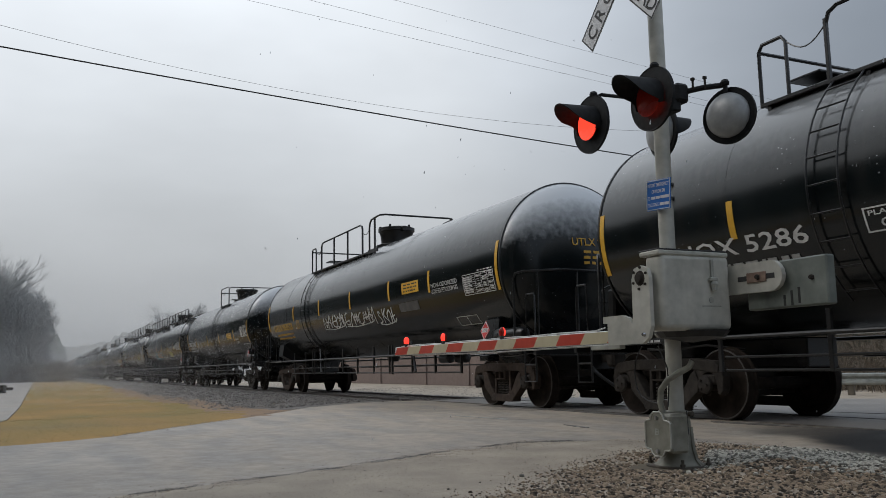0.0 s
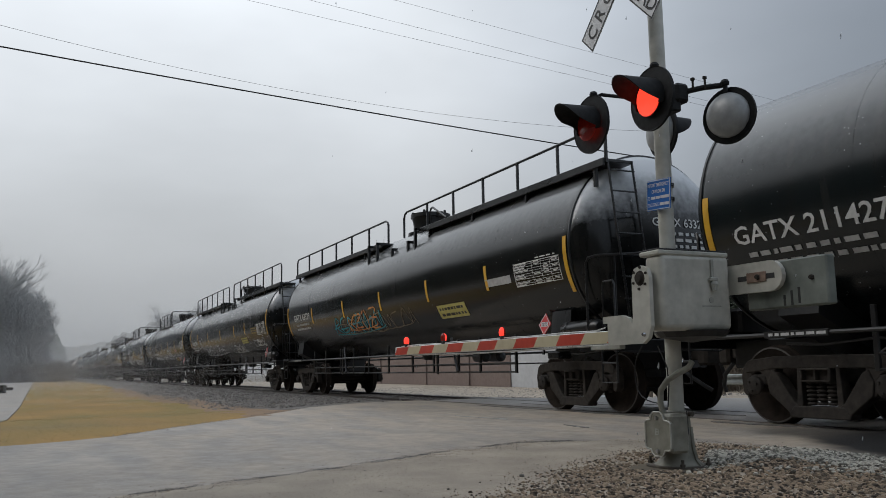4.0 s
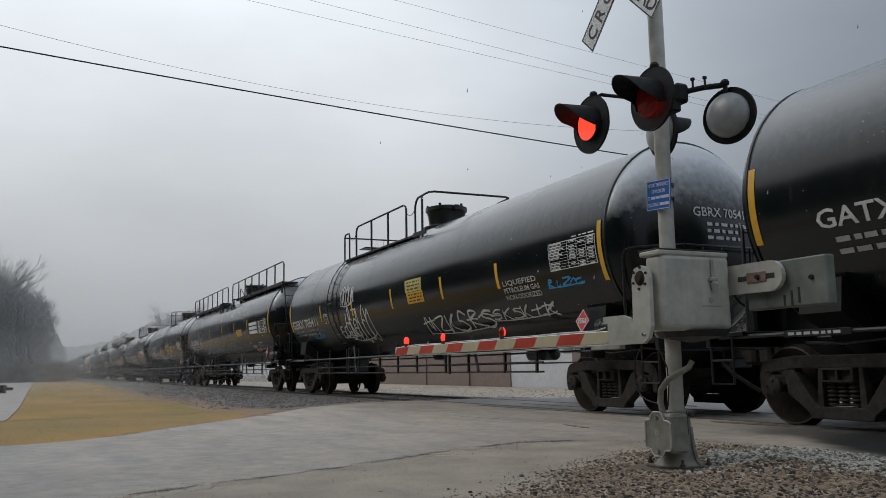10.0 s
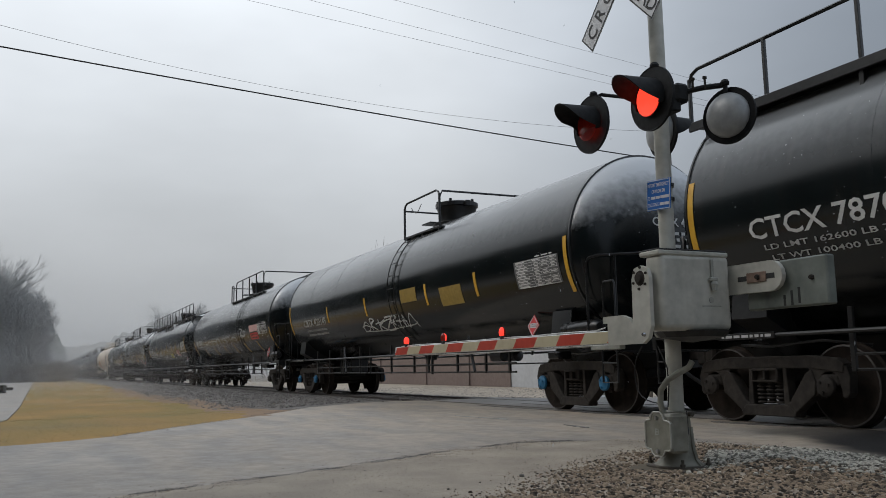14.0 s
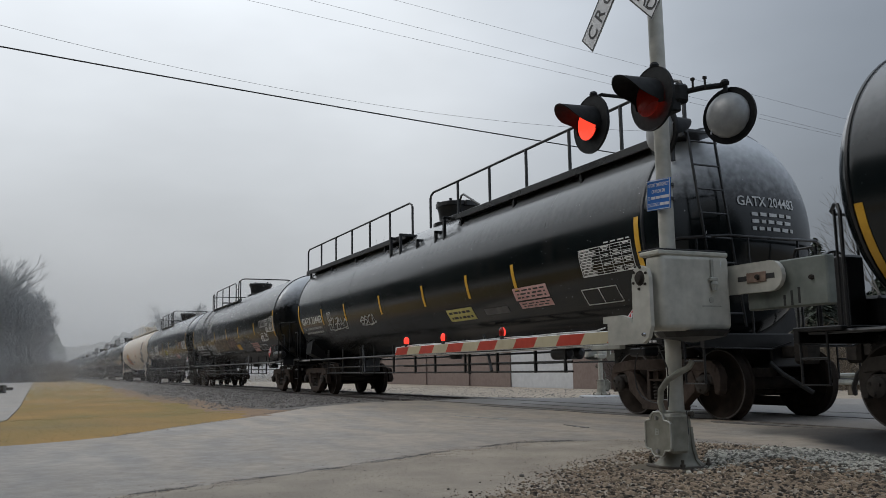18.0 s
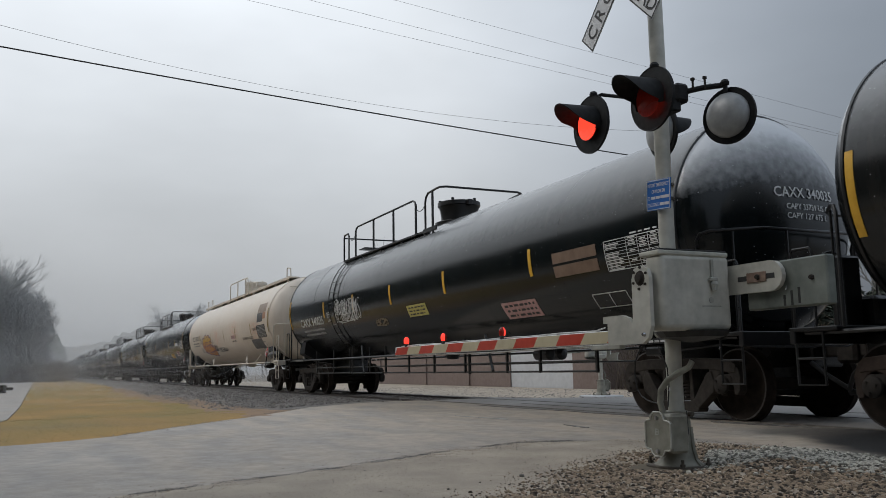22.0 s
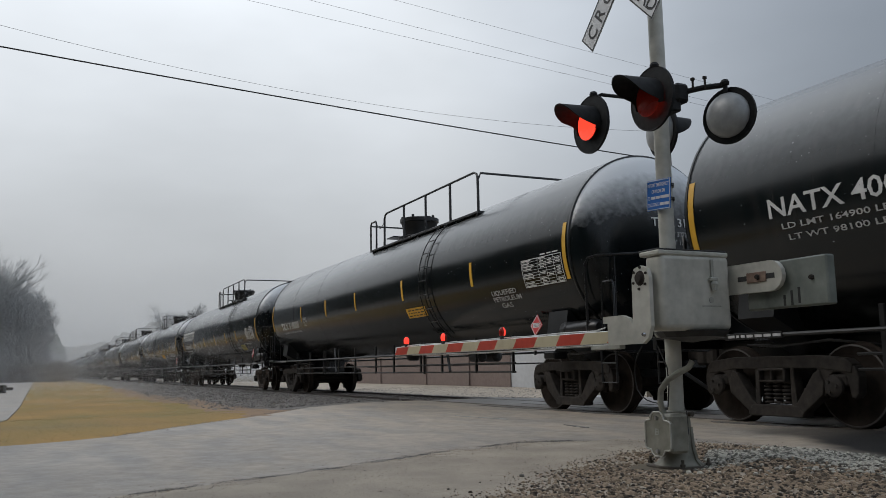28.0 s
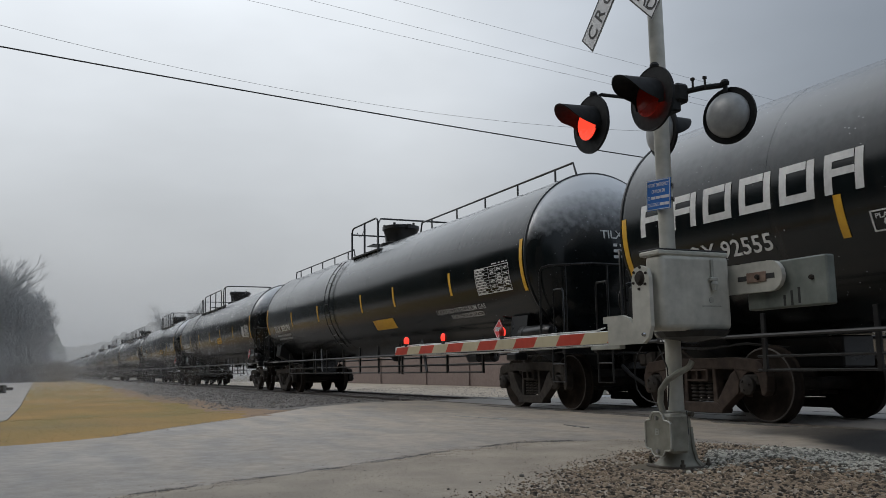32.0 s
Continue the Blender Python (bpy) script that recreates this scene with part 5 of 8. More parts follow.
def evergreen_meshes(seed, height):
    r = random.Random(seed)
    trunk = Shape().tube([(0, 0, -0.3), (0, 0, height * 0.95)], height * 0.016, 7, r1=0.02)
    crown = Shape()
    for i in range(1500):
        t = r.random() ** 0.8
        z = height * (0.08 + 0.92 * t)
        rad = height * 0.20 * (1 - t) ** 0.8 * r.uniform(0.35, 1.1) + 0.08
        a = r.uniform(0, 6.28)
        c = Vector((math.cos(a) * rad, math.sin(a) * rad, z - rad * 0.25))
        u = Vector((math.cos(a), math.sin(a), r.uniform(-0.6, 0.1))) * r.uniform(0.25, 0.6)
        w = Vector((-math.sin(a), math.cos(a), r.uniform(-0.4, 0.4))) * r.uniform(0.10, 0.24)
        crown.add([c - u * 0.5 - w, c - u * 0.5 + w, c + u * 0.6 + w * 0.4, c + u * 0.8 - w * 0.3], [(0, 1, 2, 3)])
    return trunk.mesh("trunk", BARK), crown.mesh("crown", NEEDLE)


def brush_mesh(seed):
    r = random.Random(seed)
    s = Shape()
    for i in range(150):
        a, l = r.uniform(0, 6.28), r.uniform(0.6, 2.0)
        b = Vector((r.gauss(0, 0.7), r.gauss(0, 0.7), -0.1))
        d = Vector((math.cos(a) * 0.45, math.sin(a) * 0.45, 1)).normalized()
        e = b + d * l
        s.tube([b, b.lerp(e, 0.5) + Vector((r.gauss(0, 0.06), r.gauss(0, 0.06), 0)), e], 0.012, 3, False, r1=0.004)
        for j in range(3):
            p = b.lerp(e, r.uniform(0.4, 0.95))
            q = p + Vector((r.gauss(0, 0.3), r.gauss(0, 0.3), r.uniform(0.1, 0.45)))
            s.tube([p, q], 0.007, 3, False, r1=0.003)
    return s.mesh("crown", BRUSH)


TREES = [bare_tree_meshes(s, h, w) for s, h, w in ((3, 13, 0.5), (5, 15, 0.42), (8, 12, 0.58), (13, 16, 0.48))]
FIRS = [evergreen_meshes(s, h) for s, h in ((21, 10), (22, 12), (23, 8))]
HAZED_TREES = [bare_tree_meshes(s, h, w, 5, HAZED_BARK, HAZED_TWIG) for s, h, w in ((4, 13, 0.5), (6, 15, 0.42), (14, 14, 0.55))]
BUSHES = [brush_mesh(s) for s in (31, 32, 33)]


def plant(kind, x, y, size, label, name, category, group):
    r = random.Random(int(x * 31 + y * 17))
    ob = base(name, label, category, (x, y, level(x, y)), group, r.uniform(0, 360))
    ob.scale = (size, size, size * r.uniform(0.92, 1.08))
    if isinstance(kind, tuple):
        placed("trunk", kind[0], ob)
        placed("crown", kind[1], ob)
    else:
        placed("crown", kind, ob)
    return ob


rt = random.Random(77)
def rise_of_wood(slope):
    """Height of the wood per metre from the viewpoint, by bearing, shaped to fit the view."""
    for s0, h0, s1, h1 in ((-9.0, 0.115, -0.026, 0.124), (-0.026, 0.124, 0.005, 0.092), (0.005, 0.092, 0.015, 0.060), (0.015, 0.060, 0.0262, 0.030)):
        if slope < s1:
            return h0 + (h1 - h0) * (slope - s0) / (s1 - s0)
    return 0.028


def thicket_mesh(seed):
    """A dense round-topped mass of fine twigs."""
    r = random.Random(seed)
    s = Shape()
    for i in range(5000):
        a, u = r.uniform(0, 6.28), r.random() ** 0.5
        z = r.random()
        rad = 0.30 * u * (1 - z ** 3) ** 0.5 + 0.02
        p = Vector((math.cos(a) * rad, math.sin(a) * rad, z * r.uniform(0.85, 1.05)))
        d = Vector((r.gauss(0, 1), r.gauss(0, 1), r.uniform(0.5, 2.0))).normalized()
        w = d.orthogonal().normalized()
        w.rotate(Matrix.Rotation(r.uniform(0, 6.28), 3, d))
        n = r.uniform(0.007, 0.022)
        s.add([p - w * n * 0.22, p + w * n * 0.22, p + d * n * 1.4 + w * n * 0.1], [(0, 1, 2)])
    return Shape().tube([(0, 0, -0.02), (0, 0, 0.7)], 0.012, 6, r1=0.004).mesh("trunk", HAZED_BARK), s.mesh("crown", HAZED_TWIG)


THICKETS = [thicket_mesh(s) for s in (51, 52, 53)]
for i in range(170):
    # the wood beside the lane, far up the line
    x = -142 - rt.random() * 70
    slope = rt.uniform(-0.075, 0.012) if i % 3 else rt.uniform(-0.01, 0.020 if i % 5 < 2 else 0.013)
    tall = -x * rise_of_wood(slope) * rt.uniform(0.72, 1.0)
    y = -8.92 - x * slope - tall * 0.30
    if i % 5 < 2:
        plant(THICKETS[i % 3], x, y, tall * 0.93, "dense tree, paled for haze, in the wood beside the lane", "hazed_tree", "tree", "wood beside the lane")
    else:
        plant(HAZED_TREES[i % 3], x, y, tall / 11.0, "bare winter tree, paled for haze, in the wood beside the lane", "bare_tree", "tree", "wood beside the lane")
for i in range(44):
    x = -138 - rt.random() * 60
    plant(BUSHES[i % 3], x, -8.92 - x * rt.uniform(-0.06, 0.022), rt.uniform(1.4, 2.6), "grey-brown leafless brush at the edge of the wood", "bush", "bush", "brush beside the lane")
for i in range(14):
    # trees that stand above the cars beyond the railway
    x = -150 - rt.random() * 50
    slope = rt.uniform(0.135, 0.20)
    plant(HAZED_TREES[i % 3], x, -8.92 - x * slope, -x * 0.078 * rt.uniform(0.75, 1.0) / 11.0, "bare tree, paled for haze, beyond the railway", "bare_tree", "tree", "misty trees beyond the railway")
for i in range(34):
    # thicket beyond the guard rail
    x, y = (rt.uniform(-30, -15), rt.uniform(14, 34)) if i % 3 else (rt.uniform(-70, -32), rt.uniform(23, 38))
    plant(TREES[i % 4], x, y, rt.uniform(0.22, 0.40), "bare winter tree in the thicket behind the guard rail", "bare_tree", "tree", "thicket behind the guard rail")
for i in range(46):
    x = rt.uniform(-30.5, -8)
    y = max(12.9, 8.6 + (x + 30) * 0.0) + rt.random() * 7
    plant(BUSHES[i % 3], x, y, rt.uniform(0.7, 1.4), "dry brown leafless brush behind the guard rail", "bush", "bush", "brush behind the guard rail")
for i in range(80):
    plant(FIRS[i % 3], rt.uniform(-38, -19), rt.uniform(19, 29), rt.uniform(0.38, 0.52), "dark green conifer behind the guard rail", "evergreen_tree", "tree", "conifers behind the guard rail")
for i in range(110):
    # unseen wood across the lane, behind the viewpoint, added for dark tank reflections
    x, y = -190 + (i // 2) * 4.4 + rt.uniform(-1.6, 1.6), -31 - (i % 2) * 4 - rt.random() * 3
    if i % 7 == 0:
        plant(TREES[i % 4], x, y, rt.uniform(0.9, 1.2), "unseen bare winter tree south of the lane, added for reflections", "bare_tree", "tree", "wood south of the lane")
    else:
        plant(FIRS[i % 3], x, y, (1.9, 1.6, 2.4)[i % 3] * rt.uniform(0.92, 1.08), "unseen dark evergreen south of the lane, added for reflections", "evergreen_tree", "tree", "wood south of the lane")
# unseen evergreens, added to darken the tank reflections at the right
for x, y, k in ((-15, -22, 1.7), (-11.5, -20.5, 1.9), (-8.4, -21.5, 1.6), (-5.2, -20, 1.8), (-2, -21.5, 2.0), (1.5, -20.5, 1.7), (5, -22, 1.9)):
    plant(FIRS[int(x) % 3], x, y, k * (1.0, 0.85, 1.25)[int(x) % 3], "unseen evergreen added to darken the reflections in the tanks", "evergreen_tree", "tree", "evergreens beside the road")
for i in range(26):
    x, y = -300 + i * 9 + rt.uniform(-3, 3), 24 + rt.random() * 22
    plant(TREES[i % 4], x, y, rt.uniform(0.8, 1.15), "bare winter tree north of the railway", "bare_tree", "tree", "trees north of the railway")

# distant ridge colour: haze is painted in and glows by itself
HAZE = bpy.data.materials.new("glowing_haze_paint")
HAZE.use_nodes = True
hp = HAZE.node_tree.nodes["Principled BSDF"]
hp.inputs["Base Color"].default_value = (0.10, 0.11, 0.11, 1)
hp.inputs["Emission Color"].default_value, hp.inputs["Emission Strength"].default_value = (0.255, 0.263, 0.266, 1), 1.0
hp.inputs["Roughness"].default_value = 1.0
ridge, rr = Shape(), random.Random(5)
CREST = ((-0.6, 0.03), (0.020, 0.030), (0.027, 0.031), (0.055, 0.036), (0.062, 0.042), (0.075, 0.046), (0.090, 0.051), (0.103, 0.058), (0.119, 0.060), (0.135, 0.059), (0.155, 0.064), (0.19, 0.064), (0.35, 0.055), (0.8, 0.05), (9.0, 0.045))


def crest(slope):
    for (s0, h0), (s1, h1) in zip(CREST, CREST[1:]):
        if slope < s1:
            return h0 + (h1 - h0) * smooth01((slope - s0) / (s1 - s0))
    return 0.05


prev = None
for i in range(900):
    a = radians(100 + i * 0.13)
    ca, sa = math.cos(a), math.sin(a)
    slope = -sa / ca if ca < -0.05 else 9.0
    d = 760
    top = crest(max(-0.6, slope)) * d * max(0.3, -ca) + 2.2 * noise.noise(Vector((i * 0.35, 0, 0))) + rr.uniform(-0.7, 0.7)
    cur = (Vector((d * ca, d * sa, -4)), Vector((d * ca, d * sa, max(6, top))), Vector(((d + 60) * ca, (d + 60) * sa, -4)))
    if prev:
        ridge.add([*prev, *cur], [(0, 3, 4, 1), (1, 4, 5, 2)])
    prev = cur
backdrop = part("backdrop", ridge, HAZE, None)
tagged(backdrop, "wooded ridge far along the line, haze painted in as a pale glow", "backdrop", kind="structure")

# darker copy for the far wood, its mist painted in as emission
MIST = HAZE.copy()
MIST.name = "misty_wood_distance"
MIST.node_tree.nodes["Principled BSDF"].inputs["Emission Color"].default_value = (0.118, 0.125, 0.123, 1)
veil, prev = Shape(), None
for i in range(420):
    slope = -0.35 + i * 0.0009
    if slope > 0.0262:
        break
    d = 430.0
    top = d * rise_of_wood(slope) * (0.80 + 0.10 * noise.noise(Vector((i * 0.09, 4, 0))) + 0.07 * noise.noise(Vector((i * 0.5, 9, 0)))) + rr.uniform(-0.8, 0.8)
    cur = (Vector((-d, -8.92 + d * slope, -4)), Vector((-d, -8.92 + d * slope, top)), Vector((-d - 30, -8.92 + d * slope, -4)))
    if prev:
        veil.add([*prev, *cur], [(0, 3, 4, 1), (1, 4, 5, 2)])
    prev = cur
tagged(part("backdrop_wood", veil, MIST, None), "grey woodland far along the lane, mist painted in as a glow", "backdrop", kind="structure")

# ---- mist and sleet in the air ----
HAZE_SPECK = material("haze_specks", (0.80, 0.80, 0.80), (0.88, 0.88, 0.88), 0.9, grain=2, blotch=0.05, bump=0.0, shine=0.1)
PELLET = material("wet_sleet_pellets", (0.62, 0.64, 0.66), (0.78, 0.80, 0.82), 0.5, grain=30, bump=0.0)
# wet ice lets the light through
ice = PELLET.node_tree.nodes["Principled BSDF"]
ice.inputs["Transmission Weight"].default_value, ice.inputs["IOR"].default_value = 0.75, 1.31


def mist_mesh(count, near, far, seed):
    """Pale specks in a wedge from the viewpoint, sized up with distance to read as haze."""
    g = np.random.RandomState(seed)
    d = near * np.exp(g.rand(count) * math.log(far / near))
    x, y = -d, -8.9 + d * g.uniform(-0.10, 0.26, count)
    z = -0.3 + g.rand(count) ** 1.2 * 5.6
    # speck size grows with distance, so all look equally small from the camera
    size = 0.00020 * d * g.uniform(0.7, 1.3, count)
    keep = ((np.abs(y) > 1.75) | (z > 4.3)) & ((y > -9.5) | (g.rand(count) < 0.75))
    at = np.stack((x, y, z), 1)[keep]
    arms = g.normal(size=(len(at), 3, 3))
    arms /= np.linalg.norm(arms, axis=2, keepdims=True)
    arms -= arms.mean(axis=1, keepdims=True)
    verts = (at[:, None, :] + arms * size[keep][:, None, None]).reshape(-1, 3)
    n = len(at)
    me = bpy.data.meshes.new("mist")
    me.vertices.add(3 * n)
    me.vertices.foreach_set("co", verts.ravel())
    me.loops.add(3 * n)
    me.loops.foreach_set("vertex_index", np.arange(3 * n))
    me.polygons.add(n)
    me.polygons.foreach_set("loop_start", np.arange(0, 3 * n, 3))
    me.materials.append(HAZE_SPECK)
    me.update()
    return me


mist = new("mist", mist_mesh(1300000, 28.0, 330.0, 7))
tagged(mist, "thin grey mist of pale specks, sized up away from the viewpoint", "mist", kind="stuff")
FALL = 5.5
sleet_shape, rz_ = Shape(), random.Random(17)
for i in range(2600):
    # sleet that comes down between the road and the train
    sx, sy, sz = rz_.uniform(-13, 0.5), rz_.uniform(-6.6, -1.8), rz_.uniform(-2, FALL * 32 + 9)
    q = rz_.uniform(0.0035, 0.0075)
    sleet_shape.add([(sx + q, sy, sz), (sx - q, sy, sz), (sx, sy + q, sz), (sx, sy - q, sz), (sx + q, sy, sz + 3.5 * q), (sx, sy, sz - 1.6 * q)], [(0, 2, 4), (2, 1, 4), (1, 3, 4), (3, 0, 4), (2, 0, 5), (1, 2, 5), (3, 1, 5), (0, 3, 5)])
sleet = tagged(quick("sleet", sleet_shape, PELLET), "falling wet sleet pellets in the air", "sleet", kind="stuff")

# tie-like blocks added as stand-in for an unclear dark shape at the lane's edge
rd = random.Random(61)
for k in range(7):
    at = pose(-58.0 + rd.uniform(-0.8, 0.8), -11.35 + rd.uniform(-0.55, 0.55), level(-58, -11) + 0.10 + 0.15 * (k // 3), 0, rd.uniform(-3, 3), 62 + rd.uniform(-28, 28))
    tagged(part("old_tie", Shape().soft_box(-0.55, 0.55, -0.12, 0.12, -0.09, 0.09, 0.02), TIE, None, m=at), "dark tie-like block, stand-in for an unclear low dark shape beside the lane", "railway tie", "dumped ties")

# ---- the train ----
R, ZC = 1.55, 2.60
CACHE = {}


def cached(key, builder):
    if key not in CACHE:
        CACHE[key] = builder()
    return CACHE[key]


def wrap(x, a, lift=0.006):
    """A point on the near side of the shell: x along the car, a metres of girth above the middle."""
    t = a / R
    return (x, -(R + lift) * math.cos(t), ZC + (R + lift) * math.sin(t))


def decal(s, x0, x1, a0, a1, lean=0.0, lift=0.006, slot=0):
    """A patch that hugs the shell."""
    n = max(1, int(abs(a1 - a0) / 0.07))
    vs = []
    for i in range(n + 1):
        a = a0 + (a1 - a0) * i / n
        sh = lean * (a - a0)
        vs += [wrap(x0 + sh, a, lift), wrap(x1 + sh, a, lift)]
    return s.add(vs, [(2 * i, 2 * i + 1, 2 * i + 3, 2 * i + 2) for i in range(n)], slot)


def words_on(s, words, x0, x1, a0, height, slot=0, lift=0.007):
    vs, fs = lettering(words, height)
    k = (x1 - x0) / max(0.01, max(u for u, _ in vs))
    s.add([wrap(x0 + u * k, a0 + v, lift) for u, v in vs], fs, slot)


def bars_on(s, x0, x1, a0, a1, rows, seed, slot=0):
    """Rows of unreadable small print as plain bars."""
    r = random.Random(seed)
    h = (a1 - a0) / rows
    for i in range(rows):
        x = x0 + r.uniform(0, 0.04)
        while x < x1 - 0.03:
            w = min(r.uniform(0.05, 0.20), x1 - x)
            decal(s, x, x + w, a1 - (i + 0.74) * h, a1 - (i + 0.30) * h, 0, 0.0075, slot)
            x += w + r.uniform(0.03, 0.07)


def ribbon(s, pts, width):
    """A sprayed line through points on the shell, with mitred joints."""
    rim = []
    for i, (x, a) in enumerate(pts):
        (xp, ap), (xn, an) = pts[max(0, i - 1)], pts[min(len(pts) - 1, i + 1)]
        d = math.hypot(xn - xp, an - ap) or 1e-6
        nx, na = -(an - ap) / d * width, (xn - xp) / d * width
        rim += [wrap(x - nx, a - na, 0.008), wrap(x + nx, a + na, 0.008)]
    s.add(rim, [(2 * i, 2 * i + 1, 2 * i + 3, 2 * i + 2) for i in range(len(pts) - 1)])


STROKES = (((0, 0), (0.1, 1), (0.5, 0.2), (0.55, 1), (0.9, 0)), ((0.5, 0.95), (0.1, 0.8), (0, 0.4), (0.2, 0), (0.7, 0.1), (0.8, 0.4)), ((0.7, 0.9), (0.3, 1), (0.1, 0.7), (0.5, 0.5), (0.7, 0.2), (0.3, 0), (0, 0.15)), ((0, 0), (0.4, 1), (0.75, 0)),
           ((0, 1), (0.8, 0.95), (0.1, 0.05), (0.9, 0)), ((0.1, 0), (0.1, 1), (0.6, 0.85), (0.15, 0.5), (0.8, 0)), ((0.5, 1), (0.05, 0.6), (0.2, 0.05), (0.7, 0.1), (0.8, 0.6), (0.5, 1)), ((0.1, 1), (0.12, 0), (0.2, 0.5), (0.7, 1), (0.3, 0.5), (0.9, 0)), ((0.3, 1), (0.3, 0), (0.75, 0.1)))


def tag(s, x0, x1, a0, a1, seed, width=0.022, loops=5):
    """A spray-painted scribble: quick overlapping up-and-down strokes with hooks, and a flourish under them."""
    r = random.Random(seed)
    w, h = x1 - x0, a1 - a0
    cell = w / loops

    def stroke(knots, wide):
        pts = []
        for i in range(len(knots) - 1):
            p0, p1, p2, p3 = knots[max(0, i - 1)], knots[i], knots[i + 1], knots[min(len(knots) - 1, i + 2)]
            for q in range(5):
                t = q / 5
                pts.append(tuple(0.5 * (2 * p1[c] + (p2[c] - p0[c]) * t + (2 * p0[c] - 5 * p1[c] + 4 * p2[c] - p3[c]) * t * t + (3 * p1[c] - p0[c] - 3 * p2[c] + p3[c]) * t ** 3) for c in (0, 1)))
        pts.append(knots[-1])
        ribbon(s, pts, wide)

    for k in range(loops):
        l, lean = x0 + k * cell, r.uniform(0.05, 0.35) * cell
        grow, drop = r.uniform(0.75, 1.0), r.uniform(0.0, 0.18)
        wide = cell * r.uniform(0.95, 1.45)
        knots = [(l + wide * (u + r.gauss(0, 0.05)) + lean * v, min(a1, max(a0, a0 + h * (drop + (grow - drop) * v + r.gauss(0, 0.04))))) for u, v in r.choice(STROKES)]
        stroke(knots, width * r.uniform(0.75, 1.1))
        if r.random() < 0.5:
            m = a0 + h * r.uniform(0.35, 0.65)
            stroke([(l - 0.1 * cell, m), (l + 0.45 * cell, m + h * r.uniform(0.0, 0.15)), (l + cell * r.uniform(0.8, 1.2), m + h * r.uniform(-0.1, 0.15))], width * 0.8)
    stroke([(x0, a0 + 0.10 * h), (x0 + 0.4 * w, a0 + 0.02 * h), (x1 - 0.1 * w, a0 + 0.14 * h), (x1, a0 + 0.30 * h)], width * 0.6)


def band(s, rows, grow, lift):
    """A sprayed patch given as stations (x, low, high) along the shell."""
    vs, n = [], 6
    for i, (x, lo, hi) in enumerate(rows):
        x += -grow if i == 0 else grow if i == len(rows) - 1 else 0
        vs += [wrap(x, lo - grow + (hi - lo + 2 * grow) * j / n, lift) for j in range(n + 1)]
    s.add(vs, [(i * (n + 1) + j, (i + 1) * (n + 1) + j, (i + 1) * (n + 1) + j + 1, i * (n + 1) + j + 1) for i in range(len(rows) - 1) for j in range(n)])


def arches(s, x0, x1, a0, a1, count, seed, width=0.015):
    """A row of nested sprayed arches with small rings under them."""
    r = random.Random(seed)
    w, h = (x1 - x0) / count, a1 - a0
    for k in range(count):
        c = x0 + (k + 0.5) * w
        for f in (1.0, 0.72):
            tall = h * r.uniform(0.85, 1.0) * f
            ribbon(s, [(c - 0.55 * w * f * math.cos(t) + 0.1 * w * math.sin(t), a0 + tall * math.sin(t) ** 0.8) for t in [math.pi * (0.02 + 0.96 * i / 14) for i in range(15)]], width)
        q = r.uniform(0.10, 0.16) * w
        ribbon(s, [(c + q * math.cos(t), a0 + 0.28 * h + q * math.sin(t)) for t in [i * math.pi / 6 for i in range(13)]], width)
        ribbon(s, [(c + 0.4 * w, a0 + 0.5 * h), (c + 0.5 * w, a0 + 0.2 * h), (c + 0.44 * w, a0 - 0.15 * h)], width)


def outline_letters(s, x0, x1, a0, a1, count, seed):
    """Large hollow spray-painted letters, no real words."""
    r = random.Random(seed)
    w, h = (x1 - x0) / count, a1 - a0
    for k in range(count):
        l, lean = x0 + k * w, r.uniform(-0.15, 0.2) * w
        t, b = a1 - r.uniform(0, 0.12) * h, a0 + r.uniform(0, 0.15) * h
        shape = [(0.04, b), (0.08 + r.uniform(0, 0.06), b + 0.75 * h), (0.18, t - 0.05 * h), (0.45, t), (0.74, t - 0.05 * h), (0.84, b + 0.7 * h), (0.92, b)]
        if k % 3 != 1:
            shape += [(0.68, b + 0.02 * h), (0.60, b + 0.38 * h), (0.40, b + 0.40 * h), (0.32, b + 0.03 * h), (0.04, b)]
        else:
            shape += [(0.70, b - 0.04 * h), (0.64, b + 0.30 * h), (0.30, b + 0.22 * h)]
        pts = []
        for (ua, va), (ub, vb) in zip(shape, shape[1:]):
            for i in range(4):
                f = i / 4
                pts.append((l + (ua + (ub - ua) * f) * w + lean * (va + (vb - va) * f - a0) / h, va + (vb - va) * f))
        ribbon(s, pts, 0.015)


def tank_shell(half, paint):
    prof = []
    for i in range(13):
        t = math.pi / 2 * i / 12
        prof.append((-half - 0.72 * math.cos(t), max(0.01, R * math.sin(t))))
    for i in range(13):
        t = math.pi / 2 * (1 - i / 12)
        prof.append((half + 0.72 * math.cos(t), max(0.01, R * math.sin(t))))
    return Shape().lathe(prof, "x", (0, 0, ZC), 72).mesh("tank", paint, True)


def wheel_mesh():
    s = Shape()
    s.lathe([(-0.86, 0.08), (-0.85, 0.14), (-0.79, 0.15), (-0.765, 0.22), (-0.775, 0.35), (-0.81, 0.40), (-0.825, 0.44), (-0.82, 0.455), (-0.715, 0.459), (-0.70, 0.485), (-0.685, 0.487), (-0.675, 0.46), (-0.68, 0.40), (-0.73, 0.35), (-0.74, 0.20), (-0.70, 0.15), (-0.68, 0.09)], "y", (0, 0, 0), 40)
    s.lathe([(-0.8270, 0.434), (-0.8285, 0.443), (-0.8245, 0.4545)], "y", (0, 0, 0), 40, 1)
    del s.f[-2:], s.m[-2:]
    return s.mesh("wheel", [WHEEL, WORN_RIM], True)


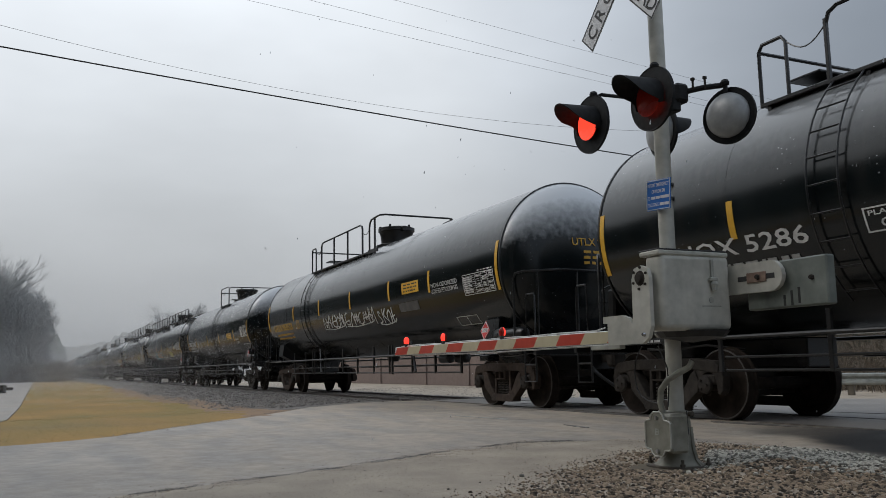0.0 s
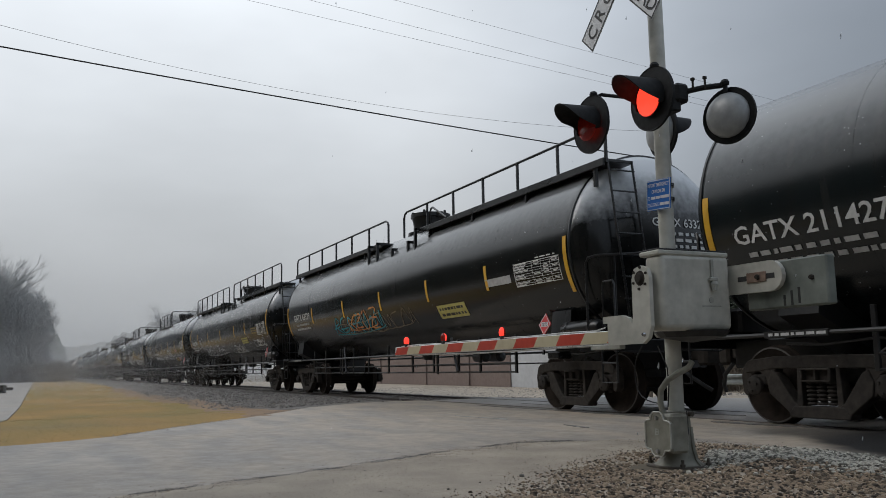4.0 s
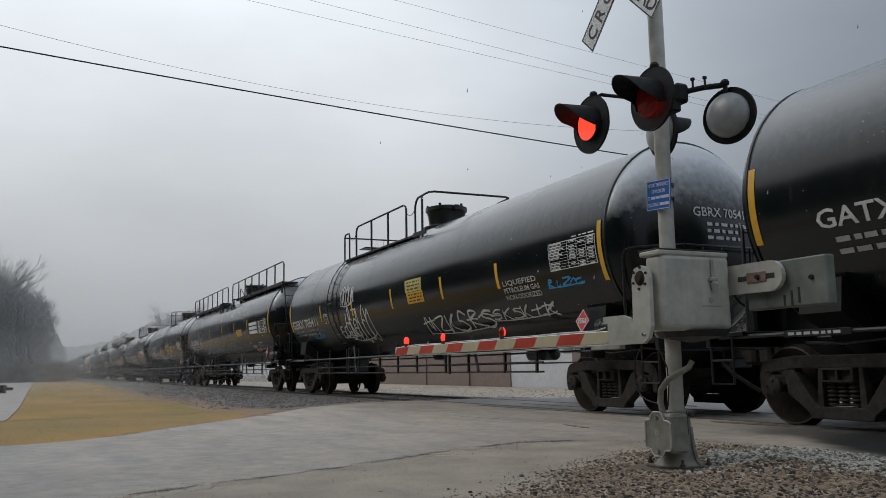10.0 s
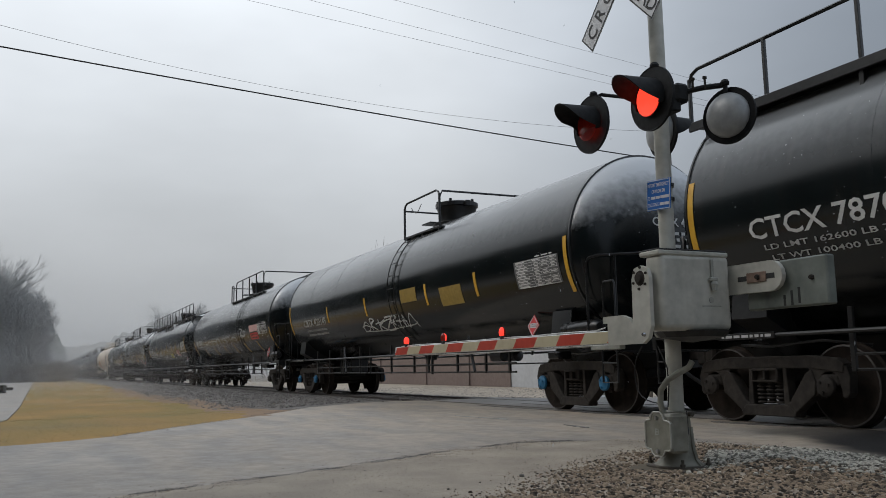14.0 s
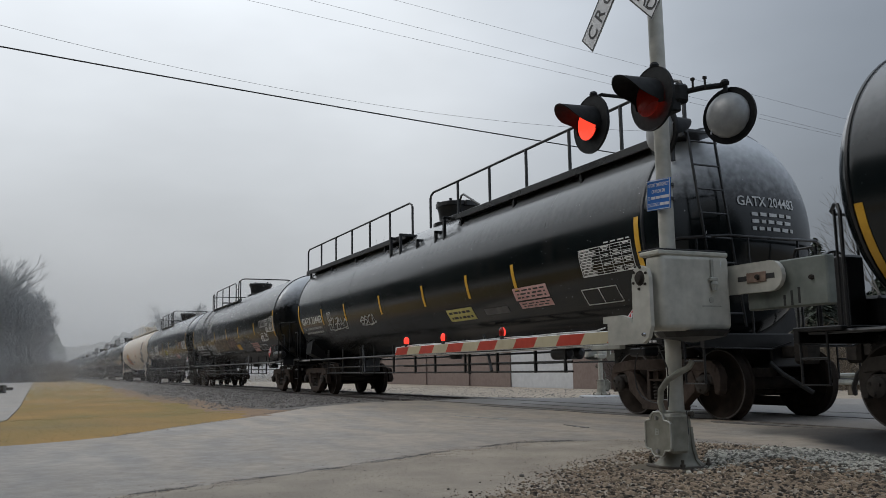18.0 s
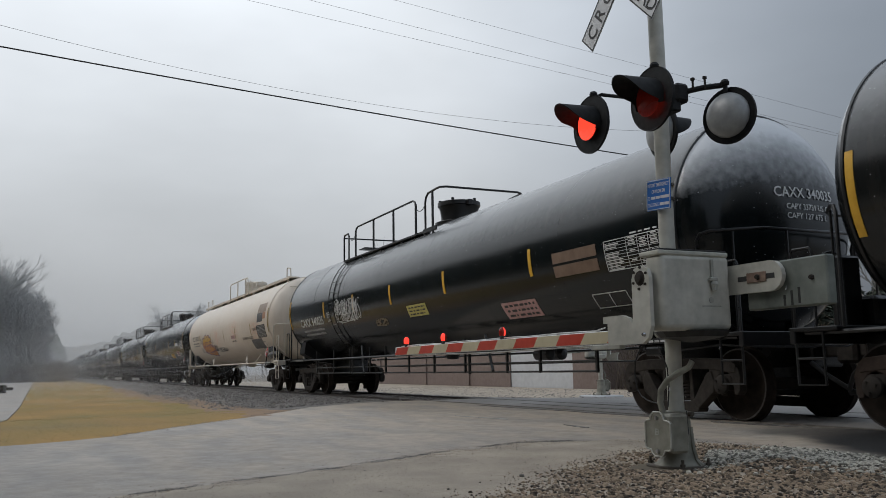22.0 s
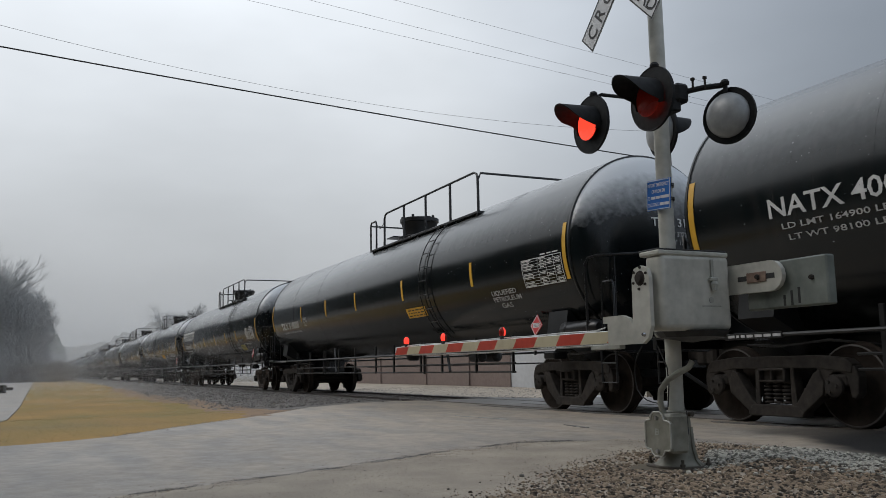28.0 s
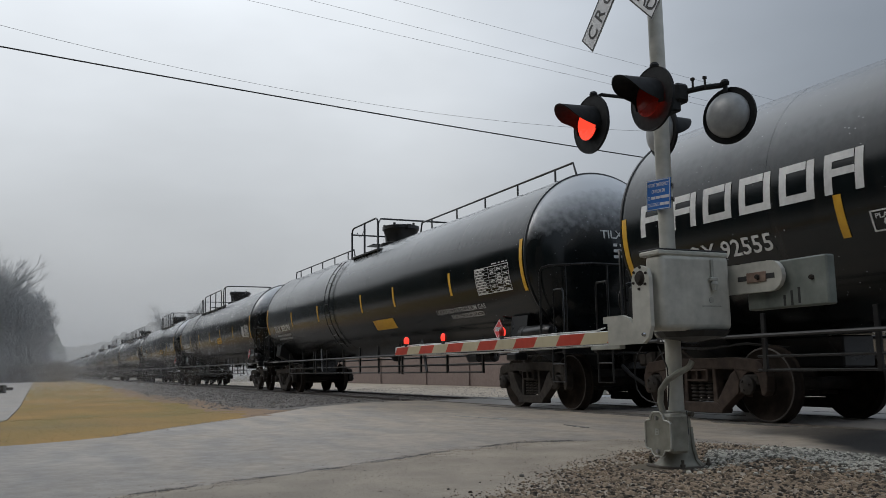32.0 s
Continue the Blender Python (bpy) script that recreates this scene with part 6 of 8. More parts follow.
def axle_mesh():
    return Shape().lathe([(-1.10, 0.075), (-0.86, 0.085), (-0.6, 0.085), (0, 0.078), (0.6, 0.085), (0.86, 0.085), (1.10, 0.075)], "y", (0, 0, 0), 14).mesh("axle", WHEEL, True)


def cap_mesh(mat):
    s = Shape().lathe([(-1.10, 0.115), (-1.115, 0.12), (-1.14, 0.115), (-1.155, 0.09), (-1.165, 0.03)], "y", (0, 0, 0), 16)
    for i in range(3):
        t = i * 2.094
        s.lathe([(-1.18, 0.016), (-1.15, 0.018)], "y", (0.065 * math.cos(t), 0, 0.065 * math.sin(t)), 6)
    return s.mesh("bearing_cap", mat, True)


def side_frame_mesh(mat):
    s = Shape()
    y0, y1 = -1.075, -0.935
    top = [(-1.10, 0.70), (-1.02, 0.76), (-0.60, 0.80), (0.60, 0.80), (1.02, 0.76), (1.10, 0.70), (1.08, 0.60), (0.62, 0.655), (-0.62, 0.655), (-1.08, 0.60)]
    s.slab(top, y0, y1)
    for k in (-1, 1):
        # rounded pedestal jaw over the bearing
        arc = [(0.89 + 0.135 * math.cos(t), 0.50 + 0.115 * math.sin(t)) for t in [math.pi * i / 8 for i in range(9)]]
        jaw = [(1.12, 0.68), (1.16, 0.56), (1.14, 0.38), (1.10, 0.33), (1.05, 0.34)] + arc + [(0.73, 0.36), (0.68, 0.34), (0.60, 0.40), (0.62, 0.68)]
        s.slab([(k * a, b) for a, b in jaw], y0 + 0.01, y1)
        s.slab([(k * 0.72, 0.50), (k * 0.70, 0.36), (k * 0.36, 0.11), (k * 0.27, 0.14), (k * 0.27, 0.24), (k * 0.34, 0.28), (k * 0.58, 0.60), (k * 0.66, 0.64)], y0 - 0.012, y1)
        s.slab([(k * 0.325, 0.18), (k * 0.235, 0.18), (k * 0.235, 0.72), (k * 0.285, 0.72)], y0 + 0.006, y1)
    s.slab([(-0.40, 0.10), (0.40, 0.10), (0.42, 0.15), (0.34, 0.235), (-0.34, 0.235), (-0.42, 0.15)], y0 - 0.02, y1 + 0.02)
    # bolster end between the columns
    for q in ((-0.20, 0.20, 0.635, 0.66), (-0.20, 0.20, 0.50, 0.525), (-0.20, -0.175, 0.525, 0.635), (0.175, 0.20, 0.525, 0.635), (-0.014, 0.014, 0.525, 0.635)):
        s.box(q[0], q[1], y0 - 0.05, y1, q[2], q[3])
    me = s.mesh("side_frame", mat)
    bm = bmesh.new()
    bm.from_mesh(me)
    bmesh.ops.remove_doubles(bm, verts=bm.verts[:], dist=0.0001)
    sharp = [ed for ed in bm.edges if len(ed.link_faces) == 2 and ed.calc_face_angle(0) > 0.6]
    bmesh.ops.bevel(bm, geom=sharp, offset=0.014, segments=2, profile=0.5, affect="EDGES", clamp_overlap=True)
    bm.to_mesh(me)
    bm.free()
    return me


def spring_mesh():
    s = Shape()
    coil = []
    for k in range(6):
        z = 0.245 + k * 0.047
        coil += [(z, 0.040), (z + 0.004, 0.066), (z + 0.016, 0.072), (z + 0.028, 0.066), (z + 0.034, 0.045)]
    s.lathe(coil, "z", (0, 0, 0), 12)
    return s.mesh("spring", CAST, True)


def bolster_mesh(mat):
    return Shape().soft_box(-0.19, 0.19, -1.06, 1.06, 0.50, 0.66, 0.02).soft_box(-0.26, 0.26, -0.5, 0.5, 0.48, 0.72, 0.03).lathe([(0.70, 0.22), (0.80, 0.22)], "z", (0, 0, 0), 18).soft_box(-0.62, -0.5, -0.8, 0.8, 0.30, 0.36, 0.01).soft_box(0.5, 0.62, -0.8, 0.8, 0.30, 0.36, 0.01).mesh("truck_bolster", mat)


FLIP = Matrix.Rotation(math.pi, 4, "Z")


def truck(car, x, mat, caps, steel):
    key = mat.name
    b = placed("truck_bolster", cached("bolster" + key, lambda: bolster_mesh(mat)), car, pose(x, 0, 0))
    for m in (Matrix.Identity(4), FLIP):
        placed("side_frame", cached("frame" + key, lambda: side_frame_mesh(mat)), b, m.copy(), "cast steel truck side frame with springs")
    for k in (-0.14, 0.0, 0.14):
        placed("spring", cached("spring", spring_mesh), b, pose(k, -1.0, 0))
        placed("spring", cached("spring", spring_mesh), b, pose(k, 1.0, 0))
    sets = []
    for k in (-0.89, 0.89):
        w = placed("wheelset", cached("axle", axle_mesh), car, pose(x + k, 0, 0.457), "axle with two steel wheels")
        w["spot"] = (x + k, 0.0, 0.457)
        for m in (Matrix.Identity(4), FLIP):
            placed("wheel", cached("wheel", wheel_mesh), w, m.copy())
            placed("bearing_cap", cached("cap" + caps.name, lambda: cap_mesh(caps)), w, m.copy())
        for sy in (-1, 1):
            placed("bearing_adapter", cached("adapter", lambda: Shape().soft_box(-0.13, 0.13, -0.07, 0.07, 0.0, 0.13, 0.02).mesh("bearing_adapter", CAST)), b, pose(k, sy * 1.0, 0.457))
        sets.append(w)
    return sets


def hoop(s, pts, r=0.024):
    s.tube(pts, r, 7)


def rail_run(car, xl, xr, y, z0, z1, steel, hook=True):
    """A railing along the platform: rounded ends, posts about every metre and a half."""
    c = 0.16
    rail = [(xl, y, z1 - c), (xl + c * 0.3, y, z1 - c * 0.3), (xl + c, y, z1), (xr - c, y, z1), (xr - c * 0.3, y, z1 - c * 0.3), (xr, y, z1 - c)]
    r = placed("handrail", Shape().tube(rail, 0.025, 7).mesh("handrail", steel, True), car)
    n = max(1, round((xr - xl) / 1.35))
    for i in range(n + 1):
        x = xl + (xr - xl) * i / n
        placed("rail_post", cached(("post", z0, z1, steel.name), lambda: Shape().soft_box(-0.022, 0.022, -0.022, 0.022, z0 - 0.06, z1 - (0.10), 0.004).mesh("rail_post", steel)) if i in (0, n) else cached(("postm", z0, z1, steel.name), lambda: Shape().soft_box(-0.022, 0.022, -0.022, 0.022, z0 - 0.06, z1, 0.004).mesh("rail_post", steel)), r, pose(x, y, 0))
    return r


def arc_ladder(car, x, steel, top=3.75, low=-1.35):
    """A ladder bent round the shell from the platform down to the sill."""
    a1, a0 = R * math.asin(min(1, (top - ZC) / R)), low
    s = Shape()
    for k in (-0.2, 0.2):
        s.tube([wrap(x + k, a0 + (a1 - a0) * i / 14, 0.06) for i in range(15)], 0.012, 6)
    ld = part("ladder", s, steel, car, "black curved ladder on the tank side", True)
    for i in range(9):
        a = a0 + (a1 - a0) * (i + 0.5) / 9
        p, q = wrap(x - 0.2, a, 0.06), wrap(x + 0.2, a, 0.06)
        part("rung", Shape().tube([p, q], 0.011, 6), steel, ld)


def dome(car, x, steel, h=0.52):
    d = part("valve_housing", Shape().lathe([(4.0, 0.43), (4.05, 0.41), (4.12 + h * 0.55, 0.45), (4.12 + h * 0.75, 0.48), (4.12 + h * 0.78, 0.51), (4.12 + h * 0.95, 0.51), (4.12 + h, 0.44), (4.14 + h, 0.05)], "z", (x, 0, 0), 28), steel, car, "round steel valve housing on top of the tank", True)
    for t in range(5):
        a = 0.5 + t * 1.25
        part("lid_bolt", Shape().lathe([(4.12 + h * 0.92, 0.035), (4.16 + h, 0.035), (4.17 + h, 0.015)], "z", (x + 0.45 * math.cos(a), 0.45 * math.sin(a), 0), 6), steel, d)
    part("hinge", Shape().soft_box(x + 0.42, x + 0.62, -0.06, 0.06, 4.12 + h * 0.7, 4.12 + h * 0.95, 0.01), steel, d)
    part("flange", Shape().lathe([(4.05, 0.58), (4.13, 0.58), (4.16, 0.50)], "z", (x, 0, 0), 24), steel, d, smooth=True)


def platform(car, xl, xr, dx, steel, ladder_x):
    """Short service platform round the valve housing."""
    deck = Shape()
    for y in (-1.08, 0.62):
        deck.soft_box(xl, xr, y, y + 0.46, 3.80, 3.85, 0.008)
    deck.soft_box(xl, xl + 0.5, -0.62, 0.62, 4.17, 4.20, 0.008)
    pf = part("platform", deck, steel, car, "narrow grated service platform")
    for i in range(max(2, round((xr - xl) / 1.5)) + 1):
        x = xl + 0.1 + (xr - xl - 0.2) * i / max(2, round((xr - xl) / 1.5))
        for y in (-1.02, 1.02):
            part("platform_leg", Shape().soft_box(x - 0.03, x + 0.03, y - 0.03, y + 0.03, 3.62, 3.80, 0.004), steel, pf)
    low = min(xl + 1.0, xr - 0.6)
    ahead = xl < -3
    for y in (-1.06, 1.06):
        rail_run(car, low if xr - xl > 3 else xl, xr if not ahead else xr - 0.55, y, 3.85, 4.66, steel)
        if xr - xl > 3:
            part("end_hoop", Shape().tube([(xl, y, 3.80), (xl, y, 4.50), (xl + 0.06, y, 4.58), (xl + 0.36, y, 4.58), (xl + 0.42, y, 4.50), (xl + 0.42, y, 3.85)], 0.024, 7), steel, car, smooth=True)
    part("cross_rail", Shape().tube([(xl, -1.06, 4.50), (xl, 1.06, 4.50)], 0.022, 7), steel, car)
    if ahead:
        # a hoop round the housing: up beside the gap, forward, across the tank and back
        g, e = xr, xr + 0.80
        side = [(g, -1.06, 3.85), (g, -1.06, 4.48), (g + 0.05, -1.06, 4.60), (g + 0.17, -1.06, 4.68), (e - 0.20, -1.06, 4.70), (e - 0.06, -1.04, 4.71), (e, -0.92, 4.72)]
        hoop_rail = part("housing_rail", Shape().tube(side + [(x, -y, z) for x, y, z in side[::-1]], 0.026, 8), steel, car, "bent hand rail round the valve housing", True)
        for y in (-1.06, 1.06):
            part("rail_post", Shape().soft_box(e - 0.42, e - 0.372, y - 0.022, y + 0.022, 3.70, 4.69, 0.004), steel, hoop_rail)
            part("toe_board", Shape().soft_box(g - 0.1, e - 0.2, y - 0.02, y + 0.02, 3.78, 3.88, 0.005), steel, hoop_rail)
        links = [(xr - 0.55 + 0.55 * i / 10, -1.06, 4.44 - 0.10 * math.sin(math.pi * i / 10)) for i in range(11)]
        part("chain", Shape().tube(links, 0.010, 5), steel, car)
    else:
        part("cross_rail", Shape().tube([(xr, -1.06, 4.48), (xr - 0.02, -0.98, 4.63), (xr, 0.98, 4.63), (xr, 1.06, 4.48)], 0.024, 7), steel, car, smooth=True)
        part("cross_rail", Shape().tube([(xr, 1.06, 4.50), (xr - 0.1, 1.06, 4.30), (xr - 1.2, 1.06, 4.28)], 0.022, 7), steel, car)
    if low - xl > 0.6:
        pts = [(xl + 0.42 + (low - xl - 0.42) * i / 8, -1.06, 4.50 - 0.16 * math.sin(math.pi * i / 8)) for i in range(9)]
        part("chain", Shape().tube(pts, 0.009, 5), steel, car)
    arc_ladder(car, ladder_x, steel)


def long_walkway(car, half, steel, top=4.60):
    """Walkway along the top of the whole tank, railed on the near side, with a ladder down the leading end."""
    xl, xr = -half - 0.35, half + 0.62
    for a, b in ((xl, -0.6), (1.8, xr)):
        part("walkway", Shape().soft_box(a, b, -1.157, -0.62, 3.84, 3.89, 0.008), steel, car, "narrow walkway along the tank top")
        part("toe_board", Shape().soft_box(a, b, -1.20, -1.16, 3.78, 3.90, 0.006), steel, car)
    part("dome_platform", Shape().soft_box(-1.3, 1.7, 0.55, 1.15, 4.00, 4.04, 0.008), steel, car, "small platform beside the dome")
    for i in range(9):
        x = xl + 0.3 + (xr - xl - 0.6) * i / 8
        if not -0.6 < x < 1.8:
            part("walkway_leg", Shape().soft_box(x - 0.03, x + 0.03, -1.16, -1.10, 3.5, 3.84, 0.004), steel, car)
    for x, z in ((-1.23, 3.9), (-0.62, 3.9), (0.4, 3.62), (1.39, 3.66), (1.82, 3.9)):
        part("walkway_leg", Shape().soft_box(x - 0.035, x + 0.035, -1.33, -1.27, 3.30, z, 0.004).soft_box(x - 0.035, x + 0.035, -1.33, -1.0, z - 0.06, z, 0.004), steel, car)
    rail_run(car, xl, -0.25, -1.14, 3.88, top, steel)
    rail_run(car, 0.78, xr, -1.14, 3.88, top, steel)
    rail_run(car, -1.2, 1.6, 1.12, 4.02, 4.72, steel)
    part("hand_hold", Shape().tube([(2.18, -1.10, 3.88), (2.20, -1.10, 4.20), (2.26, -1.10, 4.28), (2.36, -1.10, 4.29), (3.05, -1.10, 3.95)], 0.022, 7), steel, car, "bent hand hold on the walkway", True)
    ld = part("end_ladder", Shape().tube([(xr, -1.12, 3.88), (half + 0.95, -1.05, 1.2)], 0.02, 7).tube([(xr, -0.66, 3.88), (half + 0.95, -0.60, 1.2)], 0.02, 7), steel, car, "ladder down the tank end")
    for i in range(8):
        t = (i + 0.5) / 8
        x, z = xr + (half + 0.95 - xr) * t, 3.88 - 2.68 * t
        part("rung", Shape().tube([(x, -1.11, z), (x, -0.63, z)], 0.015, 6), steel, ld)


def under_rig(car, half, seed, steel, pipes=True):
    """Side pipes, hangers, brake gear and the drawbar gear under the tank."""
    r = random.Random(seed)
    pr = part("side_pipe", Shape().tube([(-half - 0.9, -1.34, 1.04), (half + 0.9, -1.34, 1.04)], 0.026, 8), steel, car, "long pipe rail along the underframe", True)
    part("side_pipe", Shape().tube([(-half - 0.9, 1.34, 1.04), (half + 0.9, 1.34, 1.04)], 0.026, 8), steel, car)
    for z, y in ((0.80, -1.22), (0.64, -1.22), (0.80, 1.22)) if pipes else ():
        part("brake_pipe", Shape().tube([(-half + 2.0, y, z), (half - 2.2, y, z)], 0.017, 6), steel, pr)
    n = 11 if pipes else 0
    for i in range(n):
        x = -half + 2.1 + (2 * half - 4.3) * i / (n - 1) + r.uniform(-0.25, 0.25)
        part("hanger", Shape().soft_box(x - 0.03, x + 0.03, -1.24, -1.20, 0.62, 1.30, 0.005), steel, pr)
        if i % 5 == 2:
            part("hanger", Shape().soft_box(x + 0.16, x + 0.22, -1.24, -1.20, 0.60, 1.30, 0.005), steel, pr)
    for k in (-1, 1):
        x = k * r.uniform(3.2, 4.4)
        part("brace", Shape().tube([(x, -1.2, 1.35), (x + 0.5, -1.32, 0.66 if pipes else 1.04)], 0.03, 5), steel, car)
        if not pipes:
            part("brace", Shape().tube([(x * 1.6, -1.2, 1.35), (x * 1.6 - 0.5, -1.32, 1.04)], 0.03, 5), steel, car)
    x = half * r.uniform(0.35, 0.6)
    part("brake_cylinder", Shape().lathe([(x - 0.26, 0.06), (x - 0.24, 0.11), (x + 0.20, 0.11), (x + 0.24, 0.06)], "x", (0, -0.35, 0.95), 16), BLACK_STEEL, car, smooth=True)
    part("air_reservoir", Shape().lathe([(x - 1.3, 0.05), (x - 1.24, 0.13), (x - 0.8, 0.13), (x - 0.74, 0.05)], "x", (0, 0.55, 0.98), 16), BLACK_STEEL, car, smooth=True)
    part("bottom_outlet", Shape().lathe([(0.93, 0.08), (0.94, 0.14), (1.0, 0.16), (1.12, 0.24)], "z", (-0.4, 0, 0), 14), steel, car, smooth=True)


def car_end(car, half, inset, k, steel, deck_steel):
    """Stub sill, saddle, end platform, hand rails and coupler; k is +1 for the leading end."""
    x = k * half
    s = Shape()
    xa, xb = sorted((x - k * 2.4, x + k * 1.02))
    s.soft_box(xa, xb, -0.27, 0.27, 0.66, 1.04, 0.02)
    sill = part("stub_sill", s, steel, car)
    tx = x - k * inset
    part("saddle", Shape().slab([(-1.25, 1.62), (-1.30, 1.25), (-0.45, 0.82), (0.45, 0.82), (1.30, 1.25), (1.25, 1.62)], tx - 0.28, tx + 0.28), steel, car, m=Matrix(((0, 1, 0, 0), (1, 0, 0, 0), (0, 0, 1, 0), (0, 0, 0, 1))))
    xa, xb = sorted((x + k * 0.42, x + k * 1.06))
    ep = part("end_platform", Shape().soft_box(xa, xb, -1.42, 1.42, 1.05, 1.10, 0.01).soft_box(*sorted((x + k * 0.98, x + k * 1.06)), -1.42, 1.42, 0.92, 1.10, 0.01), deck_steel, car, "end platform with hand rails")
    xe = x + k * 1.0
    for y in (-1.38, 1.38):
        part("step", Shape().tube([(xe, y, 1.08), (xe, y, 0.48), (xe - k * 0.36, y, 0.48), (xe - k * 0.36, y, 1.08)], 0.017, 6).tube([(xe, y, 0.76), (xe - k * 0.36, y, 0.76)], 0.014, 6), deck_steel, ep)
    wrap_rail = [(x + k * 0.34, -1.40, 1.08), (x + k * 0.34, -1.40, 2.28), (x + k * 0.38, -1.38, 2.36), (x + k * 0.48, -1.30, 2.39), (x + k * 0.80, -0.98, 2.39), (x + k * 0.92, -0.80, 2.39)]
    hr = part("end_rail", Shape().tube(wrap_rail + [(px, -py, pz) for px, py, pz in wrap_rail[::-1]], 0.021, 8), deck_steel, ep, "bent hand rail round the tank end", True)
    for y in (-1.10, -0.45, 0.45, 1.10):
        px = x + k * (0.92 if abs(y) < 0.8 else 0.66)
        part("rail_post", Shape().tube([(px, y, 1.08), (px, y, 2.38)], 0.016, 6), deck_steel, ep)
    for y in (-1.38, 1.38):
        part("grab_iron", Shape().tube([(xe, y, 1.08), (xe, y, 1.90), (xe - k * 0.03, y, 1.96), (xe - k * 0.26, y, 1.96), (xe - k * 0.29, y, 1.90), (xe - k * 0.29, y, 1.08)], 0.015, 6), deck_steel, ep, smooth=True)
    if k > 0:
        tank_ = part("air_reservoir", Shape().lathe([(x - 0.52, 0.02), (x - 0.50, 0.085), (x - 0.44, 0.125), (x + 0.44, 0.125), (x + 0.50, 0.085), (x + 0.52, 0.02)], "x", (0, -1.28, 1.30), 18), steel, car, "small horizontal air reservoir above the side pipe", True)
        for q in (-0.3, 0.3):
            part("reservoir_strap", Shape().lathe([(x + q - 0.02, 0.129), (x + q + 0.02, 0.129)], "x", (0, -1.28, 1.30), 18).soft_box(x + q - 0.02, x + q + 0.02, -1.31, -1.25, 1.04, 1.18, 0.004), deck_steel, tank_)
    part("coupler", Shape().soft_box(*sorted((x + k * 0.95, x + k * 1.30)), -0.08, 0.08, 0.78, 0.94, 0.02).soft_box(*sorted((x + k * 1.26, x + k * 1.47)), -0.16, 0.14, 0.70, 1.02, 0.04), CAST, sill, "cast steel knuckle coupler")
    part("air_hose", Shape().tube([(x + k * 1.02, -0.3, 0.72), (x + k * 1.2, -0.28, 0.58), (x + k * 1.38, -0.15, 0.42), (x + k * 1.45, -0.05, 0.34)], 0.03, 8), RUBBER, sill, smooth=True)
    part("cut_lever", Shape().tube([(x + k * 1.10, -1.3, 0.92), (x + k * 1.15, -0.4, 0.9), (x + k * 1.2, -0.1, 0.98)], 0.012, 6), steel, sill)
    pad = part("stencil_strip", Shape().soft_box(tx - 0.45, tx + 0.45, -1.375, -1.345, 1.00, 1.075, 0.004), steel, car)
    strip, rs_ = Shape(), random.Random(int(half * 100) + k)
    u = tx - 0.38
    while u < tx + 0.34:
        w = rs_.uniform(0.03, 0.12)
        strip.box(u, u + w, -1.378, -1.375, 1.022, 1.054)
        u += w + 0.03
    tagged(part("strip_print", strip, DIM_WHITE, pad, "small white stencilled line"), kind="stuff")
    if k < 0:
        stand = part("brake_stand", Shape().soft_box(*sorted((xe - 0.02, xe + 0.16)), -0.78, -0.46, 1.10, 1.92, 0.03).soft_box(*sorted((xe, xe + 0.3)), -0.44, 0.75, 1.10, 1.46, 0.04), steel, car, "black hand brake stand at the car end")
        wheel_ring = [(xe - 0.10, -0.62 + 0.27 * math.cos(t), 1.72 + 0.27 * math.sin(t)) for t in [i * math.pi / 10 for i in range(21)]]
        part("brake_wheel", Shape().tube(wheel_ring, 0.016, 6).tube([(xe - 0.10, -0.89, 1.72), (xe - 0.10, -0.35, 1.72)], 0.012, 5).tube([(xe - 0.10, -0.62, 1.45), (xe - 0.10, -0.62, 1.99)], 0.012, 5), steel, stand, "spoked hand brake wheel", True)
    part("brake_pipe", Shape().tube([(tx - 0.7, -0.75, 0.95), (tx, -0.95, 0.92), (tx + 0.6, -0.80, 0.97), (tx + 1.1, -0.6, 0.9)], 0.018, 6), steel, sill, smooth=True)
    if k > 0:
        part("jacking_pad", Shape().soft_box(tx - 0.16, tx + 0.16, -1.46, -1.2, 0.84, 0.96, 0.02), steel, car)


def number_marks(car, words, x0, x1, a, h, ink, seed, small=()):
    s = Shape()
    words_on(s, words, x0, x1, a, h)
    part("car_number", s, ink, car, "painted reporting mark and number")
    for i, text in enumerate(small):
        s = Shape()
        words_on(s, text, x0 + 0.16 + 0.06 * i, x1 + (0.12 if len(text) > 20 else -0.1), a - 0.145 - 0.130 * i, 0.064)
        part("weight_line", s, DIM_WHITE if ink is WHITE else ink, car, "small stencilled weight line")
    if not small:
        s = Shape()
        bars_on(s, x0 + 0.15, x1 - 0.15, a - 0.34, a - 0.07, 2, seed)
        tagged(part("weight_print", s, DIM_WHITE if ink is WHITE else ink, car), kind="stuff")


def yellow_marks(car, half, xs, a, ends_a, tilt=0.0, mat=None):
    mat = mat or YELLOW
    for x in xs:
        part("reflective_stripe", decal(Shape(), x - 0.05, x + 0.05, a - 0.23, a + 0.23, tilt), mat, car)
    for x in (-half, half):
        part("reflective_stripe", decal(Shape(), x - 0.06, x + 0.04, ends_a - 0.45, ends_a + 0.45), mat, car)


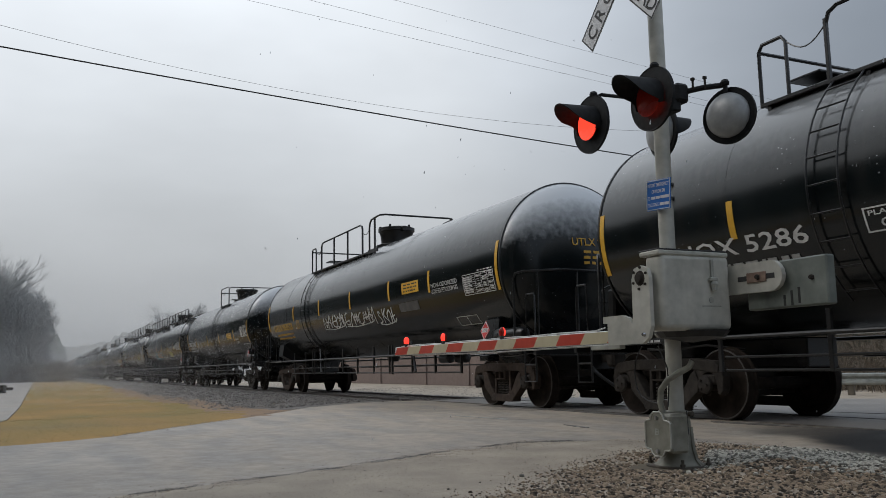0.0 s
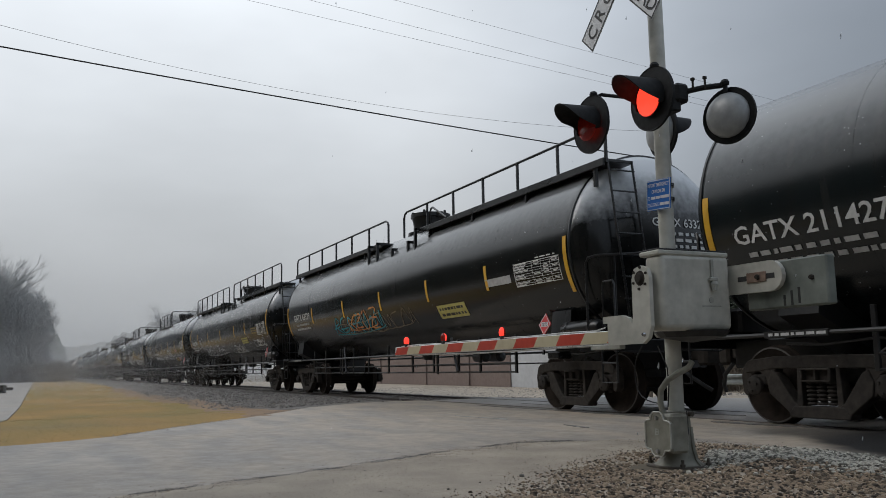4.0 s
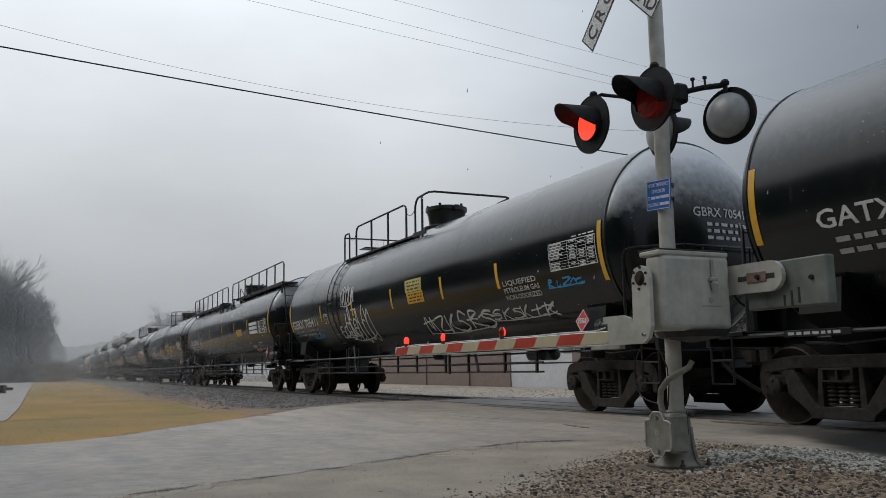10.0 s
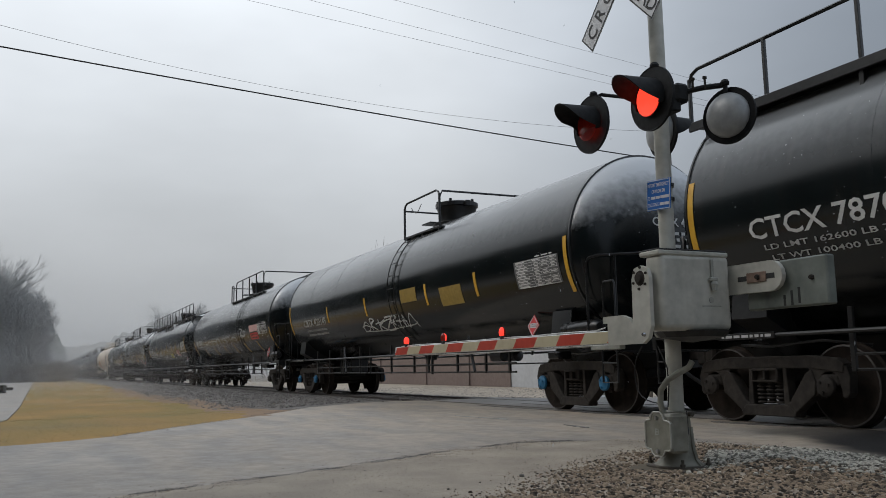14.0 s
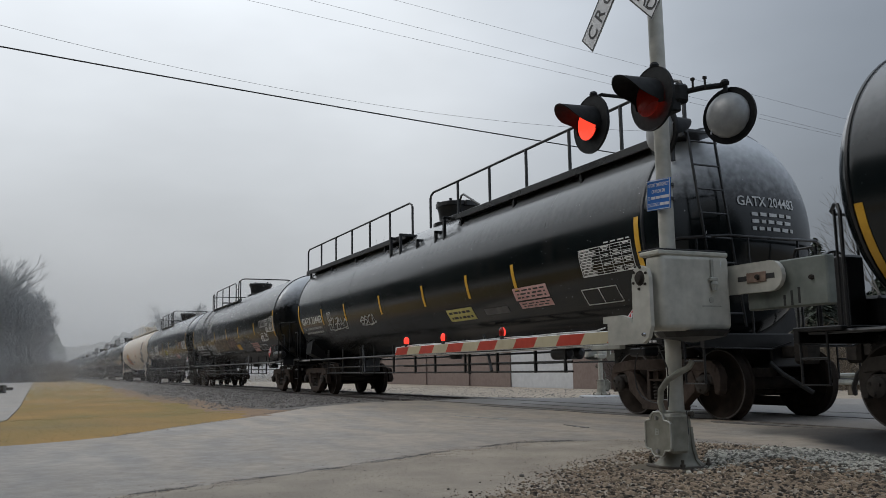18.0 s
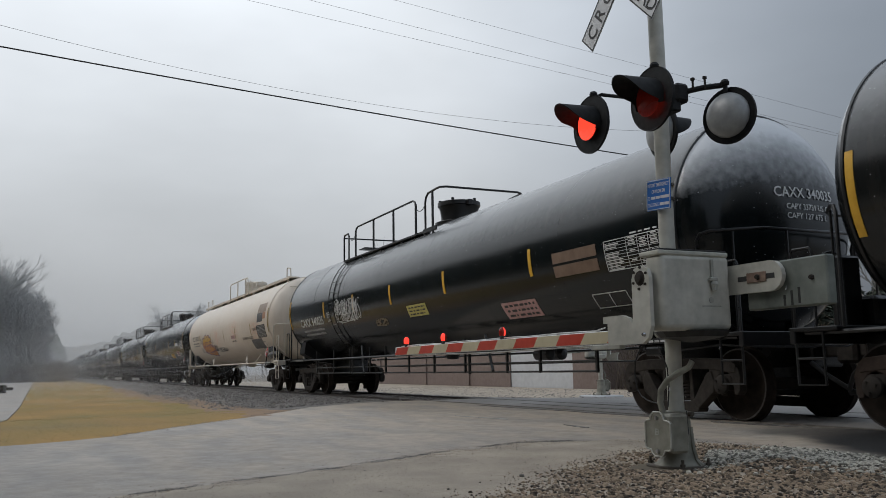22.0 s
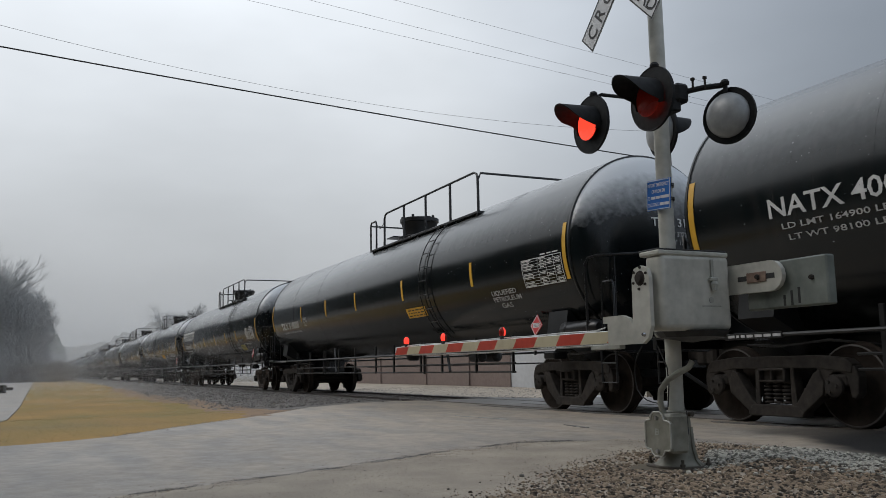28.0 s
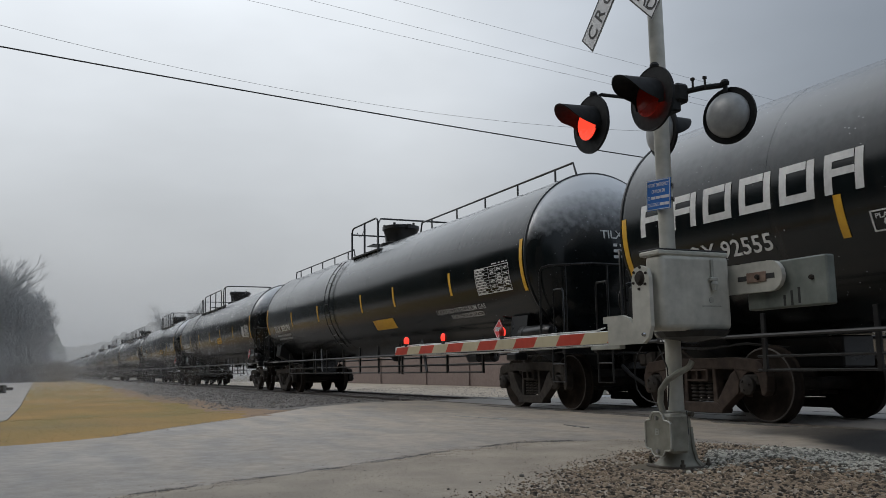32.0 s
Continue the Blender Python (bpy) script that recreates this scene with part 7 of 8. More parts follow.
def side_print(car, tables=(), notices=(), tags=(), plates=(), placard=None, lines=(), seed=1, ink=None):
    """The printed and sprayed marks on the near side."""
    ink = ink or WHITE
    for x0, x1, a0, a1 in tables:
        s = Shape()
        for q in ((x0, x1, a0, a0 + 0.012), (x0, x1, a1 - 0.012, a1), (x0, x0 + 0.015, a0, a1), (x1 - 0.015, x1, a0, a1)):
            decal(s, *q)
        r, rows = random.Random(seed), 10
        h = (a1 - a0) / rows
        cols = [x0] + [x0 + (x1 - x0) * k for k in (0.42, 0.62, 0.81)] + [x1]
        for i in range(1, rows):
            decal(s, x0, x1, a0 + h * i - 0.003, a0 + h * i + 0.003)
        for x in cols[1:-1]:
            decal(s, x - 0.005, x + 0.005, a0, a1)
        for i in range(rows):
            for j in range(4):
                if r.random() < (0.92 if j == 0 else 0.62):
                    wide = (cols[j + 1] - cols[j]) * r.uniform(0.45, 0.78)
                    at = cols[j] + 0.03 if j == 0 else (cols[j] + cols[j + 1] - wide) / 2
                    decal(s, at, at + wide, a0 + h * (i + 0.28), a0 + h * (i + 0.70))
        bars_on(s, x0 + 0.5 * (x1 - x0), x1 - 0.03, a1 + 0.012, a1 + 0.06, 1, seed + 5)
        tagged(part("data_table", s, ink, car, "stencilled test data table"), kind="stuff")
    for x0, x1, a0, a1, mat, rows in notices:
        p = part("notice_patch", decal(Shape(), x0, x1, a0, a1), mat, car, "painted notice patch on the tank")
        if rows:
            s = Shape()
            bars_on(s, x0 + 0.08, x1 - 0.08, a0 + 0.02, a1 - 0.02, rows, seed + 3)
            tagged(part("notice_print", s, DIM_WHITE if mat is DARK_INK else DARK_INK, p), kind="stuff")
    for i, (x0, x1, a0, a1, mat, loops) in enumerate(tags):
        s = Shape()
        if loops < 0:
            outline_letters(s, x0, x1, a0, a1, -loops, seed * 13 + i)
        else:
            tag(s, x0, x1, a0, a1, seed * 13 + i, (0.016 + 0.012 * min(1.5, (a1 - a0))) * (0.5 if loops > 7 else 1.0), loops)
        tagged(part("graffiti", s, mat, car, "loose spray-painted graffiti tag"), kind="stuff")
    for x0, x1, a0, a1 in plates:
        s = Shape()
        for q in ((x0, x1, a0, a0 + 0.016), (x0, x1, a1 - 0.016, a1), (x0, x0 + 0.02, a0, a1), (x1 - 0.02, x1, a0, a1), ((x0 + x1) / 2 - 0.01, (x0 + x1) / 2 + 0.01, a0, a1))[:5 if x1 - x0 > 0.55 else 4]:
            decal(s, *q)
        frame_part = part("stencil_frame", s, ink, car)
        if x1 - x0 < 0.55:
            s = Shape()
            words_on(s, "PLATE", x0 + 0.05, x1 - 0.05, a1 - 0.085, 0.05)
            words_on(s, "C", x0 + 0.36 * (x1 - x0), x1 - 0.34 * (x1 - x0), a0 + 0.04, 0.095)
            tagged(part("stencil_print", s, ink, frame_part), kind="stuff")
    for words, x0, x1, a, h in lines:
        s = Shape()
        words_on(s, words, x0, x1, a, h)
        part("stencil_line", s, DIM_WHITE if ink is WHITE else ink, car, "stencilled cargo words")
    if placard is not None:
        x, a = placard
        c = Vector(wrap(x, max(a, -1.05), 0.05))
        s = Shape()
        s.slab([(0, -0.15), (0.15, 0), (0, 0.15), (-0.15, 0)], -0.006, 0.006)
        m = Matrix.Translation((c.x + 0.2, c.y - 0.03, 1.42)) @ pose(0, 0, 0, -8, 0, 0) @ Matrix.Scale(1.25, 4)
        pl = part("placard", s, RED, car, "red diamond hazard placard", m=m)
        rim = Shape()
        for i in range(4):
            t0, t1 = i * math.pi / 2, (i + 1) * math.pi / 2
            rim.slab([(0.142 * math.cos(t0), 0.142 * math.sin(t0)), (0.142 * math.cos(t1), 0.142 * math.sin(t1)), (0.13 * math.cos(t1), 0.13 * math.sin(t1)), (0.13 * math.cos(t0), 0.13 * math.sin(t0))], -0.0085, -0.006)
        rim.box(-0.085, 0.085, -0.0085, -0.006, -0.03, 0.033)
        part("placard_rim", rim, SIGN_WHITE, pl)
        vs, fs = lettering("1075", 0.048)
        k = 0.145 / max(u for u, _ in vs)
        part("placard_number", Shape().add([(-0.0725 + u * k, -0.0105, v - 0.023) for u, v in vs], fs), DARK_INK, pl)
        part("placard_holder", Shape().soft_box(-0.02, 0.02, 0.006, 0.03, -0.4, 0.1, 0.004), BLACK_STEEL, pl)


def head_print(car, half, words, ink, seed, small=()):
    """Reporting mark on the leading tank head."""
    s = Shape()
    def on_head(y, z):
        q = ((y / R) ** 2 + ((z - ZC) / R) ** 2)
        return (half + 0.72 * math.sqrt(max(0.0, 1 - q)) + 0.012, y, z)
    vs, fs = lettering(words, 0.135)
    k = 1.12 / max(u for u, _ in vs)
    s.add([on_head(-0.38 + u * k, 2.87 + v) for u, v in vs], fs)
    r = random.Random(seed)
    for i, text in enumerate(small):
        vs, fs = lettering(text, 0.075)
        k = 0.055 * len(text) / max(u for u, _ in vs)
        s.add([on_head(-0.20 + u * k, 2.71 - 0.125 * i + v) for u, v in vs], fs)
    for row in range(0 if small else 3):
        y = -0.15
        while y < 0.6:
            w = r.uniform(0.06, 0.16)
            z = 2.73 - row * 0.10
            s.add([on_head(y, z), on_head(y + w, z), on_head(y + w, z + 0.05), on_head(y, z + 0.05)], [(0, 1, 2, 3)])
            y += w + 0.05
    tagged(part("head_number", s, ink, car, "painted number on the tank head"), kind="stuff")


CARS = []


def tank_car(mid_x, half, label, style, paint=None, steel=None, inset=0.6, seed=1, mat=None, caps=None, detail=True):
    paint, steel, mat, caps = paint or BLACK_TANK, steel or BLACK_STEEL, mat or CAST, caps or CAST
    car = base("tank_car", label, "tank car", (mid_x, 0, 0), "tank cars of the train")
    placed("tank", cached(("tank", round(half, 2), paint.name), lambda: tank_shell(half, paint)), car, None, "long cylindrical tank with domed ends")
    for k in range(1, 7):
        placed("weld_seam", cached(("seam", paint.name), lambda: Shape().lathe([(-0.012, R - 0.004), (-0.007, R + 0.0035), (0.007, R + 0.0035), (0.012, R - 0.004)], "x", (0, 0, ZC), 48).mesh("weld_seam", paint, True)), car, pose(-half + 2 * half * k / 7, 0, 0))
    for k in (-1, 1):
        placed("head_band", cached("head_band", lambda: Shape().lathe([(-0.020, R - 0.004), (-0.016, R + 0.004), (0.016, R + 0.004), (0.020, R - 0.006)], "x", (0, 0, ZC), 72).mesh("head_band", BLACK_STEEL, True)) if paint is not CREAM_TANK else cached("head_seam", lambda: Shape().lathe([(-0.012, R - 0.004), (-0.007, R + 0.0035), (0.007, R + 0.0035), (0.012, R - 0.004)], "x", (0, 0, ZC), 72).mesh("head_band", paint, True)), car, pose(k * (half + 0.10), 0, 0), "dark band where the tank head joins")
    kind, xl, xr, dx, lx = style
    if kind == "platform":
        platform(car, xl, xr, dx, steel, lx)
    elif kind == "long":
        long_walkway(car, half, steel, lx)
    elif kind == "cage":
        platform(car, xl, xr, dx, steel, lx)
        for a, b in ((xr + 1.6, half + 0.3), (-half + 0.2, xl - 1.2)):
            rr_ = part("safety_rail", Shape().tube([(a, -0.55, 4.02), (a + 0.1, -0.55, 4.27), (b - 0.1, -0.55, 4.27), (b, -0.55, 4.02)], 0.02, 7), steel, car, smooth=True)
            for i in range(5):
                x = a + (b - a) * (i + 0.5) / 5
                part("rail_post", Shape().soft_box(x - 0.015, x + 0.015, -0.565, -0.535, 3.95, 4.27, 0.003), steel, rr_)
    elif kind == "roof":
        part("walkway", Shape().soft_box(-half + 0.2, half - 0.2, -0.72, -0.30, 4.13, 4.18, 0.008).soft_box(-half + 0.2, half - 0.2, -0.73, -0.70, 4.08, 4.18, 0.006), steel, car, "narrow cream walkway along the tank top")
        for i in range(10):
            x = -half + 0.5 + (2 * half - 1) * i / 9
            part("walkway_leg", Shape().soft_box(x - 0.03, x + 0.03, -0.70, -0.64, 3.95, 4.13, 0.004), steel, car)
        rail_run(car, -1.9, 1.45, -0.75, 4.10, 4.84, steel)
        part("end_hoop", Shape().tube([(1.45, -0.75, 4.10), (1.45, -0.75, 4.74), (1.53, -0.75, 4.83), (1.82, -0.75, 4.82), (1.93, -0.75, 4.72), (1.97, -0.75, 4.10)], 0.024, 7), steel, car, smooth=True)
        for a in (-half + 0.1, half - 0.9, 2.4, -half + 1.3):
            part("end_hoop", Shape().tube([(a, -0.6, 4.1), (a, -0.6, 4.5), (a + 0.08, -0.6, 4.56), (a + 0.5, -0.6, 4.5), (a + 0.56, -0.6, 4.2)], 0.022, 7), steel, car, smooth=True)
        for i in range(7):
            z = 3.75 - i * 0.36
            x = half + 0.72 * math.sqrt(max(0, 1 - (0.6 / R) ** 2 - ((z - ZC) / R) ** 2)) + 0.05
            part("head_rung", Shape().tube([(x, -0.85, z), (x, -0.40, z)], 0.014, 6), steel, car)
    dome(car, dx, steel, 0.68 if kind == "roof" else 0.52)
    under_rig(car, half, seed, steel, kind != "roof")
    deck_steel = steel
    for k in (-1, 1):
        car_end(car, half, inset, k, BLACK_STEEL, deck_steel)
    sets = []
    for k in (-1, 1):
        sets += truck(car, k * (half - inset), mat, caps, steel)
    CARS.append((car, mid_x, sets))
    return car


# ---- the cars, from the first to pass to the far end of the train ----
c = tank_car(-1.51, 8.71, "black tank car with white lettering, wet from sleet", ("platform", -6.0, -0.3, -0.8, -4.75), seed=1)
yellow_marks(c, 8.71, (-6.15, -3.2, 0.2, 3.2), -0.19, -0.15)
number_marks(c, "QHOX 5286", -7.6, -5.1, -0.60, 0.20, WHITE, 1)
side_print(c, plates=((-4.38, -3.92, -0.62, -0.36),), seed=1)

c = tank_car(-21.96, 8.49, "black tank car with yellow lettering and white graffiti", ("platform", -4.72, 0.60, -0.1, -3.95), inset=0.75, seed=2, mat=RUST_CAST)
yellow_marks(c, 8.49, (-5.25, -2.44, 0.37, 3.18, 5.5), -0.06, -0.05)
number_marks(c, "UTLX 953523", -7.85, -5.55, -0.54, 0.22, YELLOW, 2)
side_print(c, tables=((7.1, 8.35, -0.5, -0.10),), notices=((4.0, 4.95, -0.21, 0.04, YELLOW, 3), (3.7, 4.8, -0.6, -0.40, GREY_PANEL, 0)), tags=((-2.2, -0.3, -0.77, -0.31, WHITE_SPRAY, 5), (-0.25, 1.9, -0.78, -0.34, WHITE_SPRAY, 6), (2.2, 3.3, -0.85, -0.40, WHITE_SPRAY, 4)), plates=((6.3, 7.2, -1.12, -0.90),), placard=(7.3, -1.2), lines=(("NON-ODORIZED", 5.6, 6.85, -0.21, 0.09), ("LIQUEFIED PETROLEUM GAS", 5.6, 6.85, -0.33, 0.09)), seed=2)
side_print(c, plates=((-4.98, -4.70, -0.55, -0.29),), seed=2, ink=YELLOW)
head_print(c, 8.49, "UTLX 953523", YELLOW, 2)

c = tank_car(-41.61, 7.43, "clean black tank car with white lettering", ("platform", -0.5, 1.4, 0.3, 0.25), inset=1.07, seed=3)
yellow_marks(c, 7.43, (-4.78, -1.5, 1.45, 4.75), -0.36, -0.30)
number_marks(c, "GATX 211427", -7.05, -4.95, -0.50, 0.21, WHITE, 3)
side_print(c, tables=((6.15, 7.3, -0.47, -0.08),), notices=((3.3, 4.25, -0.48, -0.22, YELLOW, 3),), plates=((6.2, 7.2, -1.0, -0.78), (-4.45, -4.1, -0.52, -0.30)), placard=(6.4, -1.25), lines=(("FRA A/P", 4.95, 5.6, -0.58, 0.10), ("SR-8754", 4.95, 5.6, -0.72, 0.10)), seed=3)
head_print(c, 7.43, "GATX 211427", WHITE, 3)

c = tank_car(-60.51, 8.29, "worn black tank car with a long top walkway and teal graffiti", ("long", 0, 0, -0.2, 4.42), WORN_TANK, seed=4)
yellow_marks(c, 8.29, (-5.6, -2.7, 0.1, 2.9, 5.6), -0.25, -0.30)
number_marks(c, "GATX 63329", -7.6, -5.85, -0.32, 0.19, WHITE, 4)
side_print(c, tables=((6.65, 8.1, -0.52, -0.12),), notices=((3.2, 4.5, -0.9, -0.6, PALE_YELLOW, 2), (5.55, 6.5, -0.42, -0.28, DIM_WHITE, 0)), tags=((-3.8, 0.0, -1.0, -0.4, TEAL, 7), (-3.2, 1.8, -1.0, -0.45, TAN_SPRAY, 8), (-2.6, -0.4, -0.9, -0.35, ORANGE_SPRAY, 4)), placard=(7.0, -1.2), seed=4)
head_print(c, 8.29, "GATX 63329", WHITE, 4)

c = tank_car(-80.47, 8.56, "streaked grey-black tank car with a long walkway and graffiti", ("long", 0, 0, -0.4, 4.60), WORN_TANK, seed=5)
yellow_marks(c, 8.56, (-6.26, -3.42, -0.26, 2.8, 4.9), -0.19, -0.10)
number_marks(c, "RCOX 5080", -8.2, -6.6, -0.48, 0.19, WHITE, 5)
side_print(c, tables=((6.95, 8.3, -0.52, -0.10),), notices=((3.95, 5.05, -0.77, -0.53, PALE_YELLOW, 2),), tags=((-4.7, -0.2, -1.2, -0.62, WHITE_SPRAY, 8), (2.0, 4.1, -1.18, -0.76, WHITE_SPRAY, 5), (6.5, 7.7, -0.96, -0.66, WHITE_SPRAY, 4)), plates=((5.95, 6.85, -0.97, -0.70), (-5.9, -5.5, -0.50, -0.26)), placard=(7.4, -1.3), seed=5)
s = Shape()
bars_on(s, 6.0, 7.0, -0.45, -0.18, 3, 5)
part("faded_words", s, GOLD, c, "faded gold stencil lines")
for x0, x1, a0, a1 in ((-5.0, 6.0, 0.28, 0.30), (-5.0, 6.0, -0.02, 0.0), (-5.05, -5.0, -0.5, 0.45), (6.0, 6.05, -0.5, 0.45)):
    part("patch_seam", decal(Shape(), x0, x1, a0, a1), GREY_PANEL, c)
runs, rk = Shape(), random.Random(44)
for i in range(420):
    x, top = rk.uniform(-3.6, 7.6), rk.choice((0.30, 0.0, 0.30, -0.05)) - rk.random() * 0.05
    decal(runs, x, x + rk.uniform(0.004, 0.014), top - rk.uniform(0.06, 0.45) * (1.5 if i % 6 == 0 else 0.8), top, rk.uniform(-0.01, 0.01), 0.004)
tagged(part("icy_run", runs, STREAK, c, "pale icy runs down the tank side"), kind="stuff")
head_print(c, 8.56, "RCOX 5080", WHITE, 5)

c = tank_car(-101.03, 9.12, "black tank car with outlined white graffiti", ("platform", -5.42, 0.52, -0.15, -5.2), seed=6)
yellow_marks(c, 9.12, (-6.51, -3.36, -0.49, 2.61, 5.64), -0.17, -0.10)
number_marks(c, "GATX 4413", -8.30, -6.50, -0.49, 0.20, WHITE, 6)
side_print(c, tables=((7.65, 9.0, -0.49, -0.08),), notices=((5.35, 6.0, -0.60, -0.48, PINK, 0), (5.2, 6.2, -1.22, -1.02, PINK, 2), (4.1, 5.3, -1.28, -1.04, GOLD, 0)), tags=((-4.35, -2.35, -1.12, -0.52, WHITE_SPRAY, -5), (1.9, 3.5, -0.80, -0.35, DIM_WHITE, 5), (-2.3, -1.4, -1.08, -0.9, WHITE_SPRAY, 4)), plates=((7.25, 8.1, -1.06, -0.78), (-6.25, -5.95, -0.50, -0.26)), placard=(7.75, -1.3), lines=(("RIP.", -2.2, -1.75, -0.85, 0.13),), seed=6)
head_print(c, 9.12, "GATX 4413", WHITE, 6, ("CAPY 30020 GAL", "CAPY 107 283 L"))

c = tank_car(-121.77, 8.61, "black tank car heavily tagged with white and blue graffiti", ("platform", -4.5, 0.66, 0.13, -4.25), seed=7)
yellow_marks(c, 8.61, (-5.34, -2.56, 0.25, 3.03, 5.41), -0.25, -0.20)
number_marks(c, "GBRX 705411", -8.5, -5.8, -0.57, 0.25, WHITE, 7, ("LD LMT 152800 LB", "LT WT 100000 LB"))
side_print(c, tables=((7.2, 8.5, -0.37, 0.07),), notices=((1.15, 2.05, -0.19, 0.08, PALE_YELLOW, 3), (1.2, 2.1, -0.45, -0.20, YELLOW, 3)), tags=((-3.45, -2.4, -0.21, 0.42, WHITE_SPRAY, 5), (-3.4, -1.45, -1.25, -0.2, WHITE_SPRAY, 6), (-4.0, -2.5, -1.1, -0.64, WHITE_SPRAY, 5), (1.6, 4.7, -1.3, -0.7, WHITE_SPRAY, 6), (4.7, 6.9, -1.13, -0.81, WHITE_SPRAY, 6), (7.0, 8.0, -0.64, -0.50, BLUE_SPRAY, 5), (-6.6, -5.6, -0.98, -0.80, BLUE_SPRAY, 4)), plates=((-5.1, -4.75, -0.55, -0.28),), placard=(7.5, -1.1), lines=(("LIQUEFIED", 5.55, 6.7, -0.46, 0.09), ("PETROLEUM GAS", 5.55, 6.75, -0.59, 0.09), ("NON-ODORIZED", 5.55, 6.75, -0.72, 0.09)), seed=7)
head_print(c, 8.61, "GBRX 705411", WHITE, 7)

c = tank_car(-142.61, 9.15, "clean black tank car with a long walkway and white stencils", ("long", 0, 0, 0.4, 4.62), seed=8)
yellow_marks(c, 9.15, (-5.65, -2.66, 0.50, 3.17, 5.68), -0.07, -0.05)
number_marks(c, "CTCX 787038", -8.25, -5.9, -0.47, 0.23, WHITE, 8, ("LD LMT 162600 LB 73750 KG", "LT WT 100400 LB 45550 KG"))
side_print(c, tables=((7.55, 8.8, -0.47, 0.0),), notices=((3.6, 4.55, -0.43, -0.17, YELLOW, 3), (6.0, 7.35, -0.12, 0.0, SIGN_WHITE, 0), (6.0, 7.35, -0.28, -0.16, SIGN_WHITE, 0), (6.0, 7.35, -0.44, -0.32, SIGN_WHITE, 0), (5.72, 6.25, -1.03, -0.90, PINK, 2), (5.9, 6.62, -1.22, -1.08, PINK, 2)), plates=((6.72, 7.30, -1.12, -0.82), (-5.45, -5.1, -0.45, -0.2)), placard=(7.75, -1.3), seed=8)
head_print(c, 9.15, "CTCX 787038", WHITE, 8)

c = tank_car(-162.83, 8.17, "black tank car with dull yellow patches and blue axle caps", ("platform", 0.5, 2.5, 1.2, 0.9), seed=9, caps=GREEN_BOLT)
yellow_marks(c, 8.17, (-4.22, -1.08, 2.71, 5.03), -0.32, -0.30)
number_marks(c, "CBTX 420149", -6.75, -4.5, -0.56, 0.21, DIM_WHITE, 9)
side_print(c, tables=((6.6, 7.9, -0.56, -0.1),), notices=((1.3, 2.2, -0.40, -0.10, GOLD, 0), (3.4, 4.4, -0.63, -0.24, GOLD, 0), (6.55, 7.95, -0.56, -0.09, GREY_PANEL, 0)), tags=((-1.7, 1.8, -1.0, -0.58, WHITE_SPRAY, 7),), placard=(6.5, -1.2), lines=(), seed=9)
head_print(c, 8.17, "CBTX 420149", WHITE, 9)

c = tank_car(-182.21, 8.21, "black tank car with long outlined graffiti and slanting stripes", ("platform", -0.75, 5.4, 0.65, 3.2), seed=10)
yellow_marks(c, 8.21, (-5.47, -2.93, -0.6, 1.53, 3.7, 5.9), -0.97, -0.75, -0.45)
number_marks(c, "GATX 200121", -7.6, -5.85, -0.52, 0.22, WHITE, 10, ("LD LMT 163700 LB 74 250 KG", "LT WT 99300 LB 45 050 KG"))
side_print(c, tables=((6.4, 7.8, -0.5, -0.1),), notices=((5.0, 6.4, -0.35, -0.10, PINK, 0), (5.05, 6.3, -0.66, -0.40, RED, 2)), tags=((-5.7, -4.4, -1.0, -0.50, WHITE_SPRAY, -2), (-4.3, 2.4, -1.15, -0.34, WHITE_SPRAY, -6), (3.2, 4.2, -0.5, -0.1, WHITE_SPRAY, 3)), plates=((-4.95, -4.6, -0.42, -0.16),), placard=(7.0, -1.2), seed=10)
head_print(c, 8.21, "GATX 200121", WHITE, 10)

c = tank_car(-202.49, 8.55, "black tank car with a long walkway, end ladder and pink labels", ("long", 0, 0, -0.2, 4.60), seed=11, inset=0.25, mat=RUST_CAST)
yellow_marks(c, 8.55, (-6.17, -4.13, -1.47, 1.13, 3.25, 5.05), -0.34, -0.30)
number_marks(c, "GATX 204483", -8.3, -6.28, -0.49, 0.21, WHITE, 11)
side_print(c, tables=((7.1, 8.4, -0.56, -0.14),), notices=((2.0, 3.15, -1.0, -0.73, PALE_YELLOW, 2), (4.9, 6.0, -0.76, -0.53, PINK, 3), (4.95, 6.0, -0.92, -0.79, PINK, 2), (3.6, 4.5, -0.95, -0.82, GREY_PANEL, 0)), tags=((-5.8, -4.2, -0.79, -0.44, DIM_WHITE, 5), (-3.1, -2.0, -0.78, -0.50, DIM_WHITE, 4)), plates=((6.9, 7.8, -1.02, -0.74), (-5.7, -5.4, -0.5, -0.25)), placard=(7.9, -1.2), seed=11)
head_print(c, 8.55, "GATX 204483", WHITE, 11)

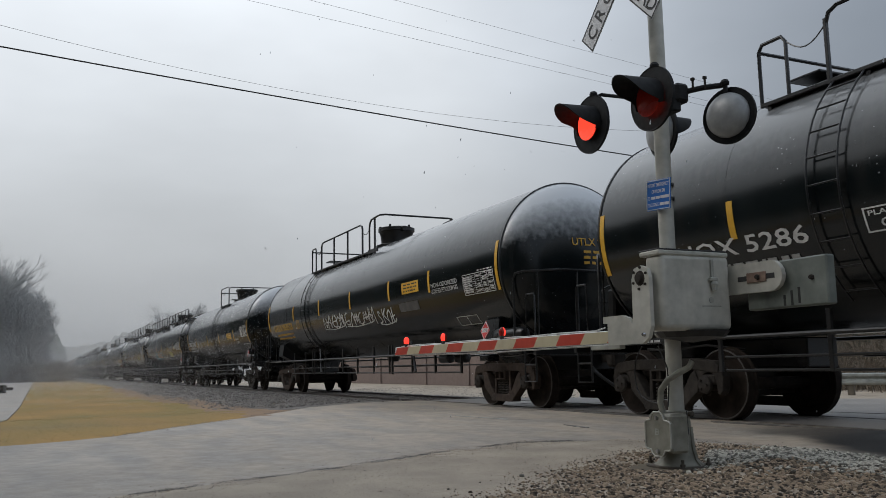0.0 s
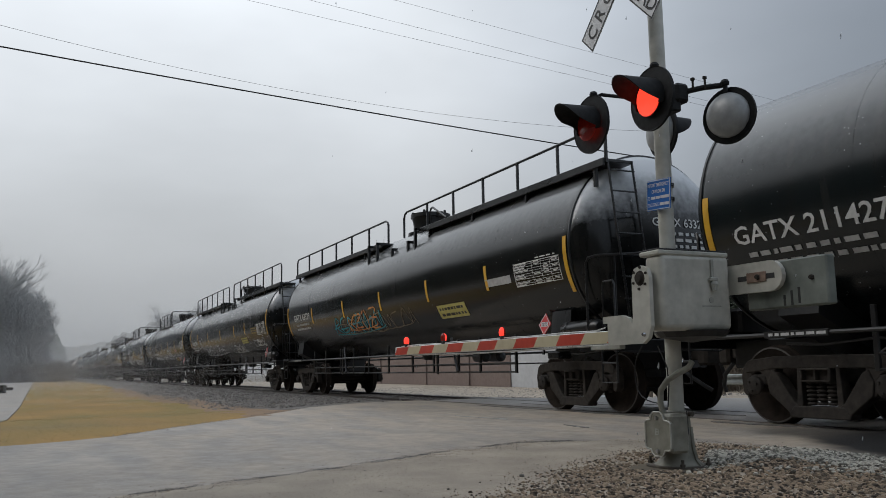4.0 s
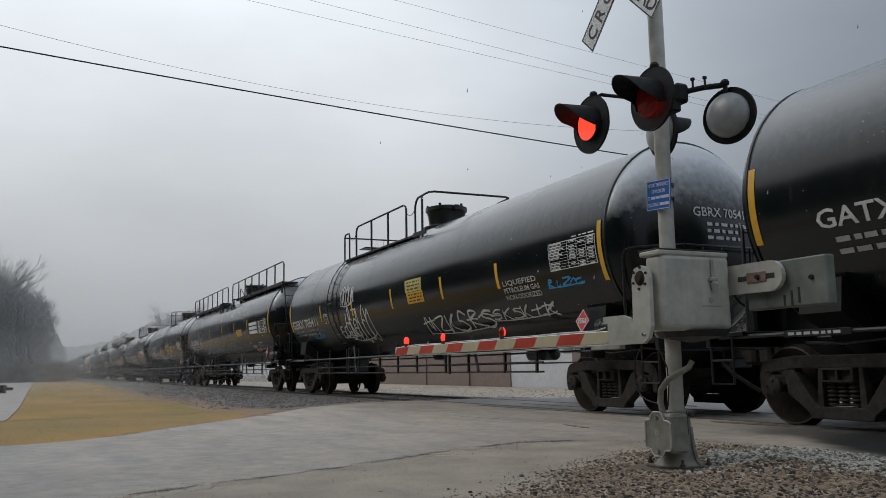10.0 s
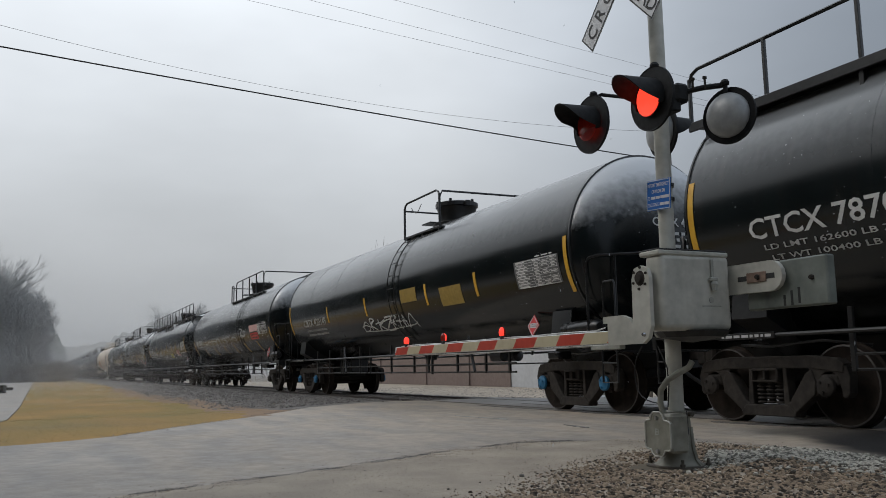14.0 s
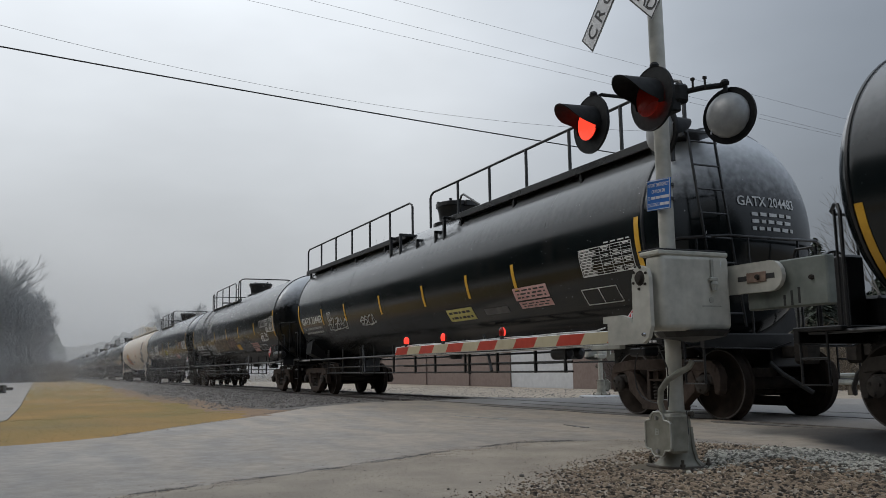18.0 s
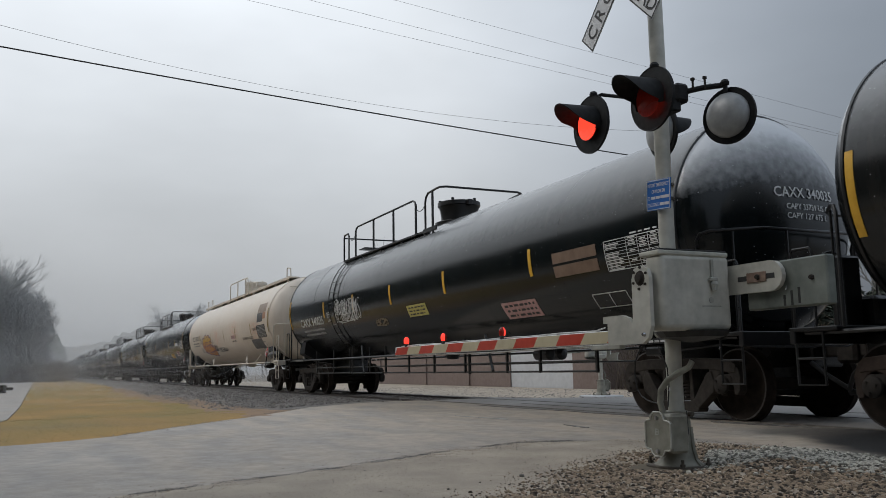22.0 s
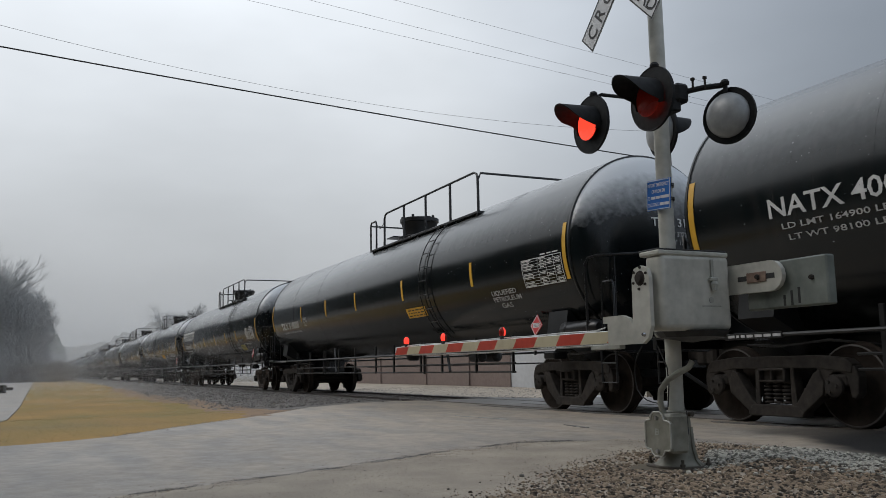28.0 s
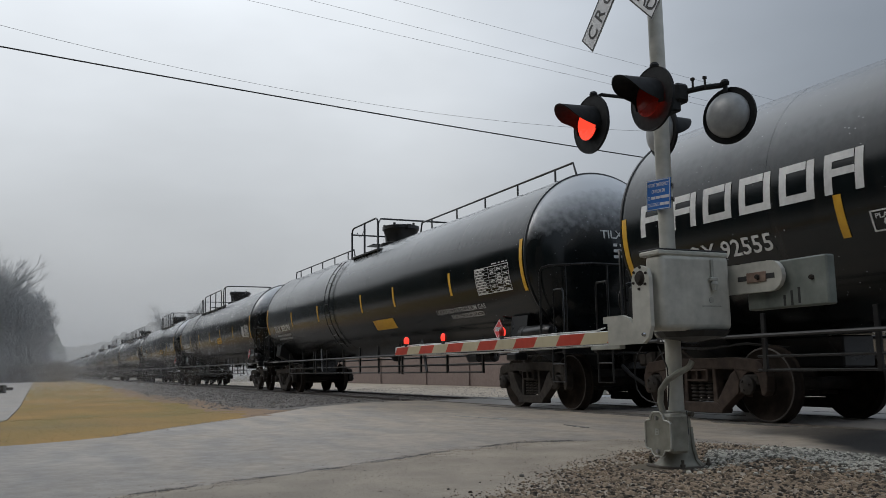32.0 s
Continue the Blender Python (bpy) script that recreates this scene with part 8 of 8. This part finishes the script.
c = tank_car(-223.09, 8.62, "grimy black tank car covered in dull graffiti", ("platform", -5.68, 0.50, 0.15, -5.4), WORN_TANK, seed=12, mat=RUST_CAST)
yellow_marks(c, 8.62, (-5.84, -2.53, 0.23, 2.69, 5.61), -0.26, -0.20)
number_marks(c, "NBTX 780755", -8.0, -5.5, -0.79, 0.23, WHITE, 12)
side_print(c, tables=((7.45, 8.75, -0.48, 0.0),), notices=((1.76, 2.40, -1.03, -0.78, YELLOW, 0), (4.4, 5.55, -1.02, -0.80, PINK, 2), (4.4, 5.2, -1.2, -1.06, PINK, 0)), tags=((6.4, 7.5, -0.80, -0.49, WHITE_SPRAY, 5), (-3.2, -0.1, -1.0, -0.52, TAN_SPRAY, 7), (-4.45, -3.25, -0.06, 0.54, DIM_WHITE, 5), (-4.5, -2.8, -1.15, -0.58, DIM_WHITE, 6), (3.0, 4.6, -0.9, -0.45, GREY_PANEL, 5)), plates=((5.65, 6.65, -1.18, -0.92), (-4.95, -4.6, -0.75, -0.5)), placard=(7.0, -1.25), lines=(("CROOK", 6.52, 7.45, -0.28, 0.28),), seed=12)
for x0, x1, paint, k in ((0.30, 1.68, PINK_SPRAY, 3), (-1.5, 0.15, TAN_SPRAY, 4), (-2.9, -1.6, TAN_SPRAY, 3)):
    back = Shape()
    band(back, [(x0 + (x1 - x0) * i / 6, -1.02 - 0.05 * (i % 2), -0.50 + 0.10 * (i % 2)) for i in range(7)], 0.0, 0.0045)
    part("graffiti_fill", back, BROWN_SPRAY, c, "dull brown sprayed patch under graffiti")
    s = Shape()
    arches(s, x0, x1, -0.95, -0.40, k, 90 + k)
    part("graffiti", s, paint, c, "arching spray-painted graffiti letters")
s = Shape()
bars_on(s, 0.62, 1.08, 0.95, 1.12, 3, 91)
tagged(part("test_print", s, WHITE, c, "small white stencil lines"), kind="stuff")
head_print(c, 8.62, "NBTX 780755", WHITE, 12)

c = tank_car(-243.92, 9.40, "glossy black tank car with a white scribble and brown panels", ("platform", -5.3, 0.50, 0.10, -4.85), seed=13, inset=0.56)
yellow_marks(c, 9.40, (-5.76, -3.20, -0.55, 2.43, 5.85), -0.15, -0.10)
number_marks(c, "CAXX 340035", -8.3, -5.95, -0.55, 0.24, WHITE, 13)
side_print(c, tables=((7.95, 9.2, -0.54, -0.09),), notices=((0.3, 1.35, -0.75, -0.48, PALE_YELLOW, 3), (6.55, 7.75, -0.26, -0.09, BROWN_PANEL, 0), (6.55, 7.75, -0.48, -0.30, BROWN_PANEL, 0), (4.5, 5.7, -1.1, -0.76, PINK, 3)), tags=((-4.75, -3.0, -0.62, 0.05, WHITE_SPRAY, 11), (-4.1, -2.7, -0.60, 0.0, WHITE_SPRAY, 8), (-4.7, -2.9, -0.40, 0.05, WHITE_SPRAY, 13), (-1.9, -1.1, -0.85, -0.65, TAN_SPRAY, 4)), plates=((7.3, 8.15, -1.1, -0.84), (-5.5, -5.2, -0.5, -0.25)), placard=(8.3, -1.2), seed=13)
head_print(c, 9.40, "CAXX 340035", WHITE, 13, ("CAPY 33739 US GAL", "CAPY 127 675 L"))

c = tank_car(-265.31, 8.87, "cream white tank car with orange graffiti and rust stains", ("roof", 0, 0, 0.15, 0), CREAM_TANK, CREAM_STEEL, seed=14, mat=CAST)
yellow_marks(c, 8.87, (-5.6, -2.59, 0.60, 3.07, 6.02), -0.26, -0.05, 0, GOLD)
number_marks(c, "UTLX 950213", -7.82, -5.78, -0.27, 0.22, DARK_INK, 14)
side_print(c, notices=((7.2, 8.5, 0.29, 0.64, TAUPE_PANEL, 0), (7.2, 8.08, -0.05, 0.286, GREY_PANEL, 0), (8.084, 8.5, 0.04, 0.286, CLAY_PANEL, 0), (7.05, 8.4, -0.64, -0.16, DARK_INK, 9), (5.75, 7.45, -1.08, -0.66, GREY_PANEL, 0), (2.15, 2.98, -0.50, -0.34, PINK, 3)), tags=((-4.6, -3.4, -0.80, -0.35, ORANGE_SPRAY, 4), (-5.3, -2.1, -1.0, -0.30, PURPLE_SPRAY, 6), (-4.0, -2.2, -1.05, -0.6, ORANGE_SPRAY, 7), (-5.0, -2.6, -0.9, -0.4, ORANGE_SPRAY, 8), (-2.5, -1.5, -0.93, -0.58, DARK_INK, 6), (-1.3, 0.6, -1.0, -0.78, DARK_INK, 6)), plates=((6.95, 7.8, -1.1, -0.8), (-5.45, -5.15, -0.45, -0.2)), placard=(7.5, -1.2), lines=(("LIQUEFIED PETROLEUM GAS", 4.3, 6.2, -0.62, 0.10), ("NON-ODORIZED", 6.45, 7.2, -0.32, 0.10)), seed=14, ink=DARK_INK)
s = Shape()
bars_on(s, 2.2, 3.0, -0.66, -0.53, 1, 15)
part("notice_print", s, DARK_INK, c, "bold black stencil line")
for x, a, wide, tall, seed in ((2.85, -0.22, 0.42, 0.24, 5), (6.72, -0.30, 0.36, 0.22, 6), (-1.15, -0.32, 0.36, 0.26, 7)):
    # soft bursts of orange spray, dense at the heart
    s, r = Shape(), random.Random(seed)
    for i in range(1900):
        px, pa, q = x + r.gauss(0, wide), a + r.gauss(0, tall), r.uniform(0.0025, 0.006)
        decal(s, px - q, px + q, pa - q, pa + q, 0, 0.0052)
    tagged(part("spray_burst", s, ORANGE_HAZE, c, "soft burst of orange spray paint"), kind="stuff")
YELLOW_TOP = ((-4.88, -0.55, -0.45), (-4.75, -0.60, -0.28), (-4.5, -0.58, -0.20), (-4.3, -0.58, -0.28), (-4.1, -0.58, -0.10), (-3.8, -0.6, -0.09), (-3.55, -0.6, -0.22), (-3.35, -0.6, -0.12), (-3.0, -0.62, -0.17), (-2.72, -0.40, -0.28))
ORANGE_LOW = ((-4.98, -0.68, -0.55), (-4.8, -0.93, -0.50), (-4.4, -1.02, -0.56), (-4.0, -1.10, -0.50), (-3.6, -1.08, -0.58), (-3.2, -1.16, -0.52), (-2.95, -1.14, -0.66), (-2.75, -1.20, -0.62), (-2.5, -1.18, -0.68), (-2.3, -1.02, -0.80))
for name, rows, paint, grow, lift in (("graffiti_glow", YELLOW_TOP, PURPLE_SPRAY, 0.055, 0.0045), ("graffiti_glow", ORANGE_LOW, PURPLE_SPRAY, 0.045, 0.0045), ("graffiti_fill", ORANGE_LOW, ORANGE_SPRAY, 0.0, 0.0055), ("graffiti_fill", YELLOW_TOP, YELLOW_SPRAY, 0.0, 0.0062)):
    fill = Shape()
    band(fill, rows, grow, lift)
    part(name, fill, paint, c, "fat orange and amber graffiti letters with a purple edge")
s = Shape()
outline_letters(s, -4.85, -2.75, -0.62, -0.16, 4, 71)
part("graffiti_line", s, PURPLE_SPRAY, c, "dark graffiti outlines")
s = Shape()
outline_letters(s, -4.85, -2.4, -1.1, -0.62, 4, 72)
part("graffiti_line", s, PURPLE_SPRAY, c, "dark graffiti outlines")
for q in ((-2.15, -1.55, -0.95, -0.6, 5), (-5.75, -5.4, -0.95, -0.65, 4)):
    s = Shape()
    tag(s, *q[:4], 73 + q[4], 0.011, q[4])
    part("graffiti_tag", s, DARK_INK, c, "small black scribbled tag")
head_print(c, 8.87, "UTLX 950213", DARK_INK, 14)

c = tank_car(-286.16, 9.24, "glossy black tank car with large white lettering", ("platform", -4.6, 0.85, 0.3, -4.2), seed=15, inset=0.7)
yellow_marks(c, 9.24, (-6.0, -3.2, 1.32, 3.45, 6.23), -0.14, -0.05)
number_marks(c, "NATX 400691", -8.02, -5.85, -0.27, 0.21, WHITE, 15, ("LD LMT 164900 LB 74800 KG", "LT WT 98100 LB 44500 KG"))
side_print(c, tables=((8.0, 9.2, -0.5, -0.06),), notices=((3.6, 4.9, -1.0, -0.72, YELLOW, 2), (6.2, 7.4, -0.3, -0.12, SIGN_WHITE, 0), (6.3, 7.2, -0.9, -0.62, PINK, 2)), plates=((7.2, 8.1, -1.0, -0.75),), placard=(8.1, -1.25), seed=15)
head_print(c, 9.24, "NATX 400691", WHITE, 15)

c = tank_car(-307.63, 9.30, "clean black tank car with a curved side ladder and white stencils", ("platform", -0.70, 5.5, 0.1, 3.9), seed=16, inset=0.7)
yellow_marks(c, 9.30, (-5.76, -3.19, -0.63, 2.59, 6.05), -0.12, -0.08)
number_marks(c, "TILX 310000", -8.25, -6.15, -0.53, 0.22, WHITE, 16, ("LD LMT 163100 LB 74000 KG",))
side_print(c, tables=((7.95, 9.2, -0.56, -0.09),), notices=((2.6, 3.65, -0.78, -0.55, YELLOW, 3),), plates=((-5.6, -5.25, -0.5, -0.25),), placard=(7.75, -1.2), lines=(("LIQUEFIED", 6.7, 7.6, -0.60, 0.09), ("PETROLEUM", 6.7, 7.7, -0.72, 0.09), ("GAS", 6.9, 7.3, -0.85, 0.09)), seed=16)
head_print(c, 9.30, "TILX 310000", WHITE, 16, ("CAPY 33720 GAL", "CAPY 127 641 L"))

c = tank_car(-328.83, 9.07, "black tank car with a large white block-letter emblem", ("platform", -0.9, 4.9, -0.2, 4.25), seed=17, inset=0.8, mat=RUST_CAST)
yellow_marks(c, 9.07, (-5.53, -2.31, 0.51, 3.07, 5.32), -0.40, -0.30)
for i in range(6):
    # the maker's emblem as six plain white blocks with a slot in each
    x0, logo = -8.72 + i * 0.61, Shape()
    decal(logo, x0, x0 + 0.10, -0.16, 0.27, 0.05)
    decal(logo, x0 + 0.38, x0 + 0.48, -0.16, 0.27, 0.05)
    decal(logo, x0 + 0.096, x0 + 0.384, 0.18, 0.27, 0.05, 0.0065)
    decal(logo, x0 + 0.096, x0 + 0.384, -0.16 if i in (2, 3, 4) else 0.02, -0.07 if i in (2, 3, 4) else 0.10, 0.05, 0.0065)
    part("emblem_block", logo, WHITE, c, "large white block of the maker's emblem")
number_marks(c, "PROX 92555", -8.27, -6.5, -0.62, 0.20, WHITE, 17)
side_print(c, tables=((7.2, 8.6, -0.61, -0.17),), notices=((5.62, 6.40, -1.08, -0.82, PALE_YELLOW, 3), (5.5, 6.45, -0.66, -0.56, GREY_PANEL, 0)), plates=((6.4, 7.35, -1.0, -0.78), (-5.2, -4.85, -0.62, -0.4)), placard=(7.4, -1.2), lines=(("LIQUEFIED", 4.84, 5.50, -0.84, 0.10), ("PETROLEUM", 4.92, 5.60, -0.99, 0.10), ("GAS", 5.0, 5.26, -1.14, 0.10)), seed=17)
head_print(c, 9.07, "PROX 92555", WHITE, 17)

c = tank_car(-349.85, 9.05, "black tank car with a low safety rail along its top", ("cage", -1.14, 0.92, -0.1, -1.8), seed=18, inset=0.61)
yellow_marks(c, 9.05, (-5.8, -2.9, 0.9, 3.13, 6.18), -0.22, -0.15)
number_marks(c, "TILX 302190", -8.2, -6.2, -0.55, 0.20, WHITE, 18)
side_print(c, tables=((7.3, 8.6, -0.54, -0.05),), notices=((1.4, 2.75, -0.97, -0.70, YELLOW, 0),), placard=(7.5, -1.2), lines=(("LIQUEFIED PETROLEUM GAS", 5.2, 7.4, -0.80, 0.10), ("NON-ODORIZED", 5.8, 7.2, -0.94, 0.10)), seed=18)
head_print(c, 9.05, "TILX 302190", WHITE, 18)

STYLES = (("platform", -4.9, 1.1, -0.2, -4.6), ("platform", -0.8, 5.0, 0.2, 3.2), ("long", 0, 0, -0.2, 4.60), ("platform", -5.3, 0.9, -0.3, -5.0))
for i in range(5):
    c = tank_car(-349.85 - 21.0 * (i + 1), 9.0, "black tank car further back in the train", STYLES[i % 4], BLACK_TANK if i % 2 else WORN_TANK, seed=40 + i, inset=0.65)
    yellow_marks(c, 9.0, (-5.6, -2.8, 0.2, 2.9, 5.7), -0.2, -0.15)
    number_marks(c, "GATX 2" + str(31407 + 911 * i), -8.2, -6.1, -0.52, 0.21, WHITE, 40 + i)
    side_print(c, tables=((7.5, 8.7, -0.5, -0.08),), notices=((2.0 + i * 0.3, 3.0 + i * 0.3, -0.6, -0.35, YELLOW, 2),), placard=(7.6, -1.2), seed=40 + i)


# the misty rear of the train keeps its main masses only
def rear_car(mid_x, k):
    car = base("tank_car", "dark tank car far back in the mist", "tank car", (mid_x, 0, 0), "tank cars of the train")
    half, paint = 9.0, BLACK_TANK if k % 3 else WORN_TANK
    placed("tank", cached(("tank", 9.0, paint.name), lambda: tank_shell(half, paint)), car)
    placed("valve_housing", cached("rear_dome", lambda: Shape().lathe([(4.0, 0.46), (4.65, 0.46), (4.68, 0.1)], "z", (0, 0, 0), 14).mesh("valve_housing", BLACK_STEEL)), car)
    cage = lambda: Shape().soft_box(-4.5, 1.0, -1.1, 1.1, 3.8, 3.86, 0.01).tube([(-4.5, -1.06, 3.8), (-4.5, -1.06, 4.6), (1.0, -1.06, 4.6), (1.0, -1.06, 3.8)], 0.025, 5).tube([(-4.5, 1.06, 3.8), (-4.5, 1.06, 4.6), (1.0, 1.06, 4.6), (1.0, 1.06, 3.8)], 0.025, 5).mesh("platform", BLACK_STEEL)
    placed("platform", cached("rear_cage", cage), car, pose((k % 3) * 1.6 - 1, 0, 0))
    sill = lambda: Shape().soft_box(-10.4, 10.4, -0.27, 0.27, 0.7, 1.06, 0.02).soft_box(-10.05, -9.4, -1.4, 1.4, 1.0, 1.1, 0.01).soft_box(9.4, 10.05, -1.4, 1.4, 1.0, 1.1, 0.01).tube([(-9.9, -1.34, 1.04), (9.9, -1.34, 1.04)], 0.03, 5).mesh("underframe", BLACK_STEEL)
    placed("underframe", cached("rear_sill", sill), car)
    for x in (-8.35, 8.35):
        b = placed("truck_bolster", cached("bolster" + CAST.name, lambda: bolster_mesh(CAST)), car, pose(x, 0, 0))
        for m in (Matrix.Identity(4), FLIP):
            placed("side_frame", cached("frame" + CAST.name, lambda: side_frame_mesh(CAST)), b, m.copy())
        for kx in (-0.89, 0.89):
            w = placed("wheelset", cached("axle", axle_mesh), car, pose(x + kx, 0, 0.457))
            for m in (Matrix.Identity(4), FLIP):
                placed("wheel", cached("wheel", wheel_mesh), w, m.copy())
    CARS.append((car, mid_x, []))


for i in range(16):
    rear_car(-349.85 - 21.0 * (i + 6), i)


# ---- what moves: the train, its wheels, the flashing discs ----
SPEED = 10.257
DRIFT = {0: 0.0, 1: 0.03, 2: 0.02, 3: -0.05, 4.5: 0.0, 6: 0.07, 7: -0.02, 8: -0.01, 9: -0.33, 10: 0.29, 11: 0.17, 12: -0.17, 13: 0.16, 14: -0.16, 15.5: 0.0, 17: 0.11, 18: -0.11, 19: -0.15, 20: 0.10, 21: -0.03, 22: 0.10, 23: 0.02, 24: -0.02, 25: 0.0, 26.5: 0.0, 28: -0.11, 29: 0.20, 30: -0.08, 31: 0.01, 32: -0.01}


def run(t):
    ks = sorted(DRIFT)
    for a, b in zip(ks, ks[1:]):
        if t <= b:
            u = (t - a) / (b - a)
            return SPEED * t + DRIFT[a] + (DRIFT[b] - DRIFT[a]) * u
    return SPEED * t + DRIFT[ks[-1]]


def motions():
    times = sorted(DRIFT)
    walk(sleet, [(t, pose(0.35 * t, 0, -FALL * t)) for t in (0.0, 8.0, 16.0, 24.0, 32.0)])
    for car, mid_x, sets in CARS:
        walk(car, [(t, pose(mid_x + run(t), 0, 0)) for t in times])
    ticks = [i / 15 for i in range(481)]
    turns = [math.degrees(run(t) / 0.457) for t in ticks]
    for car, mid_x, sets in CARS[:18]:
        for w in sets:
            x, y, z = w["spot"]
            walk(w, [(t, pose(x, y, z, 0, a % 360, 0)) for t, a in zip(ticks, turns)])
    # alternate flashing: half a turn of each disc shows its glowing or its dark face
    period, on, back = 10 / 9, 0.24, 0.80
    for ob, first in list(zip(signal_discs, (0, 180))) + list(zip(arm_lenses, (0, 180))):
        x, y, z = ob["spot"]
        rows, a = [(0.0, pose(x, y, z, 0, 0, first))], first
        k = 0
        while True:
            done = False
            for at in (k * period + on, k * period + back):
                if at + 0.1 > 32.02:
                    done = True
                    break
                for i in range(4):
                    rows.append((round((at + i / 30) * 30) / 30, pose(x, y, z, 0, 0, a + 60 * i)))
                a += 180
            if done:
                break
            k += 1
        if rows[-1][0] < 31.99:
            rows.append((32.0, pose(x, y, z, 0, 0, a)))
        walk(ob, rows)


motions()
